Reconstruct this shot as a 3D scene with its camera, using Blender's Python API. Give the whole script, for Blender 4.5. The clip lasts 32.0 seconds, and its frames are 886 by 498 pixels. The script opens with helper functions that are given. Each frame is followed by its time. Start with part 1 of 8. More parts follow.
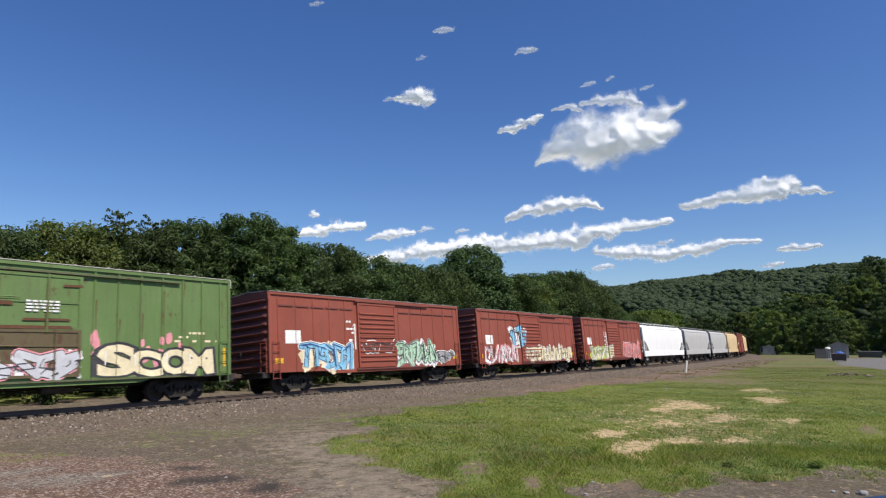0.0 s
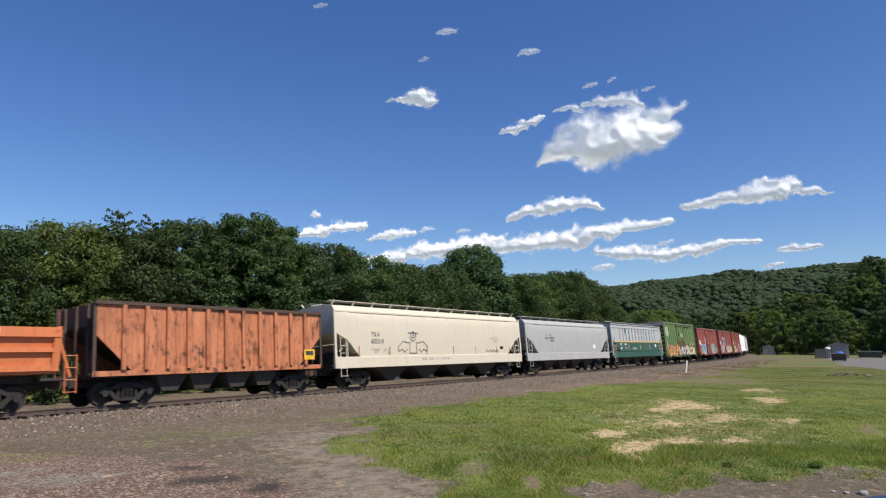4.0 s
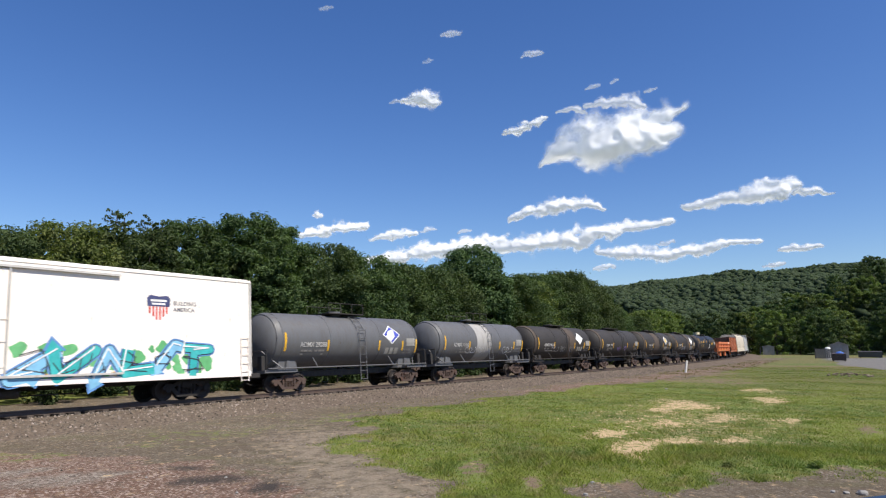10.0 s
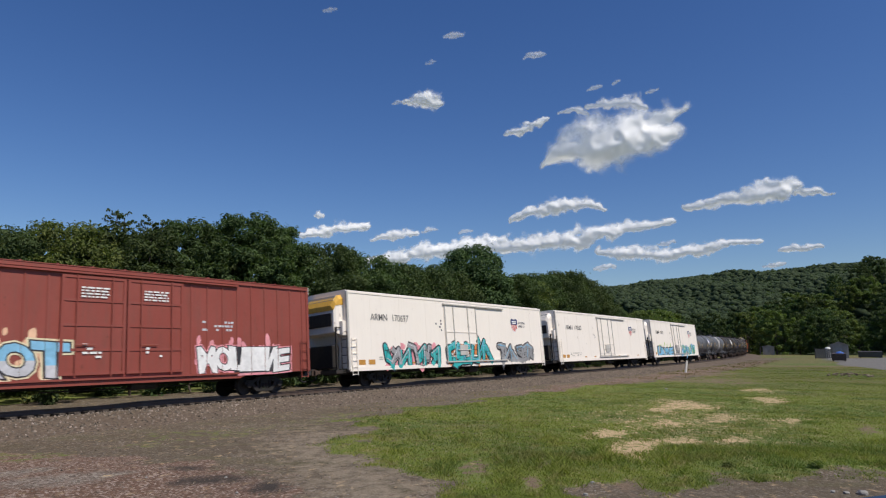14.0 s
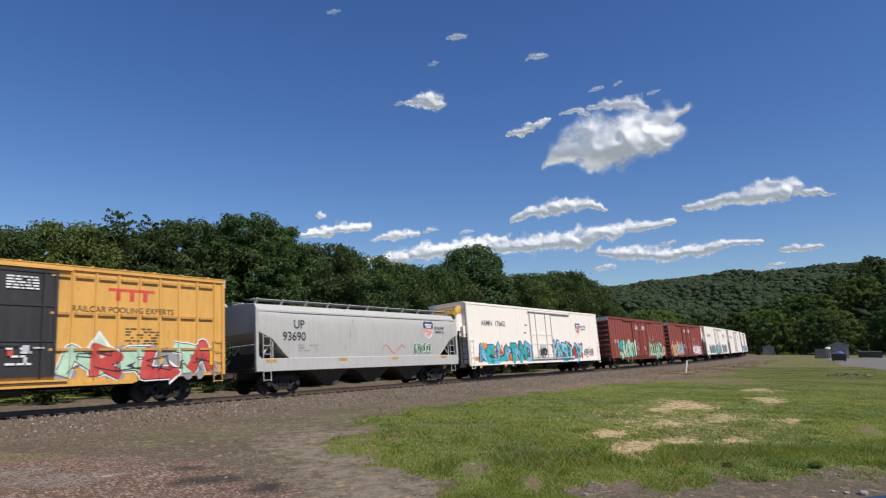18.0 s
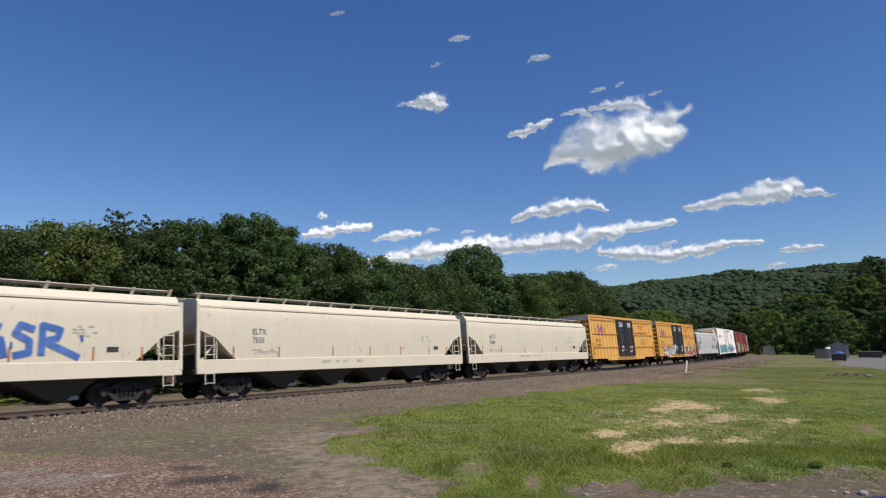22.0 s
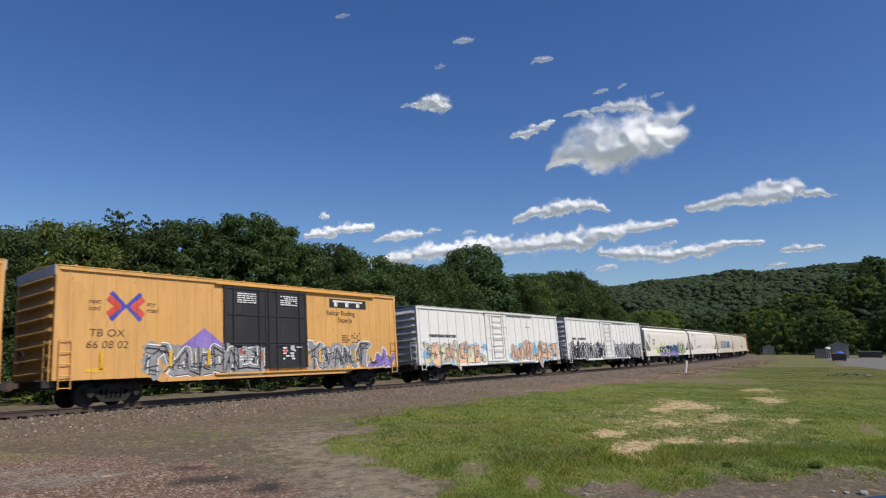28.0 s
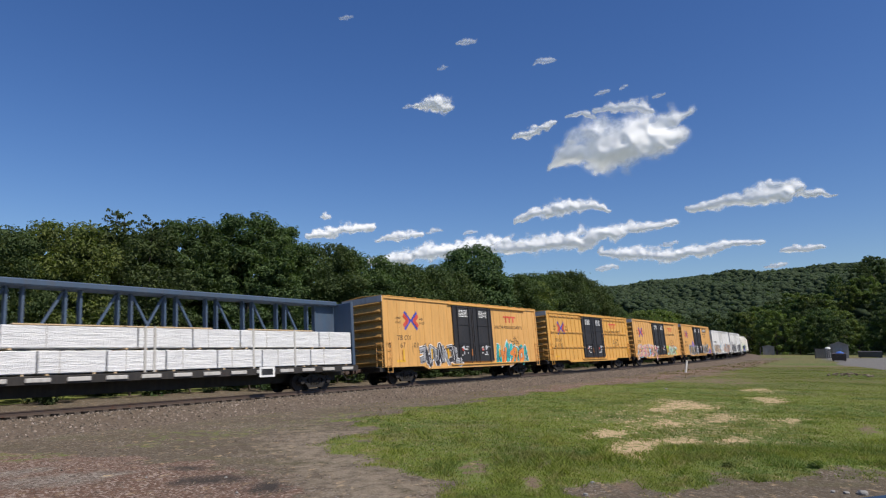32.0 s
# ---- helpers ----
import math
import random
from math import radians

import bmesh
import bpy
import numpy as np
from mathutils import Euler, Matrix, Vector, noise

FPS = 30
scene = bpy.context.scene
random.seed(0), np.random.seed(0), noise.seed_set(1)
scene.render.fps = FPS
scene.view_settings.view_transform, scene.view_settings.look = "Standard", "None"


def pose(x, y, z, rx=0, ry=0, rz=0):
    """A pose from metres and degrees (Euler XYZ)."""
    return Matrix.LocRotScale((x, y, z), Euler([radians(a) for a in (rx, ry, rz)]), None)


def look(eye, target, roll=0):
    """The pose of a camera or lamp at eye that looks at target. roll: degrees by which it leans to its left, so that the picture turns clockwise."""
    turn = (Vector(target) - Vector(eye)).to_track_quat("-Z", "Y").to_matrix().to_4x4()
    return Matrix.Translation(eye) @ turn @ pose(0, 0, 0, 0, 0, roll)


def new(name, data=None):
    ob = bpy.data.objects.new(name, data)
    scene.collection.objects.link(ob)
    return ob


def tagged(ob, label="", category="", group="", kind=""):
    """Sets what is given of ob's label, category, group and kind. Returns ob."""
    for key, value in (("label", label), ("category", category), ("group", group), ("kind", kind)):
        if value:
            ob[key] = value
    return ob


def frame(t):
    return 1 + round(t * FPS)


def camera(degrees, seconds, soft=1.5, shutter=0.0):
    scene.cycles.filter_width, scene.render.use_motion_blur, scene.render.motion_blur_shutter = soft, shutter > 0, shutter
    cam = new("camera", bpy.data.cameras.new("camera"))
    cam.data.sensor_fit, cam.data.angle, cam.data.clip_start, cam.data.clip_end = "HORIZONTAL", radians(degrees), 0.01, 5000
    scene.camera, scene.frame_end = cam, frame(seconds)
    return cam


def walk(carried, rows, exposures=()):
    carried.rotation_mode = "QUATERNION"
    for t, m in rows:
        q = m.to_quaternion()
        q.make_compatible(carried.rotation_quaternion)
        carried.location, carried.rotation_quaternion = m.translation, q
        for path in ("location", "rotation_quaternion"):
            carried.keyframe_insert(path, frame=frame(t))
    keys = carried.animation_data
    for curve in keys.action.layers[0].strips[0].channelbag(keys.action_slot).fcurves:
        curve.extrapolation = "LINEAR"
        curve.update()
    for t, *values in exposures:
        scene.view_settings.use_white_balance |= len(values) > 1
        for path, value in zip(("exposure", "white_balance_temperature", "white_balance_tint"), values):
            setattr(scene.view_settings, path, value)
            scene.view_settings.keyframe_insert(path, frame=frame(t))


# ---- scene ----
# ---------------------------------------------------------------- camera
cam = camera(68.3, 32.0, soft=1.15, shutter=0.12)
EYE_Z = 2.77
# the clip's camera closes a little when the white cars fill its picture
EXPOSURES = [(0.0, 0.13), (3.0, 0.13), (6.0, 0.36), (9.6, 0.38), (10.6, 0.05), (11.5, -0.10), (13.0, -0.25), (16.0, -0.20), (17.5, -0.12), (19.0, 0.02), (24.0, -0.04), (26.0, -0.04), (28.0, -0.14), (30.0, -0.07), (32.0, -0.08)]
CAM = pose(0, 0, EYE_Z, 98.42, 0, 0)
walk(cam, [(0.0, CAM), (32.0, CAM)], exposures=EXPOSURES)

# ---------------------------------------------------------------- world, sun, exposure
SUN_DIR = Vector((0.76, -0.60, 1.42)).normalized()
world = bpy.data.worlds.new("world")
scene.world = world
world.use_nodes = True
wn = world.node_tree.nodes
sky = wn.new("ShaderNodeTexSky")
sky.sky_type = "NISHITA"
sky.sun_disc = False
sky.sun_elevation = math.asin(SUN_DIR.z)
sky.sun_rotation = math.atan2(SUN_DIR.x, SUN_DIR.y)
sky.air_density, sky.dust_density, sky.ozone_density, sky.altitude = 1.0, 0.6, 4.0, 200
wn["Background"].inputs["Strength"].default_value = 0.112
deep = wn.new("ShaderNodeHueSaturation")
deep.inputs["Saturation"].default_value = 1.23
deep.inputs["Hue"].default_value = 0.512
world.node_tree.links.new(sky.outputs[0], deep.inputs["Color"])
world.node_tree.links.new(deep.outputs[0], wn["Background"].inputs["Color"])
sun = new("sun", bpy.data.lights.new("sun", "SUN"))
sun.data.energy, sun.data.angle, sun.data.color = 4.75, radians(0.55), (1.0, 0.925, 0.805)
sun.matrix_world = look((60, -40, 90), Vector((60, -40, 90)) - SUN_DIR)

# ---------------------------------------------------------------- materials
def nodes_of(name):
    m = bpy.data.materials.new(name)
    m.use_nodes = True
    return m, m.node_tree.nodes, m.node_tree.links, m.node_tree.nodes["Principled BSDF"]


def coords(n, l, scale=(1, 1, 1), space="Object", jitter=True):
    """Object or generated space coordinates, moved by a random amount for each object."""
    tc, mp = n.new("ShaderNodeTexCoord"), n.new("ShaderNodeMapping")
    mp.inputs["Scale"].default_value = scale
    l.new(tc.outputs[space], mp.inputs["Vector"])
    if jitter:
        info, mul = n.new("ShaderNodeObjectInfo"), n.new("ShaderNodeMath")
        mul.operation = "MULTIPLY"
        mul.inputs[1].default_value = 37.0
        l.new(info.outputs["Random"], mul.inputs[0])
        l.new(mul.outputs[0], mp.inputs["Location"])
    return mp.outputs[0]


def fractal(n, l, vec, scale, detail=4.0, rough=0.6):
    t = n.new("ShaderNodeTexNoise")
    t.inputs["Scale"].default_value, t.inputs["Detail"].default_value, t.inputs["Roughness"].default_value = scale, detail, rough
    l.new(vec, t.inputs["Vector"])
    return t.outputs["Fac"]


def ramp(n, l, fac, lo, hi, a=0.0, b=1.0):
    r = n.new("ShaderNodeMapRange")
    r.clamp = True
    for key, value in (("From Min", lo), ("From Max", hi), ("To Min", a), ("To Max", b)):
        r.inputs[key].default_value = value
    l.new(fac, r.inputs["Value"])
    return r.outputs["Result"]


def mix(n, l, fac, a, b, kind="MIX"):
    m = n.new("ShaderNodeMix")
    m.data_type, m.blend_type = "RGBA", kind
    for sock, value in ((m.inputs["Factor"], fac), (m.inputs["A"], a), (m.inputs["B"], b)):
        if isinstance(value, (int, float)):
            sock.default_value = value
        elif isinstance(value, tuple):
            sock.default_value = (*value, 1) if len(value) == 3 else value
        else:
            l.new(value, sock)
    return m.outputs["Result"]


def bump(n, l, bsdf, height, strength, distance):
    b = n.new("ShaderNodeBump")
    b.inputs["Strength"].default_value, b.inputs["Distance"].default_value = strength, distance
    l.new(height, b.inputs["Height"])
    l.new(b.outputs[0], bsdf.inputs["Normal"])


PAINTS = {}


def paint(name, col, grime=0.35, rust=0.1, rough=0.55, fade=0.2, soil=(0.10, 0.075, 0.055)):
    """Weathered paint on steel: faded patches, rain streaks, soot and rust."""
    if name in PAINTS:
        return PAINTS[name]
    m, n, l, b = nodes_of(name)
    v = coords(n, l)
    big = fractal(n, l, v, 0.45, 3)
    pale = tuple(min(1.0, c * 1.12 + 0.03) for c in col)
    c = mix(n, l, ramp(n, l, big, 0.4, 0.65, 0, fade), col, pale)
    streak = fractal(n, l, coords(n, l, (6, 6, 0.45)), 1.0, 6, 0.7)
    c = mix(n, l, ramp(n, l, streak, 0.47, 0.72, 0, grime), c, soil)
    dull = fractal(n, l, coords(n, l, (1.1, 1.1, 0.5)), 1.3, 5, 0.65)
    c = mix(n, l, ramp(n, l, dull, 0.45, 0.75, 0, grime * 0.8), c, tuple(0.5 * k + 0.2 * s for k, s in zip(col, soil)))
    fine = fractal(n, l, v, 9.0, 5, 0.7)
    c = mix(n, l, ramp(n, l, fine, 0.55, 0.8, 0, grime * 0.5), c, tuple(0.55 * k for k in col))
    if rust:
        spots = fractal(n, l, coords(n, l, (2.2, 2.2, 1.0)), 1.6, 7, 0.72)
        c = mix(n, l, ramp(n, l, spots, 0.63 - 0.14 * rust, 0.70 - 0.06 * rust, 0, min(1, 0.5 + rust)), c, (0.085, 0.032, 0.016))
    l.new(c, b.inputs["Base Color"])
    b.inputs["Roughness"].default_value = rough
    l.new(ramp(n, l, fine, 0.3, 0.7, rough - 0.08, rough + 0.15), b.inputs["Roughness"])
    bump(n, l, b, fine, 0.12, 0.01)
    PAINTS[name] = m
    return m


def spray(name, col):
    """Sprayed lettering and stencil paint."""
    if name in PAINTS:
        return PAINTS[name]
    m, n, l, b = nodes_of(name)
    v = coords(n, l)
    c = mix(n, l, ramp(n, l, fractal(n, l, v, 0.9, 3), 0.45, 0.6, 0, 0.4), col, tuple(min(1, 1.25 * k + 0.08) for k in col))
    c = mix(n, l, ramp(n, l, fractal(n, l, v, 3.0, 5, 0.7), 0.4, 0.72, 0, 0.45), c, tuple(0.5 * k for k in col))
    l.new(c, b.inputs["Base Color"])
    b.inputs["Roughness"].default_value = 0.6
    PAINTS[name] = m
    return m


def rough_stuff(name, cols, scale, bump_d=0.02, rough=0.9, island=0.0, translucent=0.0, each=0.0):
    """A natural surface with two colours blended by noise and, by choice, a tone for each separate piece."""
    m, n, l, b = nodes_of(name)
    v = coords(n, l, jitter=False)
    f1, f2 = fractal(n, l, v, scale, 6, 0.65), fractal(n, l, v, scale * 0.13, 3)
    if callable(cols):
        c = cols(n, l, v)
    else:
        c = mix(n, l, ramp(n, l, f1, 0.35, 0.65), cols[0], cols[1])
        c = mix(n, l, ramp(n, l, f2, 0.4, 0.65, 0, 0.5), c, cols[-1])
    if island:
        g, hue = n.new("ShaderNodeNewGeometry"), n.new("ShaderNodeHueSaturation")
        l.new(ramp(n, l, g.outputs["Random Per Island"], 0, 1, 1 - island, 1 + island), hue.inputs["Value"])
        l.new(ramp(n, l, g.outputs["Random Per Island"], 0, 1, 0.515, 0.485), hue.inputs["Hue"])
        l.new(c, hue.inputs["Color"])
        c = hue.outputs[0]
    if each:
        info, tone = n.new("ShaderNodeObjectInfo"), n.new("ShaderNodeHueSaturation")
        l.new(ramp(n, l, info.outputs["Random"], 0, 1, 1 - each, 1 + each), tone.inputs["Value"])
        l.new(ramp(n, l, info.outputs["Random"], 0, 1, 0.49, 0.515), tone.inputs["Hue"])
        l.new(c, tone.inputs["Color"])
        c = tone.outputs[0]
    l.new(c, b.inputs["Base Color"])
    b.inputs["Roughness"].default_value = rough
    b.inputs["Specular IOR Level"].default_value = 0.25
    bump(n, l, b, f1, 0.5, bump_d)
    if translucent:
        tr, mx = n.new("ShaderNodeBsdfTranslucent"), n.new("ShaderNodeMixShader")
        mx.inputs[0].default_value = translucent
        l.new(mix(n, l, 1.0, c, (1.3, 1.55, 0.65), "MULTIPLY"), tr.inputs["Color"])
        l.new(b.outputs[0], mx.inputs[1])
        l.new(tr.outputs[0], mx.inputs[2])
        l.new(mx.outputs[0], n["Material Output"].inputs["Surface"])
    return m


# near-black base also carries the shade on the trucks below the bodies
STEEL_DARK = paint("running_gear_steel", (0.016, 0.014, 0.013), 0.4, 0.15, 0.8, soil=(0.04, 0.032, 0.026))
STEEL_RUSTY = paint("rusty_running_gear", (0.070, 0.044, 0.035), 0.5, 0.5, 0.8)
WHEEL = paint("wheel_steel", (0.024, 0.018, 0.015), 0.3, 0.2, 0.65, soil=(0.05, 0.035, 0.026))
UNDER = paint("underframe_black", (0.022, 0.020, 0.019), 0.4, 0.15, 0.7)
YELLOW_MARK = spray("yellow_marker", (0.75, 0.42, 0.02))
WHITE_MARK = spray("white_stencil", (0.80, 0.80, 0.78))
BLACK_MARK = spray("black_stencil", (0.02, 0.02, 0.022))
RUST_BAR = spray("rust_marker", (0.40, 0.14, 0.03))

# ---------------------------------------------------------------- mesh helpers
class Geo:
    """Collects vertices and faces for one mesh."""

    def __init__(self):
        self.v, self.f = [], []

    def add(self, verts, faces):
        o = len(self.v)
        self.v += [tuple(p) for p in verts]
        self.f += [tuple(i + o for i in face) for face in faces]
        return self

    def box(self, x0, x1, y0, y1, z0, z1):
        p = [(x, y, z) for x in (x0, x1) for y in (y0, y1) for z in (z0, z1)]
        return self.add(p, [(0, 1, 3, 2), (4, 6, 7, 5), (0, 4, 5, 1), (2, 3, 7, 6), (0, 2, 6, 4), (1, 5, 7, 3)])

    def soft_box(self, x0, x1, y0, y1, z0, z1, c=0.02):
        """A box with its edges along x and z cut at an angle."""
        pr = [(x0 + c, y0), (x1 - c, y0), (x1, y0 + c), (x1, y1 - c), (x1 - c, y1), (x0 + c, y1), (x0, y1 - c), (x0, y0 + c)]
        k = len(pr)
        cx, cy = (x0 + x1) / 2, (y0 + y1) / 2
        ins = [(x + (c if x < cx else -c), y + (c if y < cy else -c)) for x, y in pr]
        rings = [[(x, y, z0) for x, y in ins], [(x, y, z0 + c) for x, y in pr], [(x, y, z1 - c) for x, y in pr], [(x, y, z1) for x, y in ins]]
        return self.loft(rings)

    def loft(self, rings, closed=True, caps=True):
        k = len(rings[0])
        verts = [p for r in rings for p in r]
        faces = []
        for i in range(len(rings) - 1):
            for j in range(k if closed else k - 1):
                a, b = i * k + j, i * k + (j + 1) % k
                faces.append((a, b, b + k, a + k))
        if caps:
            faces += [tuple(range(k))[::-1], tuple(range((len(rings) - 1) * k, len(rings) * k))]
        return self.add(verts, faces)

    def prism(self, prof, x0, x1):
        """A (y, z) outline drawn out along x."""
        return self.loft([[(x0, y, z) for y, z in prof], [(x1, y, z) for y, z in prof]])

    def slab(self, prof, y0, y1):
        """An (x, z) outline drawn out along y."""
        return self.loft([[(x, y0, z) for x, z in prof], [(x, y1, z) for x, z in prof]])

    def rod(self, p0, p1, r, n=6, r1=None):
        p0, p1 = Vector(p0), Vector(p1)
        d = (p1 - p0).normalized()
        u = d.orthogonal().normalized()
        w = d.cross(u)
        r1 = r if r1 is None else r1
        ring = lambda c, q: [c + (u * math.cos(a) + w * math.sin(a)) * q for a in (2 * math.pi * i / n for i in range(n))]
        return self.loft([ring(p0, r), ring(p1, r1)])

    def spin(self, prof, axis_y, n=16, cx=0.0, cz=0.0):
        """A (radius, y) outline turned about an axis along y through (cx, cz)."""
        rings = [[(cx + r * math.cos(2 * math.pi * i / n), axis_y + y, cz + r * math.sin(2 * math.pi * i / n)) for r, y in prof] for i in range(n)]
        k = len(prof)
        verts = [p for r in rings for p in r]
        faces = [(i * k + j, i * k + j + 1, ((i + 1) % n) * k + j + 1, ((i + 1) % n) * k + j) for i in range(n) for j in range(k - 1)]
        return self.add(verts, faces)

    def mesh(self, name="mesh", smooth=False):
        me = bpy.data.meshes.new(name)
        me.from_pydata(self.v, [], self.f)
        bm = bmesh.new()
        bm.from_mesh(me)
        bmesh.ops.recalc_face_normals(bm, faces=bm.faces)
        bm.to_mesh(me)
        bm.free()
        if smooth:
            me.polygons.foreach_set("use_smooth", [True] * len(me.polygons))
            me.set_sharp_from_angle(angle=radians(38))
        return me


def array_mesh(name, verts, faces, smooth=False):
    """A mesh from arrays of vertices and of faces with equal corner counts."""
    verts, faces = np.asarray(verts, np.float32), np.asarray(faces, np.int32)
    me = bpy.data.meshes.new(name)
    me.vertices.add(len(verts))
    me.vertices.foreach_set("co", verts.reshape(-1))
    me.loops.add(faces.size)
    me.loops.foreach_set("vertex_index", faces.reshape(-1))
    me.polygons.add(len(faces))
    me.polygons.foreach_set("loop_start", np.arange(len(faces), dtype=np.int32) * faces.shape[1])
    me.polygons.foreach_set("use_smooth", np.full(len(faces), smooth))
    me.update(calc_edges=True)
    return me


def part(name, geo, material, parent=None, label="", smooth=False):
    """Links one mesh (a Geo, or a mesh that is shared) as a part of parent."""
    me = geo if isinstance(geo, bpy.types.Mesh) else geo.mesh(name, smooth)
    if material and not me.materials:
        me.materials.append(material)
    ob = new(name, me)
    ob.parent = parent
    return tagged(ob, label) if label else ob


def thing(name, label, category, group=""):
    return tagged(new(name), label, category, group)


# flat paint on a car's side: polygons in (x, z), laid on the surface
def clip(poly, k, limit, keep_below):
    out = []
    for i, p in enumerate(poly):
        q = poly[(i + 1) % len(poly)]
        a, b = p[k] - limit, q[k] - limit
        if keep_below:
            a, b = -a, -b
        if a >= 0:
            out.append(p)
        if (a > 0 and b < 0) or (a < 0 and b > 0):
            t = a / (a - b)
            out.append((p[0] + (q[0] - p[0]) * t, p[1] + (q[1] - p[1]) * t))
    return out


def slices(poly, k, cuts):
    lo, hi = min(p[k] for p in poly), max(p[k] for p in poly)
    for a, b in zip([-1e9, *cuts], [*cuts, 1e9]):
        if b <= lo or a >= hi:
            continue
        q = poly
        if a > lo:
            q = clip(q, k, a, False)
        if b < hi and len(q) > 2:
            q = clip(q, k, b, True)
        if len(q) > 2:
            yield q


class Side:
    """The near side of a car: out(x, z) says how far out from the car's middle the surface lies."""

    def __init__(self, out, xcuts=(), zcuts=()):
        self.out, self.xcuts, self.zcuts = out, sorted(xcuts), sorted(zcuts)


def decal(name, polys, side, material, parent, lift=0.004, label="", step=0.00012):
    g = Geo()
    for i, poly in enumerate(polys):
        for q in slices(poly, 0, side.xcuts):
            mx = sum(p[0] for p in q) / len(q)
            for r in slices(q, 1, side.zcuts):
                y = lift + step * (i % 60)
                g.add([(x, -side.out(mx, z) - y, z) for x, z in r], [tuple(range(len(r)))])
    if not g.f:
        return None
    me = bpy.data.meshes.new(name)
    me.from_pydata(g.v, [], g.f)
    return part(name, me, material, parent, label)


def rect(x0, x1, z0, z1):
    return [(x0, z0), (x1, z0), (x1, z1), (x0, z1)]


LETTERS = {}


def letters(body, size, x, z, bold=0.0, shear=0.0, stretch=1.0, spacing=1.0):
    """The triangles of a line of text with its lower left corner at (x, z)."""
    key = (body, bold, shear, spacing)
    if key not in LETTERS:
        cu = bpy.data.curves.new("line", "FONT")
        cu.body, cu.size, cu.offset, cu.shear, cu.space_character, cu.resolution_u = body, 1.0, bold, shear, spacing, 3
        ob = bpy.data.objects.new("line", cu)
        scene.collection.objects.link(ob)
        me = bpy.data.meshes.new_from_object(ob.evaluated_get(bpy.context.evaluated_depsgraph_get()))
        LETTERS[key] = [[tuple(me.vertices[i].co[:2]) for i in p.vertices] for p in me.polygons]
        bpy.data.objects.remove(ob)
        bpy.data.curves.remove(cu)
        bpy.data.meshes.remove(me)
    return [[(x + px * size * stretch, z + pz * size) for px, pz in p] for p in LETTERS[key]]


def bars(rng, x0, x1, z0, z1, rows, fill=0.8):
    """Small print as plain bars."""
    out, h = [], (z1 - z0) / rows
    for r in range(rows):
        x = x0
        while x < x1 - 0.05:
            w = min(x1 - x, rng.uniform(0.08, 0.3))
            if rng.random() < fill:
                out.append(rect(x, x + w, z0 + h * (r + 0.2), z0 + h * (r + 0.75)))
            x += w + 0.05
    return out


def stroke(pts, w):
    """A thick line through points, as quads and round joints."""
    out = []
    for (ax, az), (bx, bz) in zip(pts, pts[1:]):
        d = math.hypot(bx - ax, bz - az) or 1e-6
        nx, nz = -(bz - az) / d * w / 2, (bx - ax) / d * w / 2
        out.append([(ax + nx, az + nz), (ax - nx, az - nz), (bx - nx, bz - nz), (bx + nx, bz + nz)])
    for px, pz in pts[1:-1]:
        out.append([(px + math.cos(a) * w / 2, pz + math.sin(a) * w / 2) for a in (math.pi / 4 * i for i in range(8))])
    return out


SHAPES = (((0.1, 0), (0.15, 1), (0.8, 0.75), (0.25, 0.5), (0.85, 0)), ((0.9, 0.9), (0.2, 0.85), (0.15, 0.15), (0.85, 0.1)),
          ((0.1, 1), (0.3, 0), (0.55, 0.6), (0.7, 0), (0.95, 1)), ((0.9, 0.95), (0.2, 0.9), (0.25, 0.55), (0.8, 0.45), (0.8, 0.05), (0.1, 0.05)),
          ((0.1, 0), (0.45, 1), (0.85, 0)), ((0.15, 1), (0.15, 0), (0.85, 0.1)), ((0.2, 0.05), (0.2, 0.95), (0.85, 0.85), (0.8, 0.15), (0.2, 0.05)),
          ((0.05, 0.95), (0.95, 0.95), (0.5, 0.9), (0.5, 0.0)), ((0.12, 0), (0.12, 1), (0.85, 0.05), (0.88, 1)))


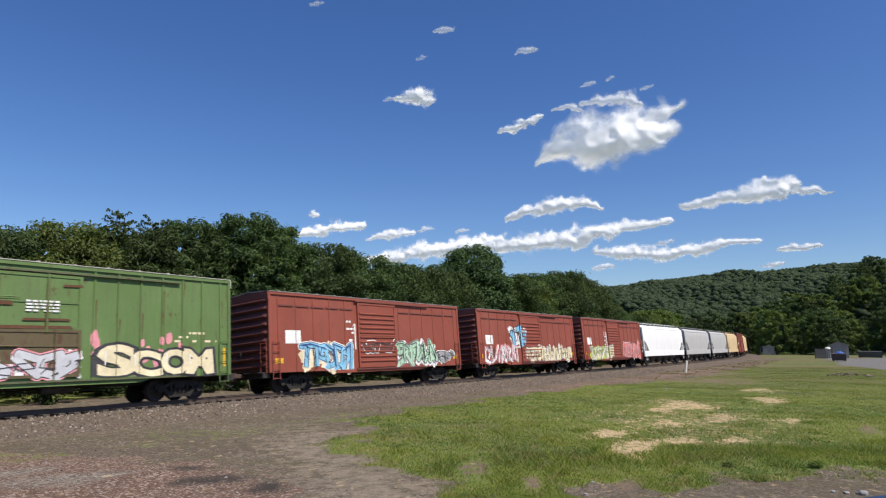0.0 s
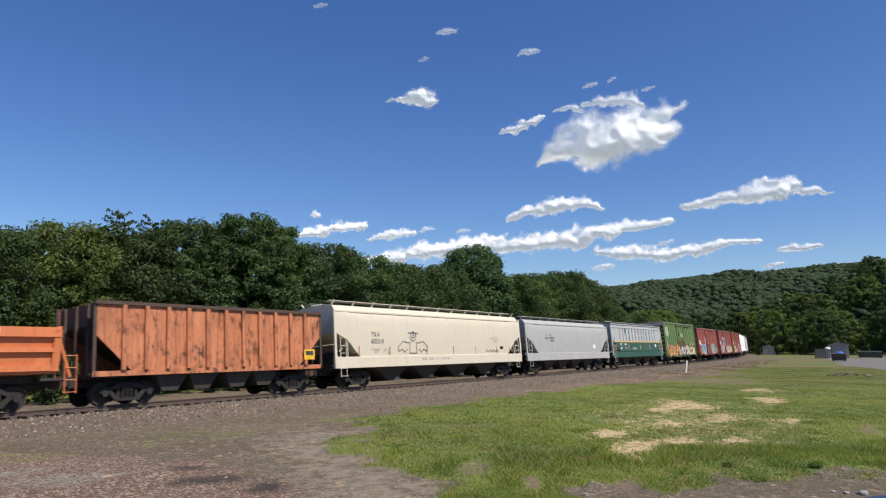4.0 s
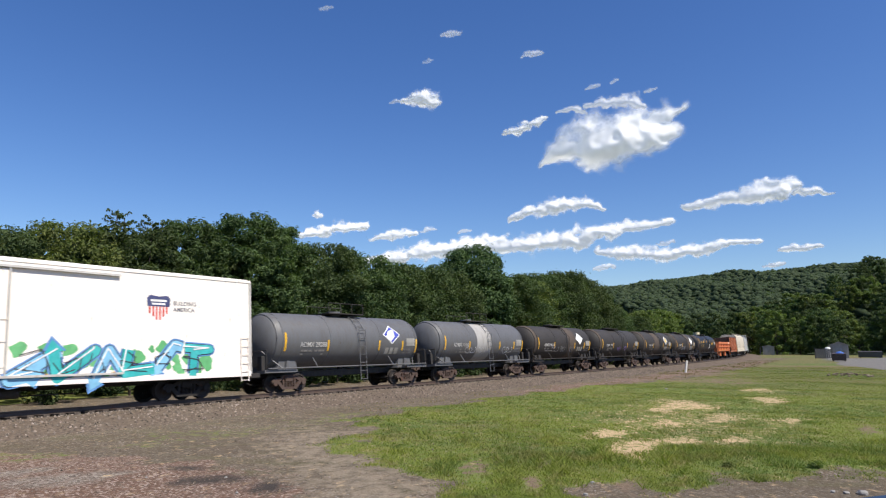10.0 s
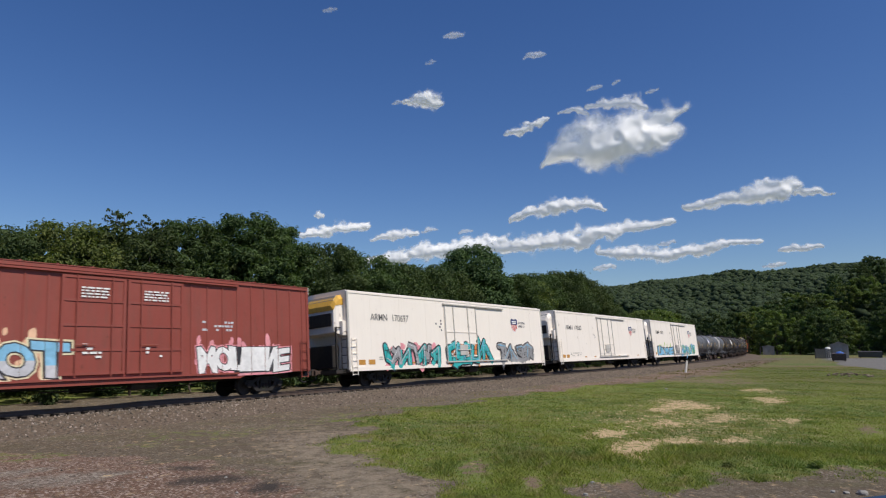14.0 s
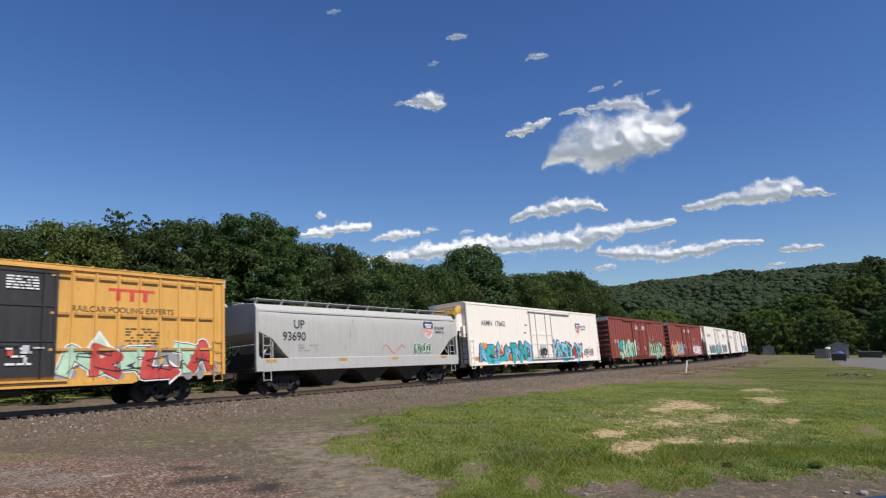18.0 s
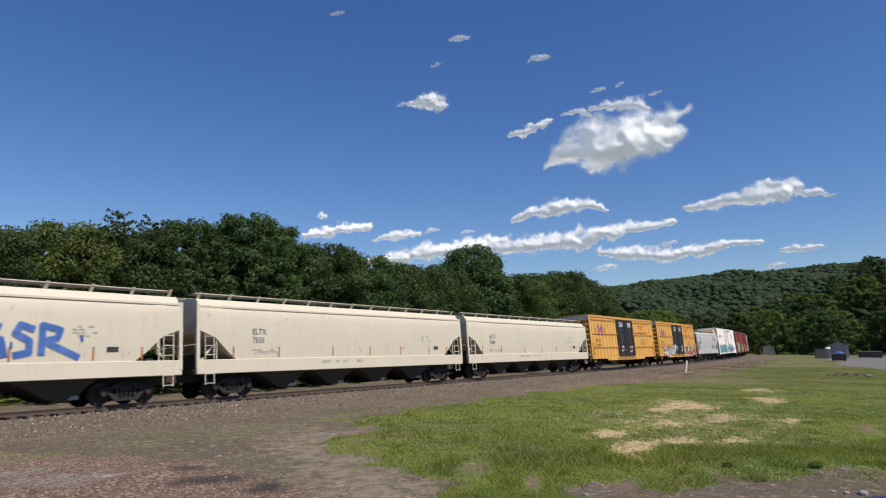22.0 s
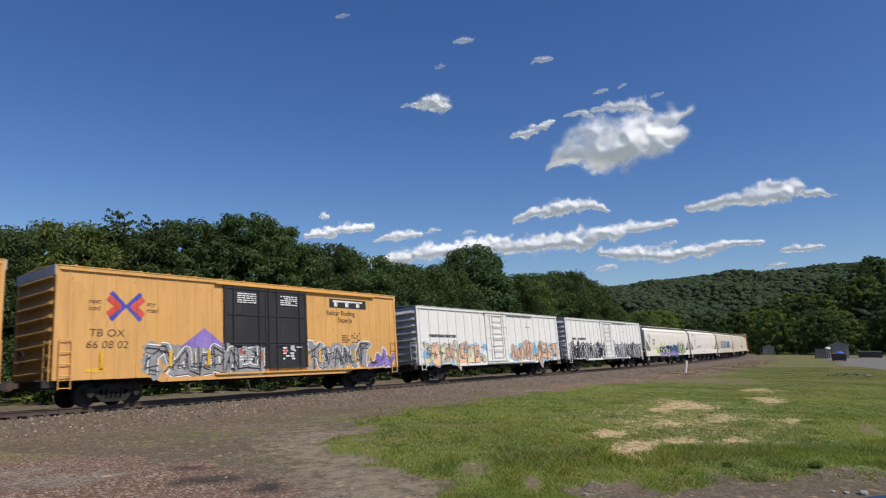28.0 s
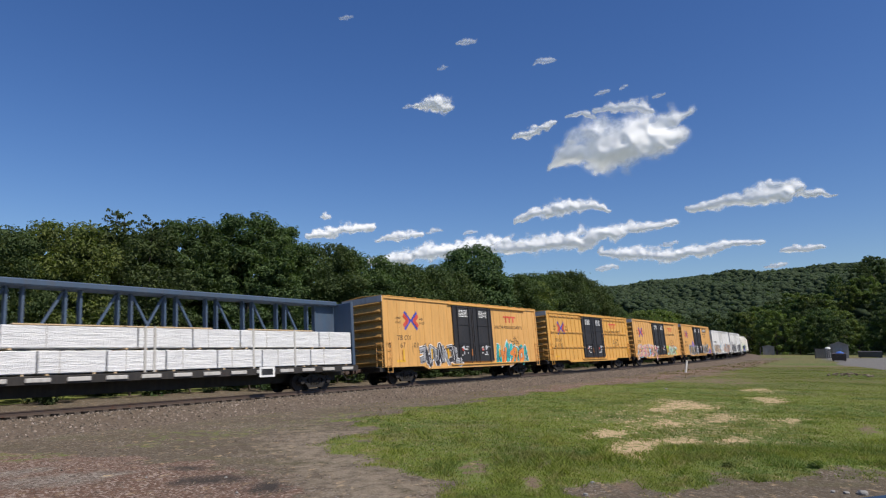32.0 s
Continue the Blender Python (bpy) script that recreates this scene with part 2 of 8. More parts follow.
def graffiti(parent, side, x0, x1, z0, z1, count, fill, edge, seed, halo=None, shine=None, second=None):
    """A sprayed piece of tangled letter-like shapes: halo, thick edge, fill and shine."""
    rng = random.Random(seed)
    inner, outer, dark, seams, glow, lines, alt = [], [], [], [], [], [], []
    ink = spray("graffiti_ink", (0.030, 0.028, 0.034))
    count = int(count * 1.35) + 1
    cell = (x1 - x0) / count
    h = z1 - z0
    for i in range(count):
        bx, bz = x0 + cell * i, z0 + h * rng.uniform(0.0, 0.12)
        sc = rng.uniform(0.85, 1.12)
        sh = rng.uniform(-0.15, 0.2)
        flip, over = rng.random() < 0.5, rng.uniform(1.15, 1.5)
        pts = [(bx + cell * (-0.12 + over * (1 - px if flip else px)) + sh * pz * cell + rng.uniform(-0.16, 0.16) * cell, bz + h * 0.86 * sc * (1 - pz if rng.random() < 0.12 else pz) + rng.uniform(-0.12, 0.12) * h) for px, pz in rng.choice(SHAPES)]
        w = min(cell * 1.3, h) * rng.uniform(0.29, 0.39)
        mine = alt if second and i % 2 else inner
        mine.extend(stroke(pts, w))
        outer += stroke(pts, w + 0.17)
        dark += stroke(pts, w + 0.06)
        end, prev = pts[-1], pts[-2]
        a = math.atan2(end[1] - prev[1], end[0] - prev[0])
        tip = [(end[0] + math.cos(a + t) * w * r, end[1] + math.sin(a + t) * w * r) for t, r in ((1.6, 0.85), (0, 1.15), (-1.6, 0.85))]
        if rng.random() < 0.4:
            outer.append([(p[0] + (p[0] - end[0]) * 0.35, p[1] + (p[1] - end[1]) * 0.35) for p in tip])
            mine.append(tip)
        # thin seams inside the letters, and light strokes on them
        for _ in range(3):
            cut = [(bx + cell * rng.uniform(0.0, 1.0), z0 + h * rng.uniform(0.1, 0.9)) for _ in range(2)]
            cut.insert(1, (cut[0][0] + rng.uniform(-0.3, 0.3) * cell, cut[1][1] + rng.uniform(-0.2, 0.2) * h))
            seams += stroke(cut, 0.035)
        lines += stroke([(p[0] - w * 0.2, p[1] + w * 0.2) for p in pts[:3]], 0.05)
        for _ in range(9):
            cx, cz, r = bx + cell * rng.uniform(-0.15, 1.15), z0 + h * rng.uniform(0.0, 0.95), h * rng.uniform(0.08, 0.24)
            glow.append([(cx + r * (1 + 0.3 * math.sin(3 * t + i)) * math.cos(t), cz + r * (1 + 0.3 * math.sin(2 * t + i)) * math.sin(t)) for t in (math.pi / 7 * k for k in range(14))])
    if halo:
        decal("graffiti_halo", glow, side, halo, parent, 0.004)
    decal("graffiti_edge", outer, side, edge, parent, 0.014)
    decal("graffiti_outline", dark, side, ink, parent, 0.023)
    decal("graffiti_fill", inner, side, fill, parent, 0.032, "sprayed graffiti lettering")
    if second:
        decal("graffiti_fill", alt, side, second, parent, 0.034)
    decal("graffiti_seam", seams, side, ink, parent, 0.043)
    if shine:
        decal("graffiti_shine", lines, side, shine, parent, 0.052)

def word_piece(parent, side, word, x0, x1, z0, z1, fill, edge, seed, halo=None, shine=None, second=None):
    """A sprayed word: fat, tilted, overlapping capitals with an outline, a halo of spots and light strokes."""
    rng = random.Random(seed)
    ink = spray("graffiti_ink", (0.030, 0.028, 0.034))
    layers = {"edge": [], "ink": [], "fill": [], "low": []}
    glow, lines = [], []
    cell, h = (x1 - x0) / len(word), z1 - z0
    for i, ch in enumerate(word):
        flat = [p for q in letters(ch, 1.0, 0, 0) for p in q]
        ax, bx = min(p[0] for p in flat), max(p[0] for p in flat)
        az, bz = min(p[1] for p in flat), max(p[1] for p in flat)
        tilt, lift, tall = rng.uniform(-0.14, 0.14), rng.uniform(-0.04, 0.08) * h, rng.uniform(0.88, 1.05)

        def place(p):
            u, w = (p[0] - ax) / (bx - ax) * cell * 0.98, (p[1] - az) / (bz - az) * h * tall
            return (x0 + cell * i + u + tilt * w, z0 + lift + w + 0.05 * h * math.sin(3.0 * u / cell + i))

        for key, bold in (("edge", 0.125), ("ink", 0.085), ("fill", 0.05)):
            layers[key] += [[place(p) for p in q] for q in letters(ch, 1.0, 0, 0, bold)]
        if second:
            for q in letters(ch, 1.0, 0, 0, 0.05):
                cut = clip([place(p) for p in q], 1, z0 + 0.42 * h + 0.1 * h * math.sin(2.1 * i), True)
                if len(cut) > 2:
                    layers["low"].append(cut)
        lines += stroke([place((ax + (bx - ax) * 0.12, az + (bz - az) * 0.35)), place((ax + (bx - ax) * 0.15, az + (bz - az) * 0.85))], 0.045)
        for _ in range(7):
            cx, cz, r = x0 + cell * (i + rng.uniform(-0.3, 1.3)), z0 + h * rng.uniform(0.1, 1.45), h * rng.uniform(0.10, 0.26)
            glow.append([(cx + 0.6 * r * math.cos(t), cz + r * (1.2 + 0.3 * math.sin(2 * t + i)) * math.sin(t)) for t in (math.pi / 6 * k for k in range(12))])
    if halo:
        decal("graffiti_halo", glow, side, halo, parent, 0.004)
    decal("graffiti_edge", layers["edge"], side, edge, parent, 0.014, step=0.00005)
    decal("graffiti_outline", layers["ink"], side, ink, parent, 0.020, step=0.00005)
    decal("graffiti_fill", layers["fill"], side, fill, parent, 0.026, "sprayed graffiti lettering", 0.00005)
    if second:
        decal("graffiti_fill", layers["low"], side, second, parent, 0.031, step=0.00005)
    if shine:
        decal("graffiti_shine", lines, side, shine, parent, 0.038)


# ---------------------------------------------------------------- the line of the track
HEAD = radians(35.58)          # heading of the straight, from +y towards +x
TRACK_D, BEND, RADIUS = 26.2, 60.0, 740.0
RAIL_Z, CANT = 0.45, 5.0
ALONG, LEFT = Vector((math.sin(HEAD), math.cos(HEAD))), Vector((-math.cos(HEAD), math.sin(HEAD)))


def line_at(s):
    """Place and heading on the middle of the track, s metres along; it bends to the left beyond BEND."""
    th = min(max((s - BEND) / RADIUS, 0.0), 1.0)
    past = max(0.0, s - BEND - RADIUS)
    q = LEFT * (TRACK_D + RADIUS * (1 - math.cos(th))) + ALONG * (min(s, BEND) + RADIUS * math.sin(th))
    q = q + Vector((math.sin(HEAD - th), math.cos(HEAD - th))) * past
    return q, HEAD - th


def on_line(s, y, z):
    """A point y metres to the left of the track and z over the rail, on the tilted track bed."""
    q, a = line_at(s)
    c = radians(CANT)
    o = y * math.cos(c) + z * math.sin(c)
    return (q.x - math.cos(a) * o, q.y + math.sin(a) * o, RAIL_Z + z * math.cos(c) - y * math.sin(c))


def off_track(x, y):
    """Distances along and across (to the left) from the track, for arrays."""
    al, ac = x * ALONG.x + y * ALONG.y, x * LEFT.x + y * LEFT.y - TRACK_D
    cx, cy = BEND, RADIUS
    th = np.arctan2(al - BEND, RADIUS - ac)
    bent = al > BEND
    return np.where(bent, BEND + RADIUS * th, al), np.where(bent, RADIUS - np.hypot(al - BEND, RADIUS - ac), ac)


STATIONS = [*range(-720, -60, 30), *range(-60, 0, 6), *range(0, 220, 4), *range(220, 1100, 30)]


def sweep(prof, stations=STATIONS, closed=True):
    g = Geo()
    g.loft([[on_line(s, y, z) for y, z in prof] for s in stations], closed, closed)
    return g


# ---------------------------------------------------------------- ground
GRASS_EDGE = [(-2.9, 18.8), (-3.0, 22), (-3.0, 25), (-1.6, 29.4), (1.3, 33.8), (5.6, 39.9), (13, 48.6), (20.8, 56.9), (40.4, 86.8), (70, 137),
              (110, 190), (150, 180), (110, 150), (80, 125), (59, 100), (51, 76), (70, 60), (60, 20), (16, 14.9), (9.6, 14.9), (5.6, 14.6),
              (4.9, 13.4), (4.2, 12.4), (3.8, 13.9), (2.6, 13.6), (2.4, 11.0), (0.9, 11.0), (0.4, 12.5), (-0.3, 14.2), (-1.1, 15.8), (-2.3, 16.9)]
LOT_EDGE = [(66, 110), (59, 100), (51, 76), (70, 60), (160, 70), (170, 150), (118, 165), (92, 148), (84, 148)]
DIRT_EDGE = [(-9, 9), (-2.4, 9), (-2.6, 13), (-4.6, 16.2), (-7.5, 17.0), (-11, 17.5), (-16, 17), (-16, 9)]
STRAW = [(5.3, 21.5, 0.95, 1.5), (5.4, 18.8, 0.80, 2.3), (11.3, 31.6, 1.6, 3.0), (10.9, 26.7, 0.6, 2.0), (8.3, 24.2, 0.7, 1.6), (8.5, 19.9, 0.5, 0.95), (16.6, 34.2, 0.9, 2.8), (12.8, 24.7, 0.3, 0.9), (20, 42, 1.0, 2.6), (7.0, 19.6, 0.6, 1.0), (9.6, 29.0, 0.7, 1.8)]
BARE = [(3.8, 13.9, 0.44, 1.25), (2.5, 16.1, 0.21, 0.7), (0.7, 15.4, 0.45, 2.1), (21, 53, 5.0, 6.0), (1.8, 14.0, 0.3, 1.2), (25, 66, 5, 8), (14, 22, 0.5, 1.5)]


def patches(X, Y, spots, wob, rough=0.6):
    """Soft uneven spots, longer along the line of sight from the yard's gate."""
    out = 0 * X
    for cx, cy, rx, ry in spots:
        t = math.atan2(cx, cy)
        u, v = (X - cx) * math.cos(t) - (Y - cy) * math.sin(t), (X - cx) * math.sin(t) + (Y - cy) * math.cos(t)
        out = np.maximum(out, ease(1.35 - np.hypot(u / rx, v / ry) + rough * wob, 0, 1.1))
    return out


def inside(px, py, poly):
    """Signed distance to a closed outline, positive within, for arrays."""
    best, odd = np.full(px.shape, 1e9), np.zeros(px.shape, bool)
    for (ax, ay), (bx, by) in zip(poly, poly[1:] + poly[:1]):
        dx, dy = bx - ax, by - ay
        t = np.clip(((px - ax) * dx + (py - ay) * dy) / (dx * dx + dy * dy), 0, 1)
        best = np.minimum(best, np.hypot(px - ax - t * dx, py - ay - t * dy))
        if by != ay:
            odd ^= ((ay > py) != (by > py)) & (px < dx * (py - ay) / (by - ay) + ax)
    return np.where(odd, best, -best)


def ease(v, lo, hi):
    t = np.clip((v - lo) / (hi - lo), 0, 1)
    return t * t * (3 - 2 * t)


def waves(x, y, scale, seed):
    """Smooth uneven values between about -1 and 1."""
    rng = np.random.RandomState(seed)
    out = 0
    for _ in range(7):
        a, k, ph = rng.uniform(0, 6.28), rng.uniform(0.5, 1.8) / scale, rng.uniform(0, 6.28)
        out = out + np.sin((x * np.cos(a) + y * np.sin(a)) * k * 6.28 + ph)
    return out / 3.2


def terrain(x, y):
    """Height of the ground: level round the track, wooded ridge in the distance."""
    s, a = off_track(x, y)
    rng_, az = np.hypot(x, y), np.degrees(np.arctan2(x, y))
    ridge = np.interp(az, [-60, -20, 5, 12, 18, 24, 30, 34, 50, 80], [8, 20, 50, 74, 85, 92, 95, 95, 96, 60])
    up = ease(rng_, 270, 980) * (1 - 0.6 * ease(rng_, 1000, 2200))
    h = ridge * up * (1 + 0.05 * waves(x, y, 330, 5)) + 3 * ease(rng_, 300, 600) * waves(x, y, 120, 6)
    h = np.maximum(h, 27 * ease(az, 22, 35) * ease(rng_, 250, 330) * (1 - ease(rng_, 370, 520)) * (1 - ease(az, 50, 75)))
    h = h + 0.05 * waves(x, y, 9, 1) * ease(rng_, 4, 12) + 0.008 * waves(x, y, 2.3, 2)
    bank = np.abs(a)
    h = np.where((bank < 5.0) & (s < 900), h * ease(bank, 2.5, 6.0) - 0.35 * (1 - ease(bank, 2.2, 4.4)), h)
    return h


def turf(n, l, v):
    """Colour of the living grass: lime, deep green and dull olive stretches."""
    c = mix(n, l, ramp(n, l, fractal(n, l, v, 0.16, 4, 0.6), 0.42, 0.60), (0.188, 0.224, 0.048), (0.120, 0.165, 0.042))
    c = mix(n, l, ramp(n, l, fractal(n, l, v, 0.75, 5, 0.65), 0.50, 0.68, 0, 0.75), c, (0.225, 0.235, 0.052))
    c = mix(n, l, ramp(n, l, fractal(n, l, v, 0.33, 6, 0.7), 0.52, 0.64, 0, 0.45), c, (0.225, 0.185, 0.088))
    c = mix(n, l, ramp(n, l, fractal(n, l, v, 0.5, 5, 0.7), 0.54, 0.64, 0, 0.6), c, (0.075, 0.118, 0.030))
    return mix(n, l, ramp(n, l, fractal(n, l, v, 1.9, 5, 0.7), 0.50, 0.66, 0, 0.65), c, (0.245, 0.195, 0.092))


def ground_sheet():
    near = lambda lo, hi, st: list(np.arange(lo, hi, st))
    xs = [-4800, -3000, -1800, -1200, -800, -500, -300, -180, -110, -70, -50, -38, -30] + near(-24, 26, 0.3) + near(26, 80, 1.0) + near(80, 300, 8) + near(300, 1300, 40) + [1300, 1700, 2400, 3400, 4800]
    ys = [-4800, -3000, -1500, -700, -300, -100, -40, -15, 0, 5] + near(8, 45, 0.3) + near(45, 120, 1.0) + near(120, 330, 8) + near(330, 1300, 40) + [1300, 1700, 2400, 3400, 4800]
    X, Y = np.meshgrid(np.array(xs, float), np.array(ys, float))
    Z = terrain(X, Y)
    nx, ny = len(xs), len(ys)
    idx = np.arange(nx * ny).reshape(ny, nx)
    quads = np.stack([idx[:-1, :-1], idx[:-1, 1:], idx[1:, 1:], idx[1:, :-1]], -1).reshape(-1, 4)
    me = array_mesh("ground", np.stack([X, Y, Z], -1).reshape(-1, 3), quads, True)
    s, a = off_track(X, Y)
    wob = 0.5 * waves(X, Y, 3.0, 11) + 0.25 * waves(X, Y, 0.9, 12)
    grass = ease(inside(X, Y, GRASS_EDGE) + wob, -0.5, 0.6)
    far = ease(np.hypot(X, Y), 150, 190) + ease(a + 0.8 * waves(X, Y, 4.0, 13), 8.5, 11.0) + ease(-a, 60, 70) * ease(-Y, 0, 10)
    lot = ease(inside(X, Y, LOT_EDGE), -0.3, 0.3)
    weeds = ease(wob + 0.75 - np.abs(a + 7.6) / 1.6, -0.2, 0.6) * 0.43 * (1 - ease(s, 20, 45))
    grass = np.clip(np.maximum(np.maximum(grass, far), weeds), 0, 1) * (1 - lot)
    straw = np.maximum(0.88 * patches(X, Y, [(x, y, rx * 1.2, ry * 1.15) for x, y, rx, ry in STRAW], wob), 0.45 * patches(X, Y, [(9.2, 25.5, 4.2, 8.0)], wob))
    scrub = ease(1.0 - np.abs(a + 7.2) / 2.6 + 0.5 * wob, 0, 0.8) * ease(s, 26, 40) * (1 - ease(s, 120, 150))
    heap = ease(1.2 - np.hypot((X - 38) / 5, (Y - 63) / 8) + 0.4 * wob, 0, 0.8)
    dirt = np.maximum(np.maximum(ease(inside(X, Y, DIRT_EDGE) + 1.4 * wob, -0.7, 1.0), 0.85 * scrub), 0.7 * heap)
    lane = 0.8 * ease(1.0 - np.abs(X + 1.3 + 0.31 * (Y - 12.5) + 0.9 * wob) / 2.9, 0, 1.1) * (1 - ease(Y + 2 * wob, 19, 26))
    bare = 0.62 * patches(X, Y, BARE, wob)
    # uneven patches where the ground is darker
    dark_spots = patches(X, Y, [(-4.5, 14.3, 0.75, 0.8), (-5.7, 15.3, 0.7, 0.5), (-3.5, 13.5, 0.5, 0.7)], wob, 0.9)
    cobble = patches(X, Y, [(-7.8, 13.9, 1.3, 0.8), (-9.4, 14.6, 1.2, 0.7), (-6.8, 14.6, 0.7, 0.4)], wob, 0.8)
    for name, chans in (("marks", (bare, dark_spots, cobble)), ("cover", (grass, straw, dirt)), ("lanes", (lane, lot, ease(np.hypot(X, Y), 190, 270)))):
        at = me.color_attributes.new(name, "FLOAT_COLOR", "POINT")
        at.data.foreach_set("color", np.stack([*chans, 1 + 0 * X], -1).reshape(-1).astype(np.float32))
    m, n, l, b = nodes_of("ground_cover")
    v = coords(n, l, jitter=False)
    sep = []
    for name in ("cover", "lanes", "marks"):
        at, sp = n.new("ShaderNodeAttribute"), n.new("ShaderNodeSeparateColor")
        at.attribute_name = name
        l.new(at.outputs["Color"], sp.inputs[0])
        sep.append(sp.outputs)
    pebble = fractal(n, l, v, 13.0, 7, 0.72)
    clump = fractal(n, l, v, 2.4, 6, 0.65)
    broad = fractal(n, l, v, 0.35, 4)
    vor = n.new("ShaderNodeTexVoronoi")
    vor.inputs["Scale"].default_value = 22.0
    l.new(v, vor.inputs["Vector"])
    c = mix(n, l, ramp(n, l, pebble, 0.3, 0.7), (0.084, 0.063, 0.043), (0.184, 0.142, 0.101))
    cells = n.new("ShaderNodeSeparateColor")
    l.new(vor.outputs["Color"], cells.inputs[0])
    c = mix(n, l, ramp(n, l, cells.outputs[0], 0.72, 1.0, 0, 0.75), c, (0.36, 0.33, 0.29))
    c = mix(n, l, ramp(n, l, cells.outputs[1], 0.6, 1.0, 0, 0.7), c, (0.055, 0.045, 0.036))
    c = mix(n, l, ramp(n, l, broad, 0.42, 0.6, 0, 0.55), c, (0.098, 0.078, 0.052))
    mossy = fractal(n, l, coords(n, l, (0.30, 0.9, 1), jitter=False), 0.9, 6, 0.7)
    c = mix(n, l, ramp(n, l, mossy, 0.50, 0.68, 0, 0.45), c, (0.120, 0.118, 0.052))

    def over(c, mask, spread, col, noise_out, lo=0.38, hi=0.66):
        add = n.new("ShaderNodeMath")
        add.operation = "ADD"
        l.new(mask, add.inputs[0])
        l.new(ramp(n, l, noise_out, 0.3, 0.7, -spread, spread), add.inputs[1])
        return mix(n, l, ramp(n, l, add.outputs[0], lo, hi), c, col)

    pale = mix(n, l, ramp(n, l, pebble, 0.3, 0.7), (0.165, 0.133, 0.095), (0.320, 0.266, 0.196))
    c = over(c, sep[1][0], 0.75, pale, clump, 0.2, 1.0)
    brown = mix(n, l, ramp(n, l, pebble, 0.3, 0.7), (0.082, 0.046, 0.030), (0.225, 0.138, 0.098))
    brown = mix(n, l, ramp(n, l, clump, 0.50, 0.66, 0, 0.7), brown, (0.115, 0.088, 0.066))
    brown = mix(n, l, ramp(n, l, cells.outputs[2], 0.62, 0.95, 0, 0.85), brown, (0.42, 0.34, 0.29))
    brown = mix(n, l, ramp(n, l, cells.outputs[1], 0.65, 1.0, 0, 0.6), brown, (0.060, 0.040, 0.030))
    c = over(c, sep[0][2], 0.6, brown, clump)
    torn = fractal(n, l, coords(n, l, (1.0, 0.55, 1), jitter=False), 3.6, 7, 0.75)
    c = over(c, sep[2][2], 0.5, mix(n, l, ramp(n, l, cells.outputs[0], 0.2, 0.9), (0.10, 0.085, 0.070), (0.36, 0.32, 0.27)), torn, 0.4, 1.2)
    c = over(c, sep[2][1], 0.45, (0.050, 0.042, 0.036), torn, 0.25, 0.95)
    blade = fractal(n, l, v, 26.0, 5, 0.75)
    green = turf(n, l, v)
    green = mix(n, l, ramp(n, l, blade, 0.35, 0.65, 0.55, 0), green, (0.070, 0.086, 0.024))
    green = mix(n, l, ramp(n, l, clump, 0.56, 0.70, 0, 0.5), green, (0.20, 0.150, 0.085))
    wide = fractal(n, l, v, 0.055, 5, 0.65)
    dist = n.new("ShaderNodeVectorMath")
    dist.operation = "LENGTH"
    l.new(v, dist.inputs[0])
    worn = n.new("ShaderNodeMath")
    worn.operation = "MULTIPLY"
    l.new(ramp(n, l, wide, 0.44, 0.58, 0.0, 0.6), worn.inputs[0])
    l.new(ramp(n, l, dist.outputs["Value"], 40, 70), worn.inputs[1])
    lush = fractal(n, l, coords(n, l, (0.5, 0.2, 1), jitter=False), 0.5, 5, 0.65)
    green = mix(n, l, ramp(n, l, lush, 0.46, 0.60, 0, 0.45), green, (0.135, 0.190, 0.038))
    strips = fractal(n, l, coords(n, l, (0.05, 0.22, 1), jitter=False), 1.0, 5, 0.65)
    # far grass tones lowered for the self-shadow of blades not built there
    field = mix(n, l, ramp(n, l, strips, 0.46, 0.56), (0.090, 0.132, 0.032), (0.150, 0.116, 0.064))
    field = mix(n, l, ramp(n, l, fractal(n, l, coords(n, l, (0.4, 0.9, 1), jitter=False), 1.0, 6, 0.7), 0.42, 0.62, 0, 0.6), field, (0.078, 0.108, 0.030))
    green = mix(n, l, ramp(n, l, dist.outputs["Value"], 42, 75, 0, 0.8), green, field)
    green = mix(n, l, worn.outputs[0], green, (0.165, 0.128, 0.066))
    c = over(c, sep[0][0], 0.32, green, clump)
    c = over(c, sep[2][0], 0.45, mix(n, l, ramp(n, l, pebble, 0.3, 0.7), (0.10, 0.066, 0.045), (0.26, 0.19, 0.135)), clump)
    hay = mix(n, l, ramp(n, l, blade, 0.3, 0.7), (0.30, 0.21, 0.115), (0.70, 0.52, 0.315))
    c = over(c, sep[0][1], 0.95, hay, torn, 0.35, 0.95)
    tar = mix(n, l, ramp(n, l, pebble, 0.3, 0.7), (0.125, 0.120, 0.112), (0.195, 0.188, 0.176))
    c = over(c, sep[1][1], 0.05, tar, clump)
    c = over(c, sep[1][2], 0.2, (0.030, 0.046, 0.018), clump)
    l.new(c, b.inputs["Base Color"])
    b.inputs["Roughness"].default_value = 0.95
    b.inputs["Specular IOR Level"].default_value = 0.2
    bump(n, l, b, pebble, 0.9, 0.05)
    me.materials.append(m)
    return tagged(new("ground", me), "gravel yard, dirt and patchy mown grass", "ground", kind="structure")


ground_sheet()

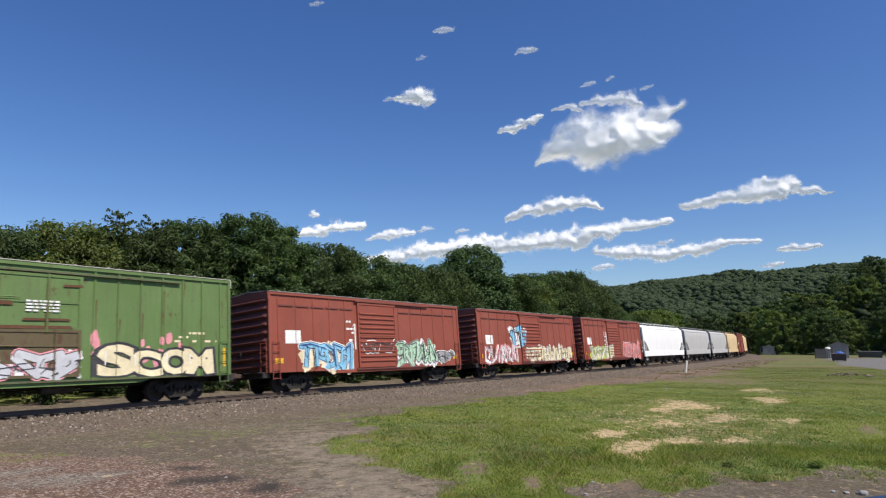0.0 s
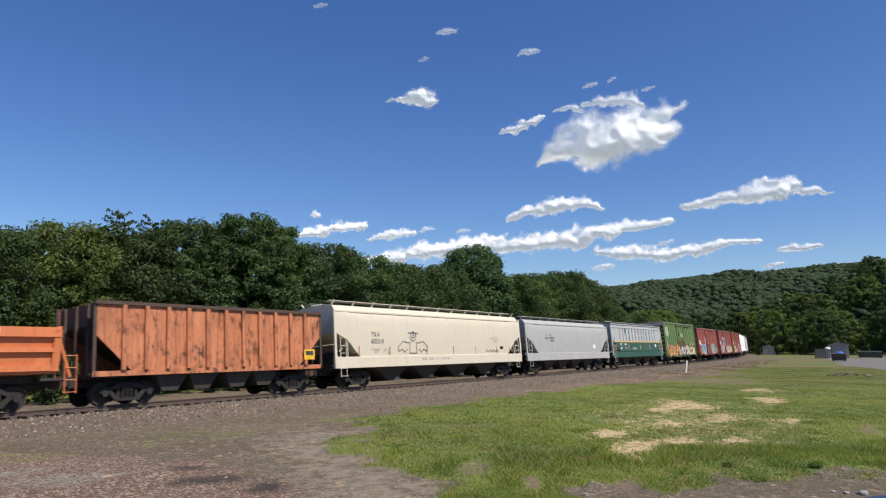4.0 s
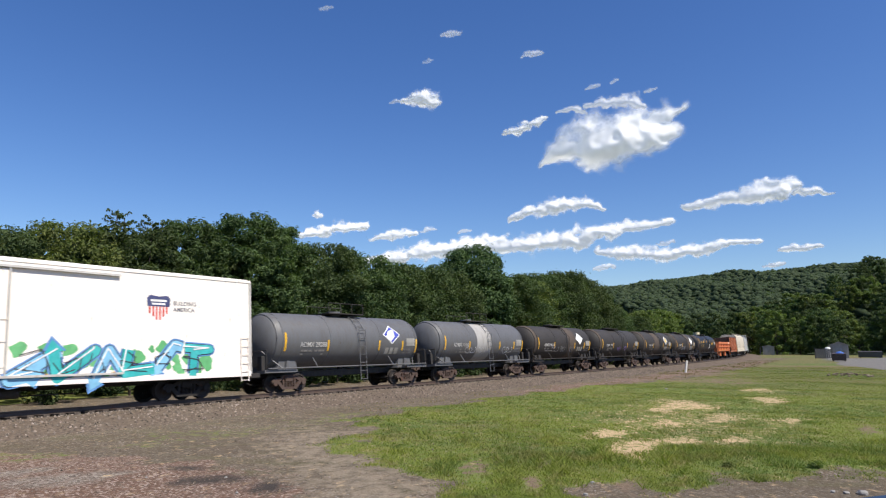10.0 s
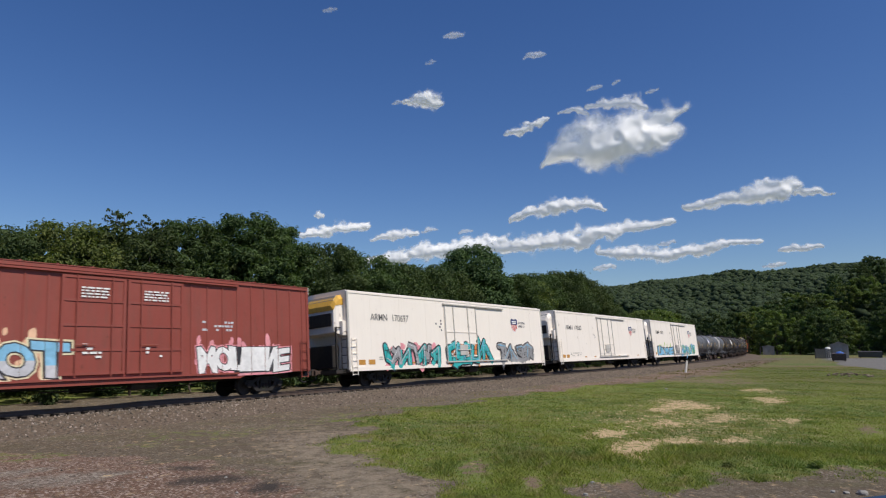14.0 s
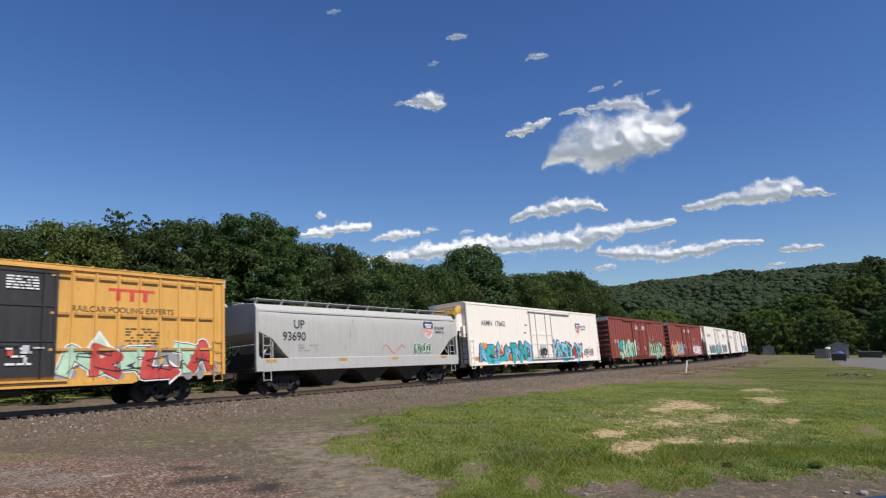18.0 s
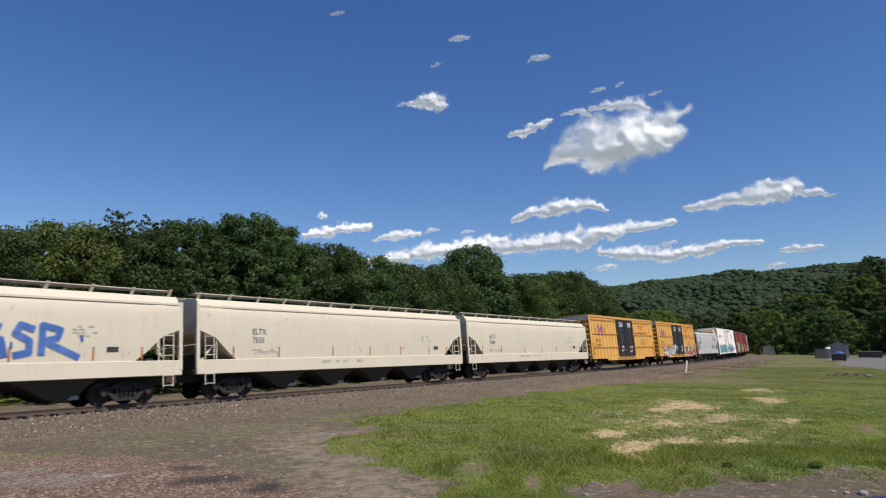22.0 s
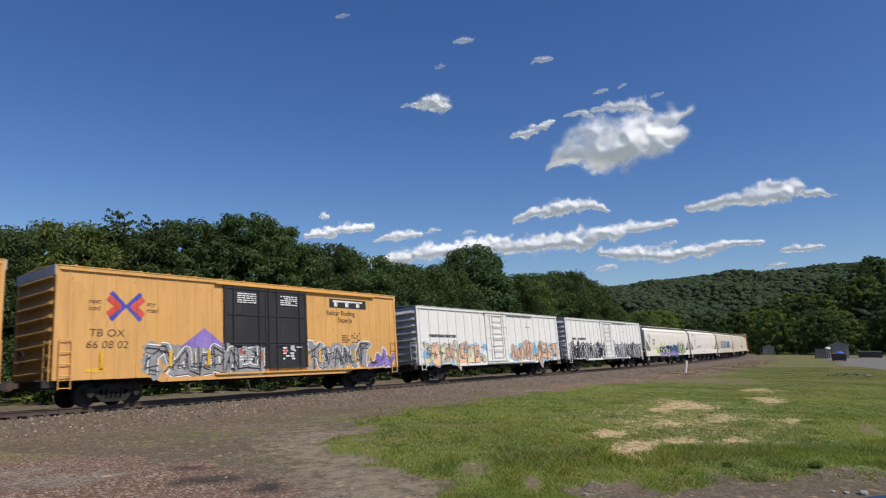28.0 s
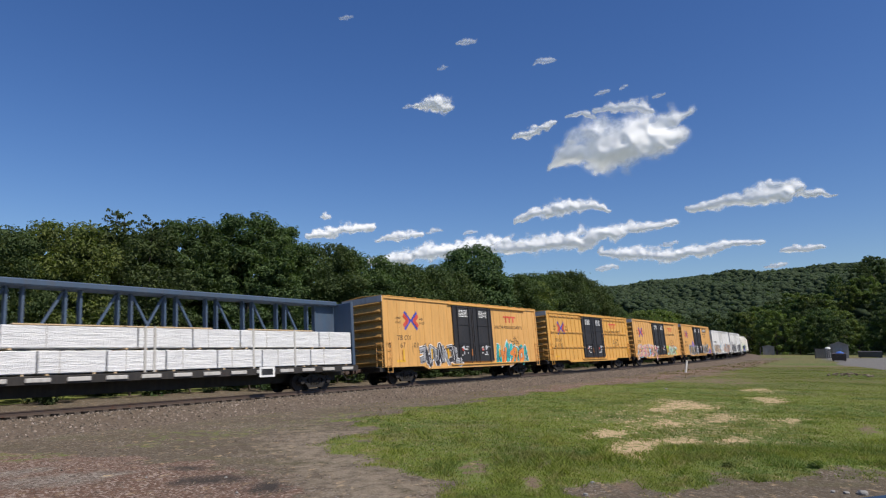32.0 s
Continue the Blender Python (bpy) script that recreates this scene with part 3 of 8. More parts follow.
# ---------------------------------------------------------------- track bed, rails, sleepers
BALLAST = rough_stuff("ballast_stone", ((0.066, 0.048, 0.035), (0.19, 0.148, 0.112), (0.105, 0.080, 0.058)), 9.0, 0.06)
bed = sweep([(-4.6, -0.95), (-1.75, -0.26), (1.75, -0.26), (6.0, -0.75), (6.0, -1.4), (-4.6, -1.4)])
tagged(part("track_bed", bed, BALLAST), "grey-brown crushed stone ballast bed", "track bed", kind="structure")
RAIL_STEEL = paint("rail_steel", (0.075, 0.050, 0.038), 0.4, 0.4, 0.55)
TIE_WOOD = rough_stuff("sleeper_wood", ((0.055, 0.042, 0.033), (0.12, 0.10, 0.085), (0.07, 0.055, 0.045)), 14.0, 0.01)
track = tagged(new("railway_track"), "rusty steel rails on weathered wooden sleepers", "railway track", kind="structure")
for y in (-0.755, 0.755):
    w = 0.036
    part("rail", sweep([(y - 0.07, -0.17), (y + 0.07, -0.17), (y + 0.07, -0.155), (y + 0.012, -0.135), (y + 0.012, -0.045), (y + w, -0.035), (y + w, -0.006), (y + w - 0.008, 0),
                        (y - w + 0.008, 0), (y - w, -0.006), (y - w, -0.035), (y - 0.012, -0.045), (y - 0.012, -0.135), (y - 0.07, -0.155)]), RAIL_STEEL, track)

# loose stones, one mesh
def scatter_stones(name, spots, material, label):
    g = Geo()
    rng = random.Random(7)
    for x, y, z, r in spots:
        a = rng.uniform(0, 6.28)
        pts = []
        for i in range(4):
            t = a + i * 1.571 + rng.uniform(-0.4, 0.4)
            pts.append((x + r * math.cos(t) * rng.uniform(0.7, 1.2), y + r * math.sin(t) * rng.uniform(0.7, 1.2), z - r * 0.3))
        pts.append((x + rng.uniform(-0.3, 0.3) * r, y + rng.uniform(-0.3, 0.3) * r, z + r * rng.uniform(0.5, 0.9)))
        g.add(pts, [(0, 1, 4), (1, 2, 4), (2, 3, 4), (3, 0, 4)])
    me = bpy.data.meshes.new(name)
    me.from_pydata(g.v, [], g.f)
    return tagged(part(name, me, material), label, "stones", kind="stuff")


STONE = rough_stuff("loose_stone", ((0.075, 0.060, 0.047), (0.27, 0.23, 0.19), (0.13, 0.106, 0.084)), 6.0, 0.01, island=0.75)
rng = random.Random(3)
spots = []
while len(spots) < 26000:
    s = rng.uniform(-4, 75) if rng.random() < 0.85 else rng.uniform(75, 140)
    y = rng.uniform(-4.4, 5.2)
    z = -0.26 if abs(y) < 1.75 else (-0.26 - (abs(y) - 1.75) * (0.242 if y < 0 else 0.115))
    if abs(abs(y) - 0.755) < 0.10:
        continue
    spots.append((*on_line(s, y, z + 0.01), rng.uniform(0.025, 0.065)))
scatter_stones("ballast_stones", spots, STONE, "loose grey and brown ballast stones beside the rails")
spots = []
for _ in range(5000):
    x, y = rng.uniform(-17, 3), rng.uniform(10.5, 26)
    spots.append((x, y, 0.0, rng.uniform(0.008, 0.03) if rng.random() < 0.97 else rng.uniform(0.03, 0.06)))
heights = terrain(np.array([p[0] for p in spots]), np.array([p[1] for p in spots]))
spots = [(x, y, float(h), r) for (x, y, _, r), h in zip(spots, heights)]
scatter_stones("gravel", spots, STONE, "scattered yard gravel and pebbles")

# ---------------------------------------------------------------- grass
def grass_field():
    rng = np.random.RandomState(21)
    N = 640000
    u = rng.rand(N)
    Y = 11.5 + 75 * u ** 1.9
    X = Y * rng.uniform(-0.25, 0.74, N)
    wob = 0.5 * waves(X, Y, 3.0, 11) + 0.25 * waves(X, Y, 0.9, 12)
    keep = inside(X, Y, GRASS_EDGE) + wob + rng.uniform(-0.6, 0.25, N) > 0
    bare = np.maximum(np.maximum(patches(X, Y, STRAW, wob), patches(X, Y, BARE, wob)), 0.55 * patches(X, Y, [(9.2, 25.5, 4.2, 8.0)], wob))
    keep &= rng.rand(N) > bare * 0.94
    keep &= rng.rand(N) < 0.55 + 0.45 * ease(waves(X, Y, 1.6, 30) + 0.6 * waves(X, Y, 5.0, 31), -0.6, 0.5)
    X, Y = X[keep][:210000], Y[keep][:210000]
    Z = terrain(X, Y)
    k = len(X)
    ang = rng.uniform(0, 6.28, k)
    tuft = ease(waves(X, Y, 2.2, 33), 0.4, 1.0) * (rng.rand(k) < 0.5) * (1 - ease(Y, 22, 40))
    tall = rng.uniform(0.02, 0.05, k) * (1 + 2.6 * tuft) * (1 + 1.6 * ease(-np.abs(Y - 16.2 - 0.12 * X), -1.4, -0.2) * ease(X, 0.5, 2.5))
    wide = rng.uniform(0.006, 0.013, k) * (1 + 0.030 * Y)
    lean = rng.uniform(0.6, 1.6, k) * tall
    la = rng.uniform(0, 6.28, k)
    a = np.stack([X + np.cos(ang) * wide, Y + np.sin(ang) * wide, Z - 0.01], -1)
    b = np.stack([X - np.cos(ang) * wide, Y - np.sin(ang) * wide, Z - 0.01], -1)
    c = np.stack([X + np.cos(la) * lean, Y + np.sin(la) * lean, Z + tall], -1)
    v = np.stack([a, b, c], 1).reshape(-1, 3)
    me = array_mesh("grass", v, np.arange(3 * k).reshape(-1, 3))
    GR = rough_stuff("grass_blades", turf, 1.5, 0.0, island=0.28, translucent=0.35)
    return tagged(part("grass", me, GR), "short uneven green grass with bare straw patches", "grass", kind="stuff")


grass_field()


def trackside_weeds():
    """Dry and green weeds on the bank between the ballast and the grass."""
    rng = np.random.RandomState(44)
    k = 8000
    S, A = rng.uniform(18, 135, k), -rng.uniform(4.6, 9.5, k)
    keep = rng.rand(k) < ease(waves(S, A * 2, 7.0, 45), -0.6, 0.9)
    S, A = S[keep], A[keep]
    k = len(S)
    P = np.array([[line_at(s)[0].x - math.cos(line_at(s)[1]) * a, line_at(s)[0].y + math.sin(line_at(s)[1]) * a] for s, a in zip(S, A)])
    Z = terrain(P[:, 0], P[:, 1])
    t, la = rng.uniform(0, 6.28, k), rng.uniform(0, 6.28, k)
    tall, wide = rng.uniform(0.05, 0.20, k) * (0.35 + 0.65 * ease(S, 45, 75)), rng.uniform(0.02, 0.06, k)
    v = np.stack([np.stack([P[:, 0] + np.cos(t) * wide, P[:, 1] + np.sin(t) * wide, Z - 0.02], -1), np.stack([P[:, 0] - np.cos(t) * wide, P[:, 1] - np.sin(t) * wide, Z - 0.02], -1),
                  np.stack([P[:, 0] + np.cos(la) * tall * 0.5, P[:, 1] + np.sin(la) * tall * 0.5, Z + tall], -1)], 1).reshape(-1, 3)
    me = bpy.data.meshes.new("weeds")
    me.from_pydata(v.tolist(), [], np.arange(3 * k).reshape(-1, 3).tolist())
    WD = rough_stuff("dry_weeds", ((0.16, 0.135, 0.062), (0.27, 0.205, 0.125), (0.15, 0.165, 0.05)), 0.8, 0.0, island=0.35, translucent=0.35)
    return tagged(part("weeds", me, WD), "dry brown and green weeds along the ballast", "weeds", kind="stuff")


trackside_weeds()

# ---------------------------------------------------------------- trees
LEAF = rough_stuff("tree_leaves", ((0.048, 0.075, 0.029), (0.094, 0.130, 0.045), (0.063, 0.094, 0.034)), 0.35, 0.0, rough=0.7, island=0.30, translucent=0.30, each=0.15)
LEAF_DEEP = rough_stuff("dark_wood_leaves", ((0.046, 0.076, 0.030), (0.082, 0.122, 0.044), (0.056, 0.092, 0.034)), 0.25, 0.0, rough=0.7, island=0.30, translucent=0.26, each=0.2)
LEAF_LIME = rough_stuff("lime_leaves", ((0.095, 0.130, 0.035), (0.160, 0.200, 0.055), (0.120, 0.155, 0.042)), 0.35, 0.0, rough=0.55, island=0.30, translucent=0.35, each=0.15)
BARK = rough_stuff("tree_bark", ((0.055, 0.045, 0.036), (0.13, 0.11, 0.09), (0.08, 0.07, 0.055)), 5.0, 0.04)


def leaf_cloud(rng, clumps, leaves, size):
    """Bent leaf sprays gathered round clump centres (x, y, z, radius)."""
    g = np.random.RandomState(rng.randrange(10 ** 6))
    C = np.array(clumps)
    pick = g.choice(len(C), leaves, p=C[:, 3] ** 2 / np.sum(C[:, 3] ** 2))
    d = g.normal(size=(leaves, 3))
    d /= np.linalg.norm(d, axis=1)[:, None]
    r = C[pick, 3:4] * g.uniform(0.5, 1.08, (leaves, 1)) ** 0.5
    r = np.where(g.rand(leaves, 1) < 0.16, r * g.uniform(1.0, 1.7, (leaves, 1)), r)
    P = C[pick, :3] + d * r * np.array([1, 1, 0.8])
    nrm = d * 0.95 + g.normal(size=(leaves, 3)) * 0.36 + np.array([0, 0, 0.35])
    nrm /= np.linalg.norm(nrm, axis=1)[:, None]
    t = np.cross(nrm, g.normal(size=(leaves, 3)))
    t /= np.linalg.norm(t, axis=1)[:, None] + 1e-9
    w = np.cross(nrm, t)
    sz = size * g.uniform(0.6, 1.4, (leaves, 1))
    a, b, c, e = P - t * sz, P + w * sz * 0.45 + nrm * sz * 0.12, P + t * sz - nrm * sz * 0.25, P - w * sz * 0.45 + nrm * sz * 0.12
    v = np.stack([a, b, c, e], 1).reshape(-1, 3)
    q = np.arange(leaves * 4).reshape(-1, 4)
    return array_mesh("crown", v, q)


def make_tree(seed, tall, wide, bare, lumps, leaves, size, dome=False, leaf=None):
    """Trunk with limbs, and a crown of many sprays, in metres; bare is the height of the lowest leaves."""
    rng = random.Random(seed)
    clumps = []
    for _ in range(lumps):
        u = rng.random() ** 0.8
        z = bare + (tall - bare) * u
        env = wide * (math.sin(math.pi * min(1, 0.12 + 0.80 * u)) ** 0.6)
        a, rad = rng.uniform(0, 6.28), env * math.sqrt(rng.uniform(0.25, 1.0))
        r = rng.uniform(0.09, 0.21) * wide * (1.1 - 0.22 * u)
        clumps.append((rad * math.cos(a), rad * math.sin(a), min(z, tall - r * 0.7), r))
    if dome:
        mid, clumps = tall * 0.56, []
        for i in range(lumps):
            u, a = 1 - 1.9 * (i + 0.5) / lumps, i * 2.39996
            k, flat = rng.uniform(0.80, 0.97) * (0.6 if i % 4 == 0 else 1), math.sqrt(1 - u * u)
            r = rng.uniform(0.13, 0.2) * wide
            clumps.append((wide * k * flat * math.cos(a), wide * k * flat * math.sin(a), mid + (tall - mid - 0.3) * k * u, r))
    wood = Geo()
    pts, r0 = [Vector((0, 0, -0.4))], 0.022 * tall
    for i in range(1, 6):
        pts.append(Vector((rng.uniform(-0.25, 0.25), rng.uniform(-0.25, 0.25), tall * 0.10 * i)))
    for i in range(5):
        wood.rod(pts[i], pts[i + 1], r0 * (1 - 0.17 * i), 8, r0 * (1 - 0.17 * (i + 1)))
    for c in [q for q in clumps[::5] if q[2] < tall * 0.42]:
        k = rng.randrange(1, 5)
        base = pts[k].lerp(pts[k + 1], rng.random()) if k < 5 else pts[k]
        mid = base.lerp(Vector(c[:3]), 0.5) + Vector((0, 0, -0.3))
        wood.rod(base, mid, r0 * 0.32, 5, r0 * 0.2)
        wood.rod(mid, Vector(c[:3]), r0 * 0.2, 5, r0 * 0.06)
    tm = wood.mesh("trunk", True)
    tm.materials.append(BARK)
    crown = leaf_cloud(rng, clumps, leaves, size)
    crown.materials.append(leaf or LEAF)
    return tm, crown, tall


KINDS = {"broad": [make_tree(s, 12, 4.6, 0.2, 300, 30000, 0.13) for s in (1, 2, 3)], "lime": [make_tree(4, 12, 4.6, 0.2, 260, 26000, 0.14, False, LEAF_LIME)], "round": [make_tree(7, 14, 4.3, 0.6, 240, 34000, 0.17, True, LEAF_DEEP)],
         "tall": [make_tree(s, 14, 3.8, 0.3, 280, 27000, 0.14) for s in (11, 12)], "shrub": [make_tree(s, 3.2, 2.2, 0.05, 60, 3600, 0.12, False, LEAF_DEEP) for s in (21, 22, 23)],
         "back": [make_tree(s, 12, 4.8, 0.5, 190, 9000, 0.26) for s in (41, 42)], "young": [make_tree(s, 15, 5.5, 0.1, 90, 7000, 0.30, False, LEAF_LIME) for s in (31, 32)],
         "wood": [make_tree(s, 15, 5.5, 0.1, 75, 8000, 0.30, False, lf) for s, lf in ((51, LEAF_DEEP), (52, LEAF), (53, LEAF_LIME), (54, LEAF))]}


def tree(kind, x, y, tall, spread=1.0, turn=0.0, label="leafy green deciduous tree beside the railway", group="trees along the track"):
    tm, cm, h = KINDS[kind][int(abs(x * 7 + y * 3)) % len(KINDS[kind])]
    k = tall / h
    z = float(terrain(np.array([x]), np.array([y]))[0])
    ob = new("shrub" if kind == "shrub" else "tree")
    ob.matrix_world = pose(x, y, z, 0, 0, turn) @ Matrix.Diagonal((k * spread, k * spread, k, 1))
    tagged(ob, label, "shrub" if kind == "shrub" else "tree", group)
    part("stems" if kind == "shrub" else "trunk", tm, None, ob)
    part("crown", cm, None, ob)
    return ob


def beside(s, y):
    q, a = line_at(s)
    return q.x - math.cos(a) * y, q.y + math.sin(a) * y


# main row, back row and undergrowth behind the track
rng = random.Random(5)
ROW = [(-30, 9.0), (-24, 9.0), (-18, 8.5), (-12, 8.5), (-6, 8.8), (0, 8.6), (5, 8.6), (10, 8.9), (14.5, 9.2), (18.5, 10.0), (22.5, 10.3), (27, 11.6), (31, 12.5), (34.5, 12.2), (39, 11.2), (43, 10.9), (47.5, 10.4), (52, 10.8), (57, 10.6), (70, 11.2), (75, 11.3), (80, 12.3), (85.5, 13.1), (91, 13.3), (96.5, 12.9), (101, 11.2), (107, 9.0), (115, 8.5), (123, 8.2), (132, 8.0)]
for i, (s, h) in enumerate(ROW):
    x, y = beside(s, 14.5 + rng.uniform(-1, 1))
    tree("tall" if 26 < s < 36 else ("lime" if i % 11 == 9 else "broad"), x, y, h, rng.uniform(1.0, 1.2), rng.uniform(0, 360))
x, y = beside(63.5, 15)
tree("round", x, y, 14.8, 1.0, 40, "large round-crowned dark green tree behind the railway")
for s in range(-30, 130, 7):
    x, y = beside(s + rng.uniform(-1, 1), 22 + rng.uniform(-1.5, 1.5))
    tree("back", x, y, np.interp(s, [0, 18, 30, 37, 44, 60, 70, 80, 100, 125], [9.0, 10.0, 11.8, 12, 10.5, 10.5, 11.5, 12, 13, 9]), 1.25, rng.uniform(0, 360))
for s in range(-24, 150, 4):
    x, y = beside(s + rng.uniform(-1.2, 1.2), 9.5 + rng.uniform(-0.8, 1.2))
    tree("shrub", x, y, rng.uniform(2.4, 4.4), rng.uniform(1.0, 1.5), rng.uniform(0, 360), "dense leafy undergrowth below the trees", "undergrowth beside the track")
# thin sumac-like saplings that stand out of the thicket, with fronds spreading from their tops
for s, h in ((20.9, 11.3), (21.4, 11.1), (23.3, 11.2), (24.0, 11.0)):
    x, y = beside(s, 14.3)
    sap = tagged(new("sapling"), "thin feathery sapling standing above the thicket", "sapling", "saplings above the thicket")
    sap.matrix_world = pose(x, y, float(terrain(np.array([x]), np.array([y]))[0]))
    stem, tips = Geo(), []
    stem.rod((0, 0, -0.2), (0.1, 0, h * 0.6), 0.06, 6, 0.04).rod((0.1, 0, h * 0.6), (0.15, 0.05, h - 0.25), 0.04, 5, 0.02)
    for k in range(8):
        t, up = k * 2.4 + s, h - 0.25 - 0.11 * k
        end = Vector((0.15 + 0.75 * math.cos(t), 0.75 * math.sin(t), up + rng.uniform(0.0, 0.35)))
        stem.rod((0.14, 0.04, up - 0.1), end, 0.012, 4, 0.006)
        tips += [(*Vector((0.14, 0.04, up - 0.1)).lerp(end, q), 0.11) for q in (0.45, 0.7, 1.0)]
    part("stem", stem, BARK, sap)
    me = leaf_cloud(random.Random(int(s * 10)), tips, 260, 0.10)
    me.materials.append(LEAF)
    part("fronds", me, None, sap)
# light green scrub where the line bends, and the wood's edge beyond the yard
for i in range(30):
    x, y = beside(118 + 3.6 * i + rng.uniform(-2, 2), 24 + 10 * (i % 3) + rng.uniform(-4, 4))
    tree("young", x, y, rng.uniform(7.5, 9.5) + 0.19 * i, 1.1, rng.uniform(0, 360), "bright green young tree at the bend of the line", "trees at the bend")
for i in range(34):
    az = radians(19 + i * 0.72 + rng.uniform(-0.3, 0.3))
    d = rng.uniform(225, 262)
    tree("wood", d * math.sin(az), d * math.cos(az), rng.uniform(9, 15), rng.uniform(0.9, 1.2), rng.uniform(0, 360), "dense green tree at the foot of the hill", "wood at the foot of the hill")

for i in range(44):
    az, d = radians(23 + 13 * (i + 0.5) / 44 + rng.uniform(-0.4, 0.4)), rng.uniform(262, 345)
    tree("wood", d * math.sin(az), d * math.cos(az), rng.uniform(10, 15), rng.uniform(0.9, 1.3), rng.uniform(0, 360), "tall dark green tree on the spur of the hill", "wood on the spur")

# ---------------------------------------------------------------- wooded hill
def far_woods():
    rng = np.random.RandomState(9)
    bm = bmesh.new()
    bmesh.ops.create_icosphere(bm, subdivisions=1, radius=1.0)
    base = np.array([v.co[:] for v in bm.verts])
    tri = np.array([[v.index for v in f.verts] for f in bm.faces])
    bm.free()
    N = 17000
    az = np.radians(rng.uniform(3, 42, N))
    d = np.sqrt(rng.uniform(255 ** 2, 1010 ** 2, N))
    x, y = d * np.sin(az), d * np.cos(az)
    z = terrain(x, y)
    r = rng.uniform(0.9, 3.3, N) * (0.9 + 0.0007 * d)
    tall = r * rng.uniform(0.45, 0.75, N)
    # every crown is a ragged dome of leaf masses
    k = len(base)
    lumps = 1 + 0.13 * rng.normal(size=(N, k))
    P = base[None] * lumps[..., None] * np.stack([r, r, tall], -1)[:, None] + np.stack([x, y, z + 0.55 * tall], -1)[:, None] + 0.10 * r[:, None, None] * rng.normal(size=(N, k, 3))
    V, F = [P.reshape(-1, 3)], [(tri[None] + (np.arange(N) * k)[:, None, None]).reshape(-1, 3)]
    # loose sprays that break the outline
    q = 12
    dirs = rng.normal(size=(N, q, 3))
    dirs /= np.linalg.norm(dirs, axis=2)[..., None]
    dirs[..., 2] = np.abs(dirs[..., 2])
    c = dirs * np.stack([r, r, tall], -1)[:, None] * rng.uniform(0.9, 1.25, (N, q, 1)) + np.stack([x, y, z + 0.55 * tall], -1)[:, None]
    t = np.cross(dirs, rng.normal(size=(N, q, 3))) * 0.20 * r[:, None, None]
    w = np.cross(dirs, t)
    V.append(np.stack([c - t, c + w, c + t], 2).reshape(-1, 3))
    F.append(np.arange(3 * N * q).reshape(-1, 3) + N * k)
    me = array_mesh("far_woods", np.concatenate(V), np.concatenate(F), True)
    # greens pushed towards blue, so the distance haze sits in the base colour
    WOODS = rough_stuff("hazed_foliage", ((0.042, 0.064, 0.033), (0.074, 0.103, 0.051), (0.054, 0.080, 0.041)), 0.30, 0.3, island=0.14, translucent=0.3)
    return tagged(part("far_woods", me, WOODS), "dense green forest covering a long hill", "forest", kind="stuff")


far_woods()

# ---------------------------------------------------------------- clouds
def lattice(u, w, seed):
    """Smooth random values between 0 and 1 over a plane, for arrays."""
    rng = np.random.RandomState(seed)
    grid = rng.rand(64, 64)
    iu, iw = np.floor(u).astype(int), np.floor(w).astype(int)
    fu, fw = u - iu, w - iw
    fu, fw = fu * fu * (3 - 2 * fu), fw * fw * (3 - 2 * fw)
    at = lambda i, j: grid[(iu + i) % 64, (iw + j) % 64]
    return (at(0, 0) * (1 - fu) + at(1, 0) * fu) * (1 - fw) + (at(0, 1) * (1 - fu) + at(1, 1) * fu) * fw


def billow(u, w, seed, octaves=5):
    """Fractal sum of smooth values, about -1 to 1."""
    out, amp, k = 0.0, 0.5, 1.0
    for i in range(octaves):
        out = out + amp * (2 * lattice(u * k + 7.3 * i, w * k + 3.1 * i, seed + i) - 1)
        amp, k = amp * 0.55, k * 2.1
    return out


CLOUD, n, l, b = nodes_of("cloud_vapour")
b.inputs["Base Color"].default_value = (0.98, 0.975, 0.97, 1)
b.inputs["Roughness"].default_value = 1.0
b.inputs["Specular IOR Level"].default_value = 0.0
tr, mx, clear, thin = n.new("ShaderNodeBsdfTranslucent"), n.new("ShaderNodeMixShader"), n.new("ShaderNodeBsdfTransparent"), n.new("ShaderNodeMixShader")
tr.inputs["Color"].default_value = (0.97, 0.97, 0.98, 1)
mx.inputs[0].default_value = 0.30
l.new(b.outputs[0], mx.inputs[1])
l.new(tr.outputs[0], mx.inputs[2])
# added glow stands in for sunlight scattered inside the vapour
b.inputs["Emission Color"].default_value = (0.93, 0.96, 1.0, 1)
b.inputs["Emission Strength"].default_value = 0.25
vapour = n.new("ShaderNodeAttribute")
vapour.attribute_name = "vapour"
l.new(vapour.outputs["Fac"], thin.inputs[0])
l.new(clear.outputs[0], thin.inputs[1])
l.new(mx.outputs[0], thin.inputs[2])
l.new(thin.outputs[0], n["Material Output"].inputs["Surface"])
CLOUD_BASE = 480.0
CLOUDS = []


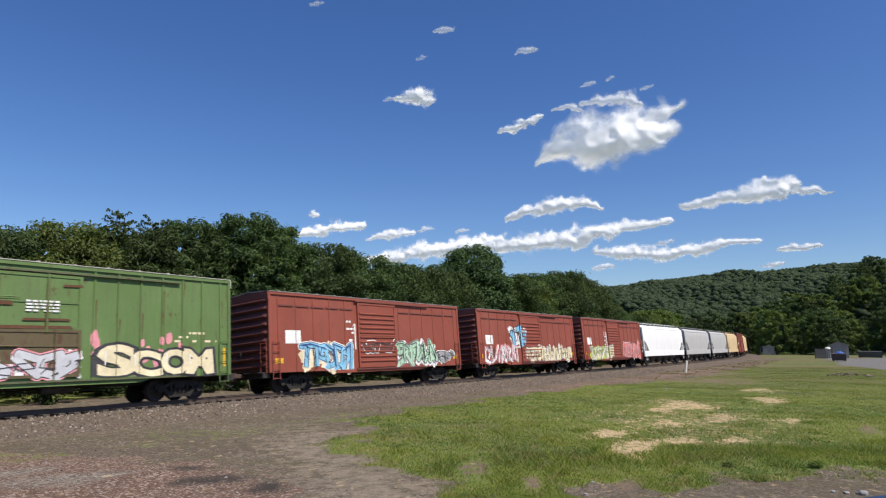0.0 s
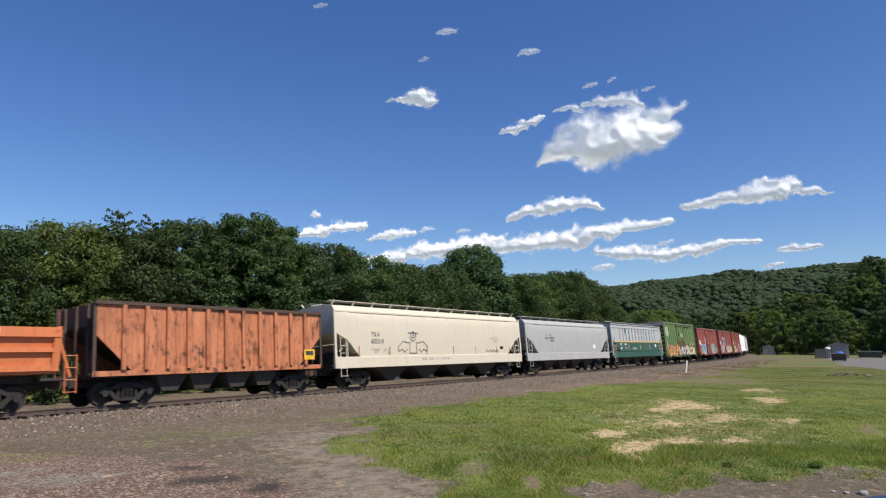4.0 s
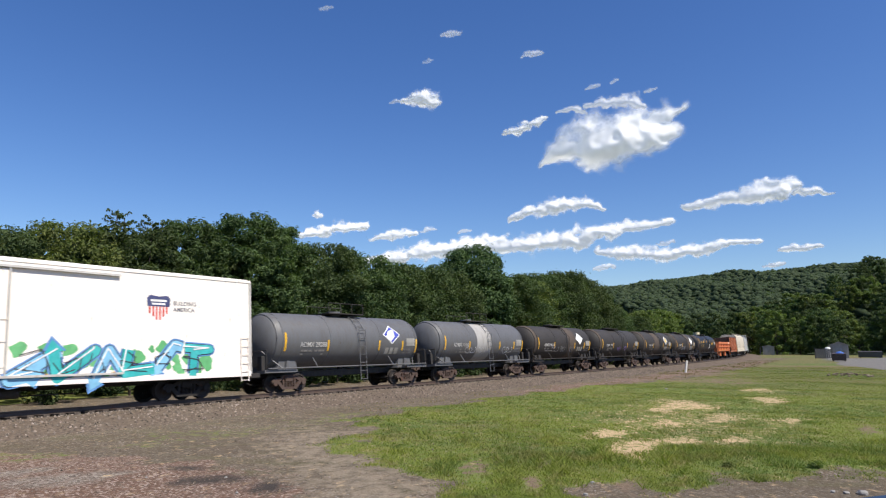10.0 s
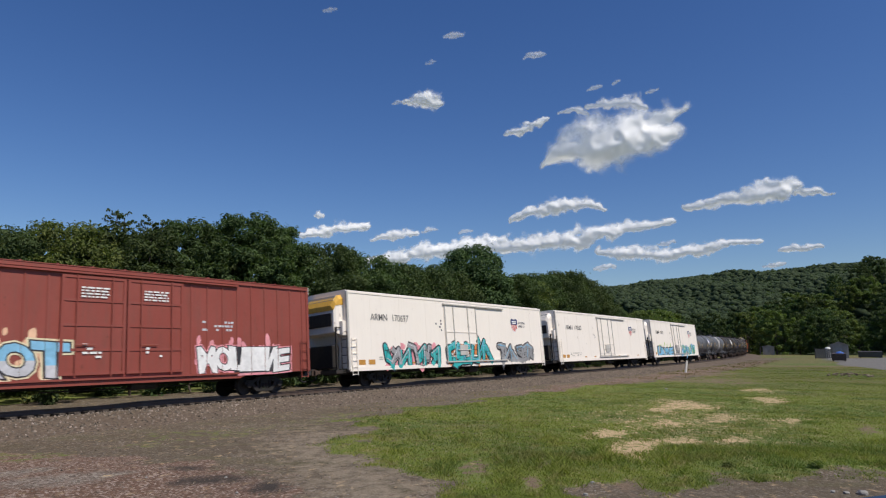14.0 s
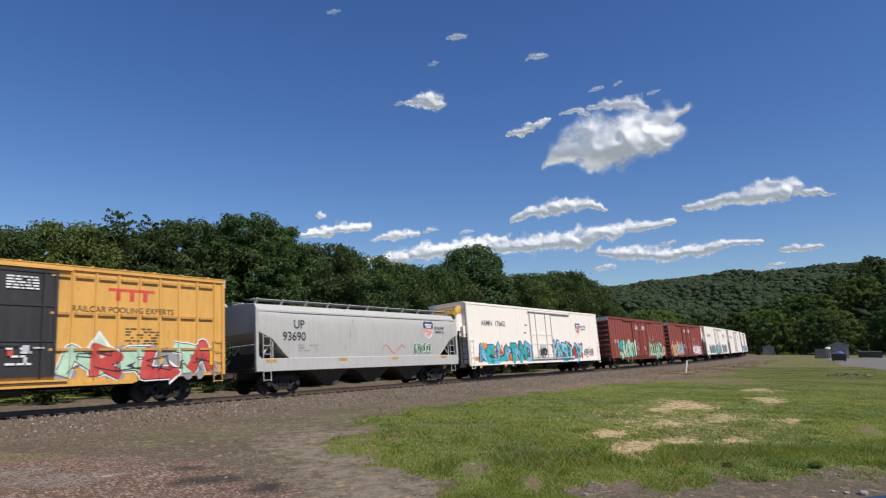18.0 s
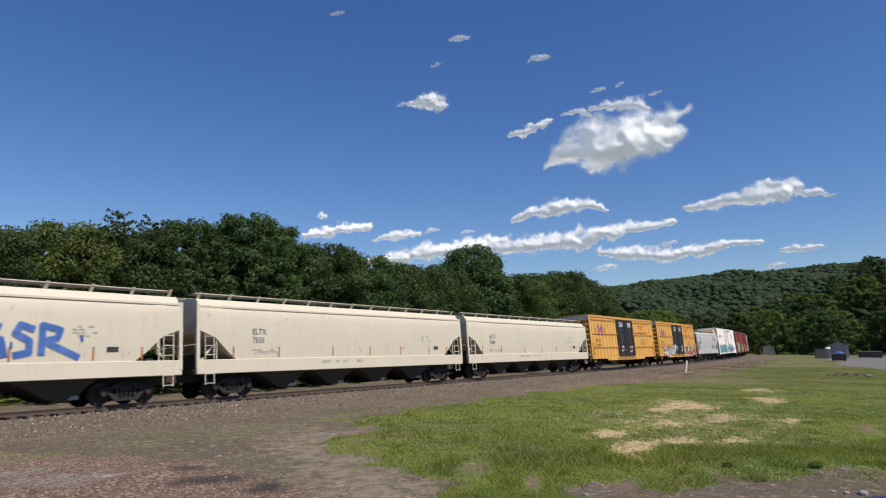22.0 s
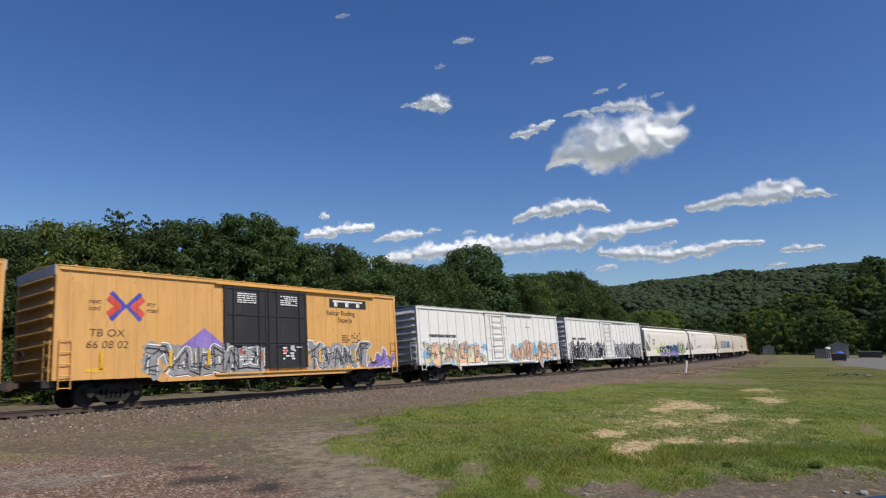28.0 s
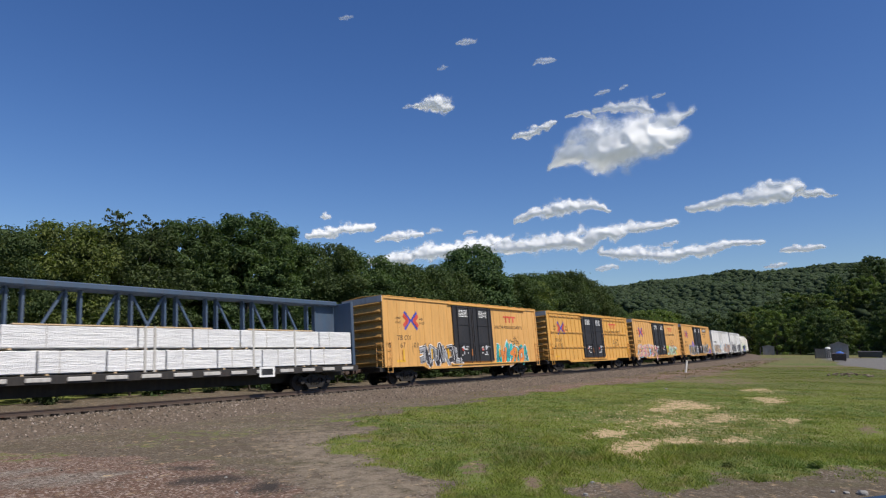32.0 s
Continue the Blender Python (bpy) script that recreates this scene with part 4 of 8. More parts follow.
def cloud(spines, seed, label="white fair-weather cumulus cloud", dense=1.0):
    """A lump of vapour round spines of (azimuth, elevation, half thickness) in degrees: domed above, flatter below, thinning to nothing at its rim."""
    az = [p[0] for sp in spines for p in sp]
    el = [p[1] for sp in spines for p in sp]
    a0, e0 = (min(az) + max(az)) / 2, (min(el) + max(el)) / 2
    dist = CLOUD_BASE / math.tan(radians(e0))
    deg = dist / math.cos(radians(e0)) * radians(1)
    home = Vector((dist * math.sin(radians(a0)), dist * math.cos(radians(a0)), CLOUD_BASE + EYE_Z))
    right = np.array([math.cos(radians(a0)), -math.sin(radians(a0)), 0])
    ahead = np.array([math.sin(radians(a0)) * math.cos(radians(e0)), math.cos(radians(a0)) * math.cos(radians(e0)), math.sin(radians(e0))])
    up = np.cross(right, ahead)
    squeeze = math.cos(radians(e0))
    big = max(p[2] for sp in spines for p in sp)
    pad, step = 0.5 + 0.6 * big, 0.055
    us = np.arange((min(az) - a0) * squeeze - pad, (max(az) - a0) * squeeze + pad, step)
    ws = np.arange(min(el) - e0 - pad, max(el) - e0 + pad * 1.3, step)
    U, W = np.meshgrid(us, ws)
    # the rim is stirred by eddies of several sizes
    k = 1.1 / (0.35 + big)
    SU = U + 0.34 * big ** 0.7 * billow(U * k * 1.3, W * k * 1.3, seed * 11 + 1, 3)
    SW = W + 0.40 * big ** 0.7 * billow(U * k * 1.3 + 9, W * k * 1.3, seed * 11 + 2, 3)
    body, thick = np.full(U.shape, -9.0), np.full(U.shape, 0.05)
    for sp in spines:
        for p, q in zip(sp, sp[1:]):
            pu, pw, qu, qw = (p[0] - a0) * squeeze, p[1] - e0, (q[0] - a0) * squeeze, q[1] - e0
            t = np.clip(((SU - pu) * (qu - pu) + (SW - pw) * (qw - pw)) / ((qu - pu) ** 2 + (qw - pw) ** 2 + 1e-9), 0, 1)
            th = p[2] + (q[2] - p[2]) * t
            dw = SW - (pw + (qw - pw) * t)
            here = 1 - np.hypot(SU - (pu + (qu - pu) * t), np.where(dw < 0, dw / 0.68, dw)) / th
            take = here > body
            body, thick = np.where(take, here, body), np.where(take, th, thick)
    puffs = 1 - 2.2 * np.abs(billow(U * k * 1.5 + 4, W * k * 1.5, seed * 11 + 5, 3))
    depth = thick * (0.62 * np.sqrt(np.clip(body + 0.25, 0, 1.2)) + 0.20 * puffs * ease(body, -0.1, 0.8))
    for _ in range(int(6 + 8 * big)):
        soft = np.pad(depth, 1, mode="edge")
        depth = (soft[1:-1, 1:-1] * 2 + soft[:-2, 1:-1] + soft[2:, 1:-1] + soft[1:-1, :-2] + soft[1:-1, 2:]) / 6
    body = body + 0.55 * billow(U * k * 2.0, W * k * 2.0, seed * 11 + 4, 5)
    vap = ease(body, -0.22, 0.62) ** 1.5 * dense
    keep = body > -0.24
    cell = keep[:-1, :-1] | keep[1:, :-1] | keep[:-1, 1:] | keep[1:, 1:]
    flat = (U[..., None] * right + W[..., None] * up) * deg
    front = flat - ahead * (depth * deg)[..., None]
    back = flat + ahead * (0.5 * depth * deg + 0.01 * deg)[..., None]
    V = np.concatenate([front.reshape(-1, 3), back.reshape(-1, 3)])
    idx = np.arange(U.size).reshape(U.shape)
    quad = np.stack([idx[:-1, :-1], idx[:-1, 1:], idx[1:, 1:], idx[1:, :-1]], -1)[cell]
    F = np.concatenate([quad, quad[:, ::-1] + U.size])
    used, inv = np.unique(F, return_inverse=True)
    me = array_mesh("cloud", V[used], inv.reshape(F.shape), True)
    at = me.attributes.new("vapour", "FLOAT", "POINT")
    at.data.foreach_set("value", np.concatenate([vap.reshape(-1), vap.reshape(-1)])[used].astype(np.float32))
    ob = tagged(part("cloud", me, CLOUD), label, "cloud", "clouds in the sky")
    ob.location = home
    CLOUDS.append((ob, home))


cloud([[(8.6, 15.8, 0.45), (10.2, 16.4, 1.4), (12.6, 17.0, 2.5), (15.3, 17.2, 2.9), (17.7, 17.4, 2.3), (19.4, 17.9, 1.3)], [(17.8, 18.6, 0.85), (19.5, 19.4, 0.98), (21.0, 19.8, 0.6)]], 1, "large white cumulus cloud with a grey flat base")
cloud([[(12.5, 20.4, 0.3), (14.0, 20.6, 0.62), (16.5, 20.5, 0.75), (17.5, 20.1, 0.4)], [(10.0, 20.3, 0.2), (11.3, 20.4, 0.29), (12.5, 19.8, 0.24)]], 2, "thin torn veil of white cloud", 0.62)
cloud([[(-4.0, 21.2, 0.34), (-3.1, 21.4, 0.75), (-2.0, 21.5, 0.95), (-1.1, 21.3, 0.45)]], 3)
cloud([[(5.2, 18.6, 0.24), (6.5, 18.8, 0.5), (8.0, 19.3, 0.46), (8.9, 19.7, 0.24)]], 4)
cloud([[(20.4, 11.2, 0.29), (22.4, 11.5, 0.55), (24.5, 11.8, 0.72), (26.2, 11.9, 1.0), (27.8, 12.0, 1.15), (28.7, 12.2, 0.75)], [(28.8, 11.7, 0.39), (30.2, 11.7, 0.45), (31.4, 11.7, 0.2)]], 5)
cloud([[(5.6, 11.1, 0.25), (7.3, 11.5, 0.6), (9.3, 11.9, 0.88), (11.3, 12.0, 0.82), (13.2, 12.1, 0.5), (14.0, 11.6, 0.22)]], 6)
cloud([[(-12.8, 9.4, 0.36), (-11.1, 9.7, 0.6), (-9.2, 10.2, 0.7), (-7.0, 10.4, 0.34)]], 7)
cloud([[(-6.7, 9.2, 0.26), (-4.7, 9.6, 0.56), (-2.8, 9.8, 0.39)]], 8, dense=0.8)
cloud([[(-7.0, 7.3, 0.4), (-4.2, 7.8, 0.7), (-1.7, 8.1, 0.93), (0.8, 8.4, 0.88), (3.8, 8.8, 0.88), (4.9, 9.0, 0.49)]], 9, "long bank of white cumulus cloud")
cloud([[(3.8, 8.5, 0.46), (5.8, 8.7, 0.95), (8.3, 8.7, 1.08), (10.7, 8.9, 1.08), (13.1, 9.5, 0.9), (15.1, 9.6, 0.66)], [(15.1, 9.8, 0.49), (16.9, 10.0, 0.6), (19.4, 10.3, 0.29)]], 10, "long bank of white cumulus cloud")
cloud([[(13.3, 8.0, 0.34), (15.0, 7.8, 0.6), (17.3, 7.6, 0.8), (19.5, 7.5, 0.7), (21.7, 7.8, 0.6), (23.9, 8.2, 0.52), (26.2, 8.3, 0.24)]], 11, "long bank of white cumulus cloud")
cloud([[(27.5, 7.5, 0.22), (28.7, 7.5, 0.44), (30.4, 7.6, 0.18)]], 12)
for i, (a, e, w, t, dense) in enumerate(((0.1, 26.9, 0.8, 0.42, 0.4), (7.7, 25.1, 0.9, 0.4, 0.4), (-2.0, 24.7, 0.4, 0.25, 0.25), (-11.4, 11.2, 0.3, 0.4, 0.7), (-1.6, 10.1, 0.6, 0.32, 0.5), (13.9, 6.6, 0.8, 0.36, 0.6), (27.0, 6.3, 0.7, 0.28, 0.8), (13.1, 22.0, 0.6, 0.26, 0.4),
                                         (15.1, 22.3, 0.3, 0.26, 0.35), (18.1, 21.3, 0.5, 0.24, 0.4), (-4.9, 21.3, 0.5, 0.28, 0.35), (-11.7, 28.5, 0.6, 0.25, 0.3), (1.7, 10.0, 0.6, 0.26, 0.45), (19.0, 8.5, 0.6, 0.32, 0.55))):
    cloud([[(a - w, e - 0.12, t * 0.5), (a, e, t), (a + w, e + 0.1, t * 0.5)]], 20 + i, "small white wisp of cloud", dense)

# ---------------------------------------------------------------- yard buildings and small things
SHEET_GREY = paint("grey_metal_siding", (0.27, 0.255, 0.23), 0.3, 0.03)
SHEET_ROOF = paint("grey_metal_roof", (0.27, 0.265, 0.26), 0.3, 0.0)
DARK_GREEN = paint("dark_dumpster_paint", (0.055, 0.065, 0.060), 0.4, 0.15)
CONCRETE = rough_stuff("weathered_concrete", ((0.22, 0.21, 0.20), (0.34, 0.33, 0.31), (0.27, 0.26, 0.24)), 6.0, 0.01)
WHITE_PAINT = paint("white_post_paint", (0.75, 0.74, 0.70), 0.3, 0.0)
BLUE_PLASTIC = paint("blue_plastic", (0.05, 0.13, 0.42), 0.15, 0.0, 0.4)


def shed(x, y, turn, w, d, eave, ridge, label, doors):
    ob = thing("shed", label, "shed", "yard buildings")
    ob.matrix_world = pose(x, y, float(terrain(np.array([x]), np.array([y]))[0]), 0, 0, turn)
    g = Geo()
    g.slab([(-w / 2, -0.2), (w / 2, -0.2), (w / 2, eave), (0, ridge), (-w / 2, eave)], -d / 2, d / 2)
    part("wall", g, SHEET_GREY, ob)
    for sx in (-1, 1):
        g = Geo()
        g.slab([(0, ridge + 0.02), (sx * (w / 2 + 0.2), eave - 0.05), (sx * (w / 2 + 0.2), eave + 0.05), (0, ridge + 0.12)], -d / 2 - 0.2, d / 2 + 0.2)
        part("roof", g, SHEET_ROOF, ob)
    for i in range(int(w / 0.5)):
        rx = -w / 2 + 0.25 + i * 0.5
        if not any(a - 0.05 < rx < b + 0.05 for a, b, _ in doors):
            part("siding_rib", Geo().box(rx - 0.03, rx + 0.03, -d / 2 - 0.03, -d / 2, 0, eave - 0.1), SHEET_GREY, ob)
    for a, b, h in doors:
        dr = part("door", Geo().soft_box(a, b, -d / 2 - 0.06, -d / 2, 0.0, h), SHEET_ROOF, ob, "pale grey door")
        part("handle", Geo().rod((b - 0.15, -d / 2 - 0.06, 1.0), (b - 0.15, -d / 2 - 0.14, 1.0), 0.03), UNDER, dr)
    return ob


shed(99.5, 202, -26, 3.2, 3.0, 2.5, 2.75, "small grey metal trackside equipment cabinet shed", [(-0.9, 0.2, 2.0)])
shed(90.8, 151.5, -31, 3.7, 6.0, 2.8, 3.55, "small grey metal-sided barn-shaped storage building", [(-0.7, 0.6, 2.2)])
# fenced bin enclosure before the building
enc = thing("bin_enclosure", "grey slatted bin enclosure in front of the building", "fence", "yard buildings")
enc.matrix_world = pose(82.4, 143.2, 0, 0, 0, -30)
ENCLOSURE_GREY = paint("dark_grey_boards", (0.12, 0.115, 0.105), 0.4, 0.05)
for i in range(9):
    part("slat", Geo().box(-1.55 + i * 0.35, -1.23 + i * 0.35, -0.06, 0.02, 0.05, 2.1), ENCLOSURE_GREY, enc)
for i in (-1.6, 0.0, 1.65):
    part("post", Geo().rod((i, 0.05, -0.3), (i, 0.05, 2.35), 0.06, 8), UNDER, enc)


# white storage tank behind the boards
wt = thing("storage_tank", "white round-topped storage tank behind the bin enclosure", "tank", "yard buildings")
wt.matrix_world = pose(84.2, 144.6, 0)
part("tank_body", Geo().loft([[(r * math.cos(k * math.pi / 8), r * math.sin(k * math.pi / 8), z) for k in range(16)] for r, z in ((0.62, -0.1), (0.62, 1.9), (0.56, 2.2), (0.38, 2.42), (0.12, 2.5))]), WHITE_PAINT, wt, smooth=True)
part("lid", Geo().rod((0, 0, 2.46), (0, 0, 2.56), 0.16, 10), UNDER, wt)


def dumpster(x, y, turn, w, material, label, lid=True):
    ob = thing("dumpster", label, "dumpster", "yard bins")
    ob.matrix_world = pose(x, y, float(terrain(np.array([x]), np.array([y]))[0]), 0, 0, turn)
    g = Geo()
    g.prism([(-0.9, 0.15), (0.8, 0.15), (0.95, 1.5), (-1.05, 1.3)], -w / 2, w / 2)
    part("bin", g, material, ob)
    for k in range(int(w / 0.6)):
        rx = -w / 2 + 0.3 + k * 0.6
        part("rib", Geo().prism([(-1.0, 0.15), (-0.9, 0.15), (-1.05, 1.3), (-1.14, 1.3)], rx - 0.04, rx + 0.04), material, ob)
    for sx in (-1, 1):
        part("skid", Geo().box(sx * w / 2 * 0.8 - 0.08, sx * w / 2 * 0.8 + 0.08, -0.9, 0.8, 0, 0.16), UNDER, ob)
    if lid:
        for sx in (-1, 1):
            part("lid", Geo().prism([(-1.1, 1.32), (1.0, 1.54), (1.0, 1.6), (-1.1, 1.38)], min(0, sx * w / 2) + 0.02, max(0, sx * w / 2) - 0.02), UNDER, ob, "black plastic lid")
    return ob


dumpster(97.5, 151, -32, 4.6, DARK_GREEN, "long dark steel dumpster beside the paved lot")
dumpster(71.2, 119, -30, 2.2, paint("brown_dumpster_paint", (0.06, 0.045, 0.038), 0.4, 0.3), "dark open dumpster at the edge of the lot", False)
bag = thing("rubbish_bag", "blue plastic sheet heaped in the dumpster", "bag")
bag.matrix_world = pose(71.4, 119, 1.35, 0, 0, -30)
g = Geo()
g.loft([[(math.cos(t) * r * (1 + 0.2 * math.sin(5 * t)), math.sin(t) * r * 0.8, z) for t in (k * 0.52 for k in range(12))] for r, z in ((0.7, -0.3), (0.7, 0.1), (0.45, 0.3), (0.2, 0.4))])
part("bag_body", g, BLUE_PLASTIC, bag, smooth=True)

# leaning white marker post beside the line
post = thing("marker_post", "leaning white wooden marker post in the trackside weeds", "post")
post.matrix_world = pose(25.1, 68.7, -0.05, 0, 9, 10)
part("shaft", Geo().soft_box(-0.08, 0.08, -0.08, 0.08, -0.3, 1.25, 0.015), WHITE_PAINT, post)
part("cap", Geo().soft_box(-0.095, 0.095, -0.095, 0.095, 1.25, 1.31, 0.015), WHITE_PAINT, post)
# utility pole in front of the wood
pole = thing("utility_pole", "short pale utility pole at the wood's edge", "utility pole")
pole.matrix_world = pose(97.5, 203, 0)
part("shaft", Geo().rod((0, 0, -0.5), (0, 0, 3.3), 0.16, 10, 0.12), CONCRETE, pole)
part("crossarm", Geo().box(-0.6, 0.6, -0.06, 0.06, 2.75, 2.9), BARK, pole)
for k in (-0.6, 0.6):
    part("insulator", Geo().rod((k * 0.8, 0, 2.9), (k * 0.8, 0, 3.1), 0.05, 8, 0.03), CONCRETE, pole)

# rubble heap on the grass, stone by stone
RUBBLE = rough_stuff("broken_rubble", ((0.10, 0.075, 0.055), (0.26, 0.21, 0.165), (0.16, 0.12, 0.09)), 3.0, 0.01, each=0.4)
rub = thing("rubble_heap", "low heap of broken concrete and rubble on the grass", "rubble")
rng = random.Random(12)
for i in range(46):
    a, d = rng.uniform(0, 6.28), rng.random() ** 0.6
    x, y, r = 37.6 + 1.7 * d * math.cos(a), 61.5 + 2.6 * d * math.sin(a), rng.uniform(0.05, 0.16)
    bm = bmesh.new()
    bmesh.ops.create_icosphere(bm, subdivisions=1, radius=r)
    for v in bm.verts:
        v.co = Vector((v.co.x * rng.uniform(0.8, 1.4), v.co.y * rng.uniform(0.7, 1.2), v.co.z * rng.uniform(0.5, 0.9))) + Vector((x, y, 0.05 + 0.25 * (1 - d)))
    me = bpy.data.meshes.new("rubble_stone")
    bm.to_mesh(me)
    bm.free()
    part("rubble_stone", me, RUBBLE, rub)
# single pale stones on the yard and the grass
rng = random.Random(14)
for x, y, r, pale in ((2.7, 12.9, 0.05, 1), (14.2, 42.4, 0.10, 1), (7.75, 13.1, 0.06, 0), (8.0, 13.0, 0.10, 0), (-3.9, 12.9, 0.035, 1), (-4.6, 14.4, 0.035, 1), (-6.2, 14.2, 0.03, 1), (3.1, 14.1, 0.05, 1), (7.55, 13.2, 0.05, 0)):
    bm = bmesh.new()
    bmesh.ops.create_icosphere(bm, subdivisions=2, radius=r)
    for v in bm.verts:
        v.co = v.co * rng.uniform(0.82, 1.1)
        v.co.z *= 0.6
    me = bpy.data.meshes.new("stone")
    bm.to_mesh(me)
    bm.free()
    st = tagged(part("stone", me, CONCRETE), "pale fist-sized stone lying on the yard", "stone", "single stones")
    st.location = (x, y, float(terrain(np.array([x]), np.array([y]))[0]) + r * 0.3)

# broad-leaved weeds at the edge of the bare strip
for x, y, r in ((6.5, 15.45, 0.08), (8.35, 15.2, 0.10)):
    wd = tagged(new("weed_clump"), "dark green broad-leaved weed in the grass", "weed", "weeds by the bare strip")
    wd.matrix_world = pose(x, y, float(terrain(np.array([x]), np.array([y]))[0]))
    part("stems", Geo().rod((0, 0, -0.05), (0.02, 0.01, r), 0.008, 5).rod((0, 0, 0), (-0.06, 0.05, r * 0.8), 0.006, 5), BARK, wd)
    me = leaf_cloud(random.Random(int(x * 100)), [(0, 0, r * 0.7, r), (r * 0.9, 0, r * 0.5, r * 0.6), (-r, 0.03, r * 0.5, r * 0.6)], 70, 0.05)
    me.materials.append(LEAF_LIME)
    part("leaves", me, None, wd)

# dark blue car parked beside the gate
CAR_BLUE = paint("dark_blue_car_paint", (0.012, 0.014, 0.020), 0.1, 0.0, 0.35)
CAR_BLUE.node_tree.nodes["Principled BSDF"].inputs["Coat Weight"].default_value = 0.6
CAR_GLASS = nodes_of("tinted_car_glass")[0]
glass = CAR_GLASS.node_tree.nodes["Principled BSDF"]
glass.inputs["Base Color"].default_value, glass.inputs["Roughness"].default_value = (0.02, 0.025, 0.03, 1), 0.05
RUBBER = rough_stuff("tyre_rubber", ((0.02, 0.02, 0.02), (0.035, 0.034, 0.033), (0.025, 0.025, 0.025)), 12.0, 0.004)
auto = thing("parked_car", "dark blue parked car beside the yard gate", "car")
auto.matrix_world = pose(4.45, 5.78, 0.0, 0, 0, 4)
lower = [(-2.2, 0.35), (-2.25, 0.62), (-2.1, 0.82), (-1.2, 0.93), (-0.9, 0.97), (1.75, 0.97), (2.15, 0.86), (2.22, 0.55), (2.15, 0.35)]
part("body", Geo().loft([[(x * q, y, 0.3 + (z - 0.3) * h) for x, z in lower] for y, q, h in ((-0.86, 0.97, 0.90), (-0.80, 1.0, 1.0), (0.80, 1.0, 1.0), (0.86, 0.97, 0.90))]), CAR_BLUE, auto, smooth=True)
cabin = [(-1.15, 0.95), (-0.45, 1.36), (0.2, 1.42), (0.95, 1.40), (1.75, 0.96)]
part("windows", Geo().loft([[(x * q, y, z if z < 1 else 0.96 + (z - 0.96) * 0.93) for x, z in cabin] for y, q in ((-0.76, 0.99), (0.76, 0.99))]), CAR_GLASS, auto, "tinted side and end windows")
part("roof", Geo().loft([[(x, y, z) for x, z in ((-0.52, 1.345 - d), (-0.1, 1.405 - d), (0.4, 1.425 - d), (0.9, 1.405 - d), (1.08, 1.355 - d), (0.4, 1.33 - d))] for y, d in ((-0.66, 0.05), (-0.5, 0.0), (0.5, 0.0), (0.66, 0.05))]), CAR_BLUE, auto, smooth=True)
for sx in (-1.35, 1.35):
    for sy in (-1, 1):
        wh = part("wheel", Geo().spin([(0.18, -0.10), (0.29, -0.11), (0.32, -0.07), (0.32, 0.07), (0.29, 0.11), (0.18, 0.10)], sy * 0.78, 20, sx, 0.32), RUBBER, auto, smooth=True)
        part("rim", Geo().rod((sx, sy * 0.72, 0.32), (sx, sy * 0.87, 0.32), 0.19, 14), SHEET_ROOF, wh)
for sy in (-0.6, 0.6):
    part("headlight", Geo().soft_box(-2.24, -2.08, sy - 0.18, sy + 0.18, 0.62, 0.76, 0.02), SHEET_ROOF, auto)
    part("tail_light", Geo().soft_box(2.10, 2.22, sy - 0.2, sy + 0.2, 0.68, 0.84, 0.02), paint("red_lens", (0.35, 0.02, 0.02), 0.1, 0.0, 0.2), auto)

# ---------------------------------------------------------------- running gear shared by all cars
def gear_meshes():
    wheel = Geo().spin([(0.06, -0.05), (0.10, -0.085), (0.16, -0.02), (0.33, -0.02), (0.35, -0.06), (0.42, -0.065), (0.425, 0.05), (0.452, 0.06), (0.452, 0.085), (0.34, 0.085), (0.31, 0.03), (0.06, 0.05)], 0.0, 22, 0, 0.425).mesh("wheel", True)
    axle = Geo().rod((0, -0.95, 0.425), (0, 0.95, 0.425), 0.075, 10).mesh("axle", True)
    top = [(-1.10, 0.54), (-0.98, 0.64), (-0.60, 0.66), (-0.36, 0.80), (0.36, 0.80), (0.60, 0.66), (0.98, 0.64), (1.10, 0.54), (1.06, 0.44), (0.62, 0.50), (0.40, 0.62), (-0.40, 0.62), (-0.62, 0.50), (-1.06, 0.44)]
    low = [(-0.82, 0.52), (-0.62, 0.52), (-0.34, 0.24), (0.34, 0.24), (0.62, 0.52), (0.82, 0.52), (0.46, 0.12), (-0.46, 0.12)]
    fr = Geo()
    fr.slab(top, -0.07, 0.07).slab(low, -0.08, 0.08)
    for sx in (-1, 1):
        fr.box(sx * 0.36 - 0.05, sx * 0.36 + 0.05, -0.06, 0.06, 0.2, 0.68)
        fr.rod((sx * 0.89, -0.13, 0.425), (sx * 0.89, 0.1, 0.425), 0.125, 10)
        fr.box(sx * 0.89 - 0.15, sx * 0.89 + 0.15, -0.08, 0.08, 0.44, 0.60)
    spring = Geo()
    for k in (-0.18, 0.0, 0.18):
        for j in range(5):
            spring.rod((k, -0.02, 0.25 + j * 0.05), (k, -0.02, 0.283 + j * 0.05), 0.08, 8)
    bol = Geo().soft_box(-0.24, 0.24, -1.12, 1.12, 0.48, 0.74, 0.03).rod((0, 0, 0.7), (0, 0, 0.95), 0.2, 10)
    beam = Geo()
    for sx in (-1, 1):
        beam.box(sx * 0.42 - 0.05, sx * 0.42 + 0.05, -0.8, 0.8, 0.30, 0.40)
    return wheel, axle, fr.mesh("side_frame"), spring.mesh("spring"), bol.mesh("truck"), beam.mesh("brake_beam")


GEAR = {}


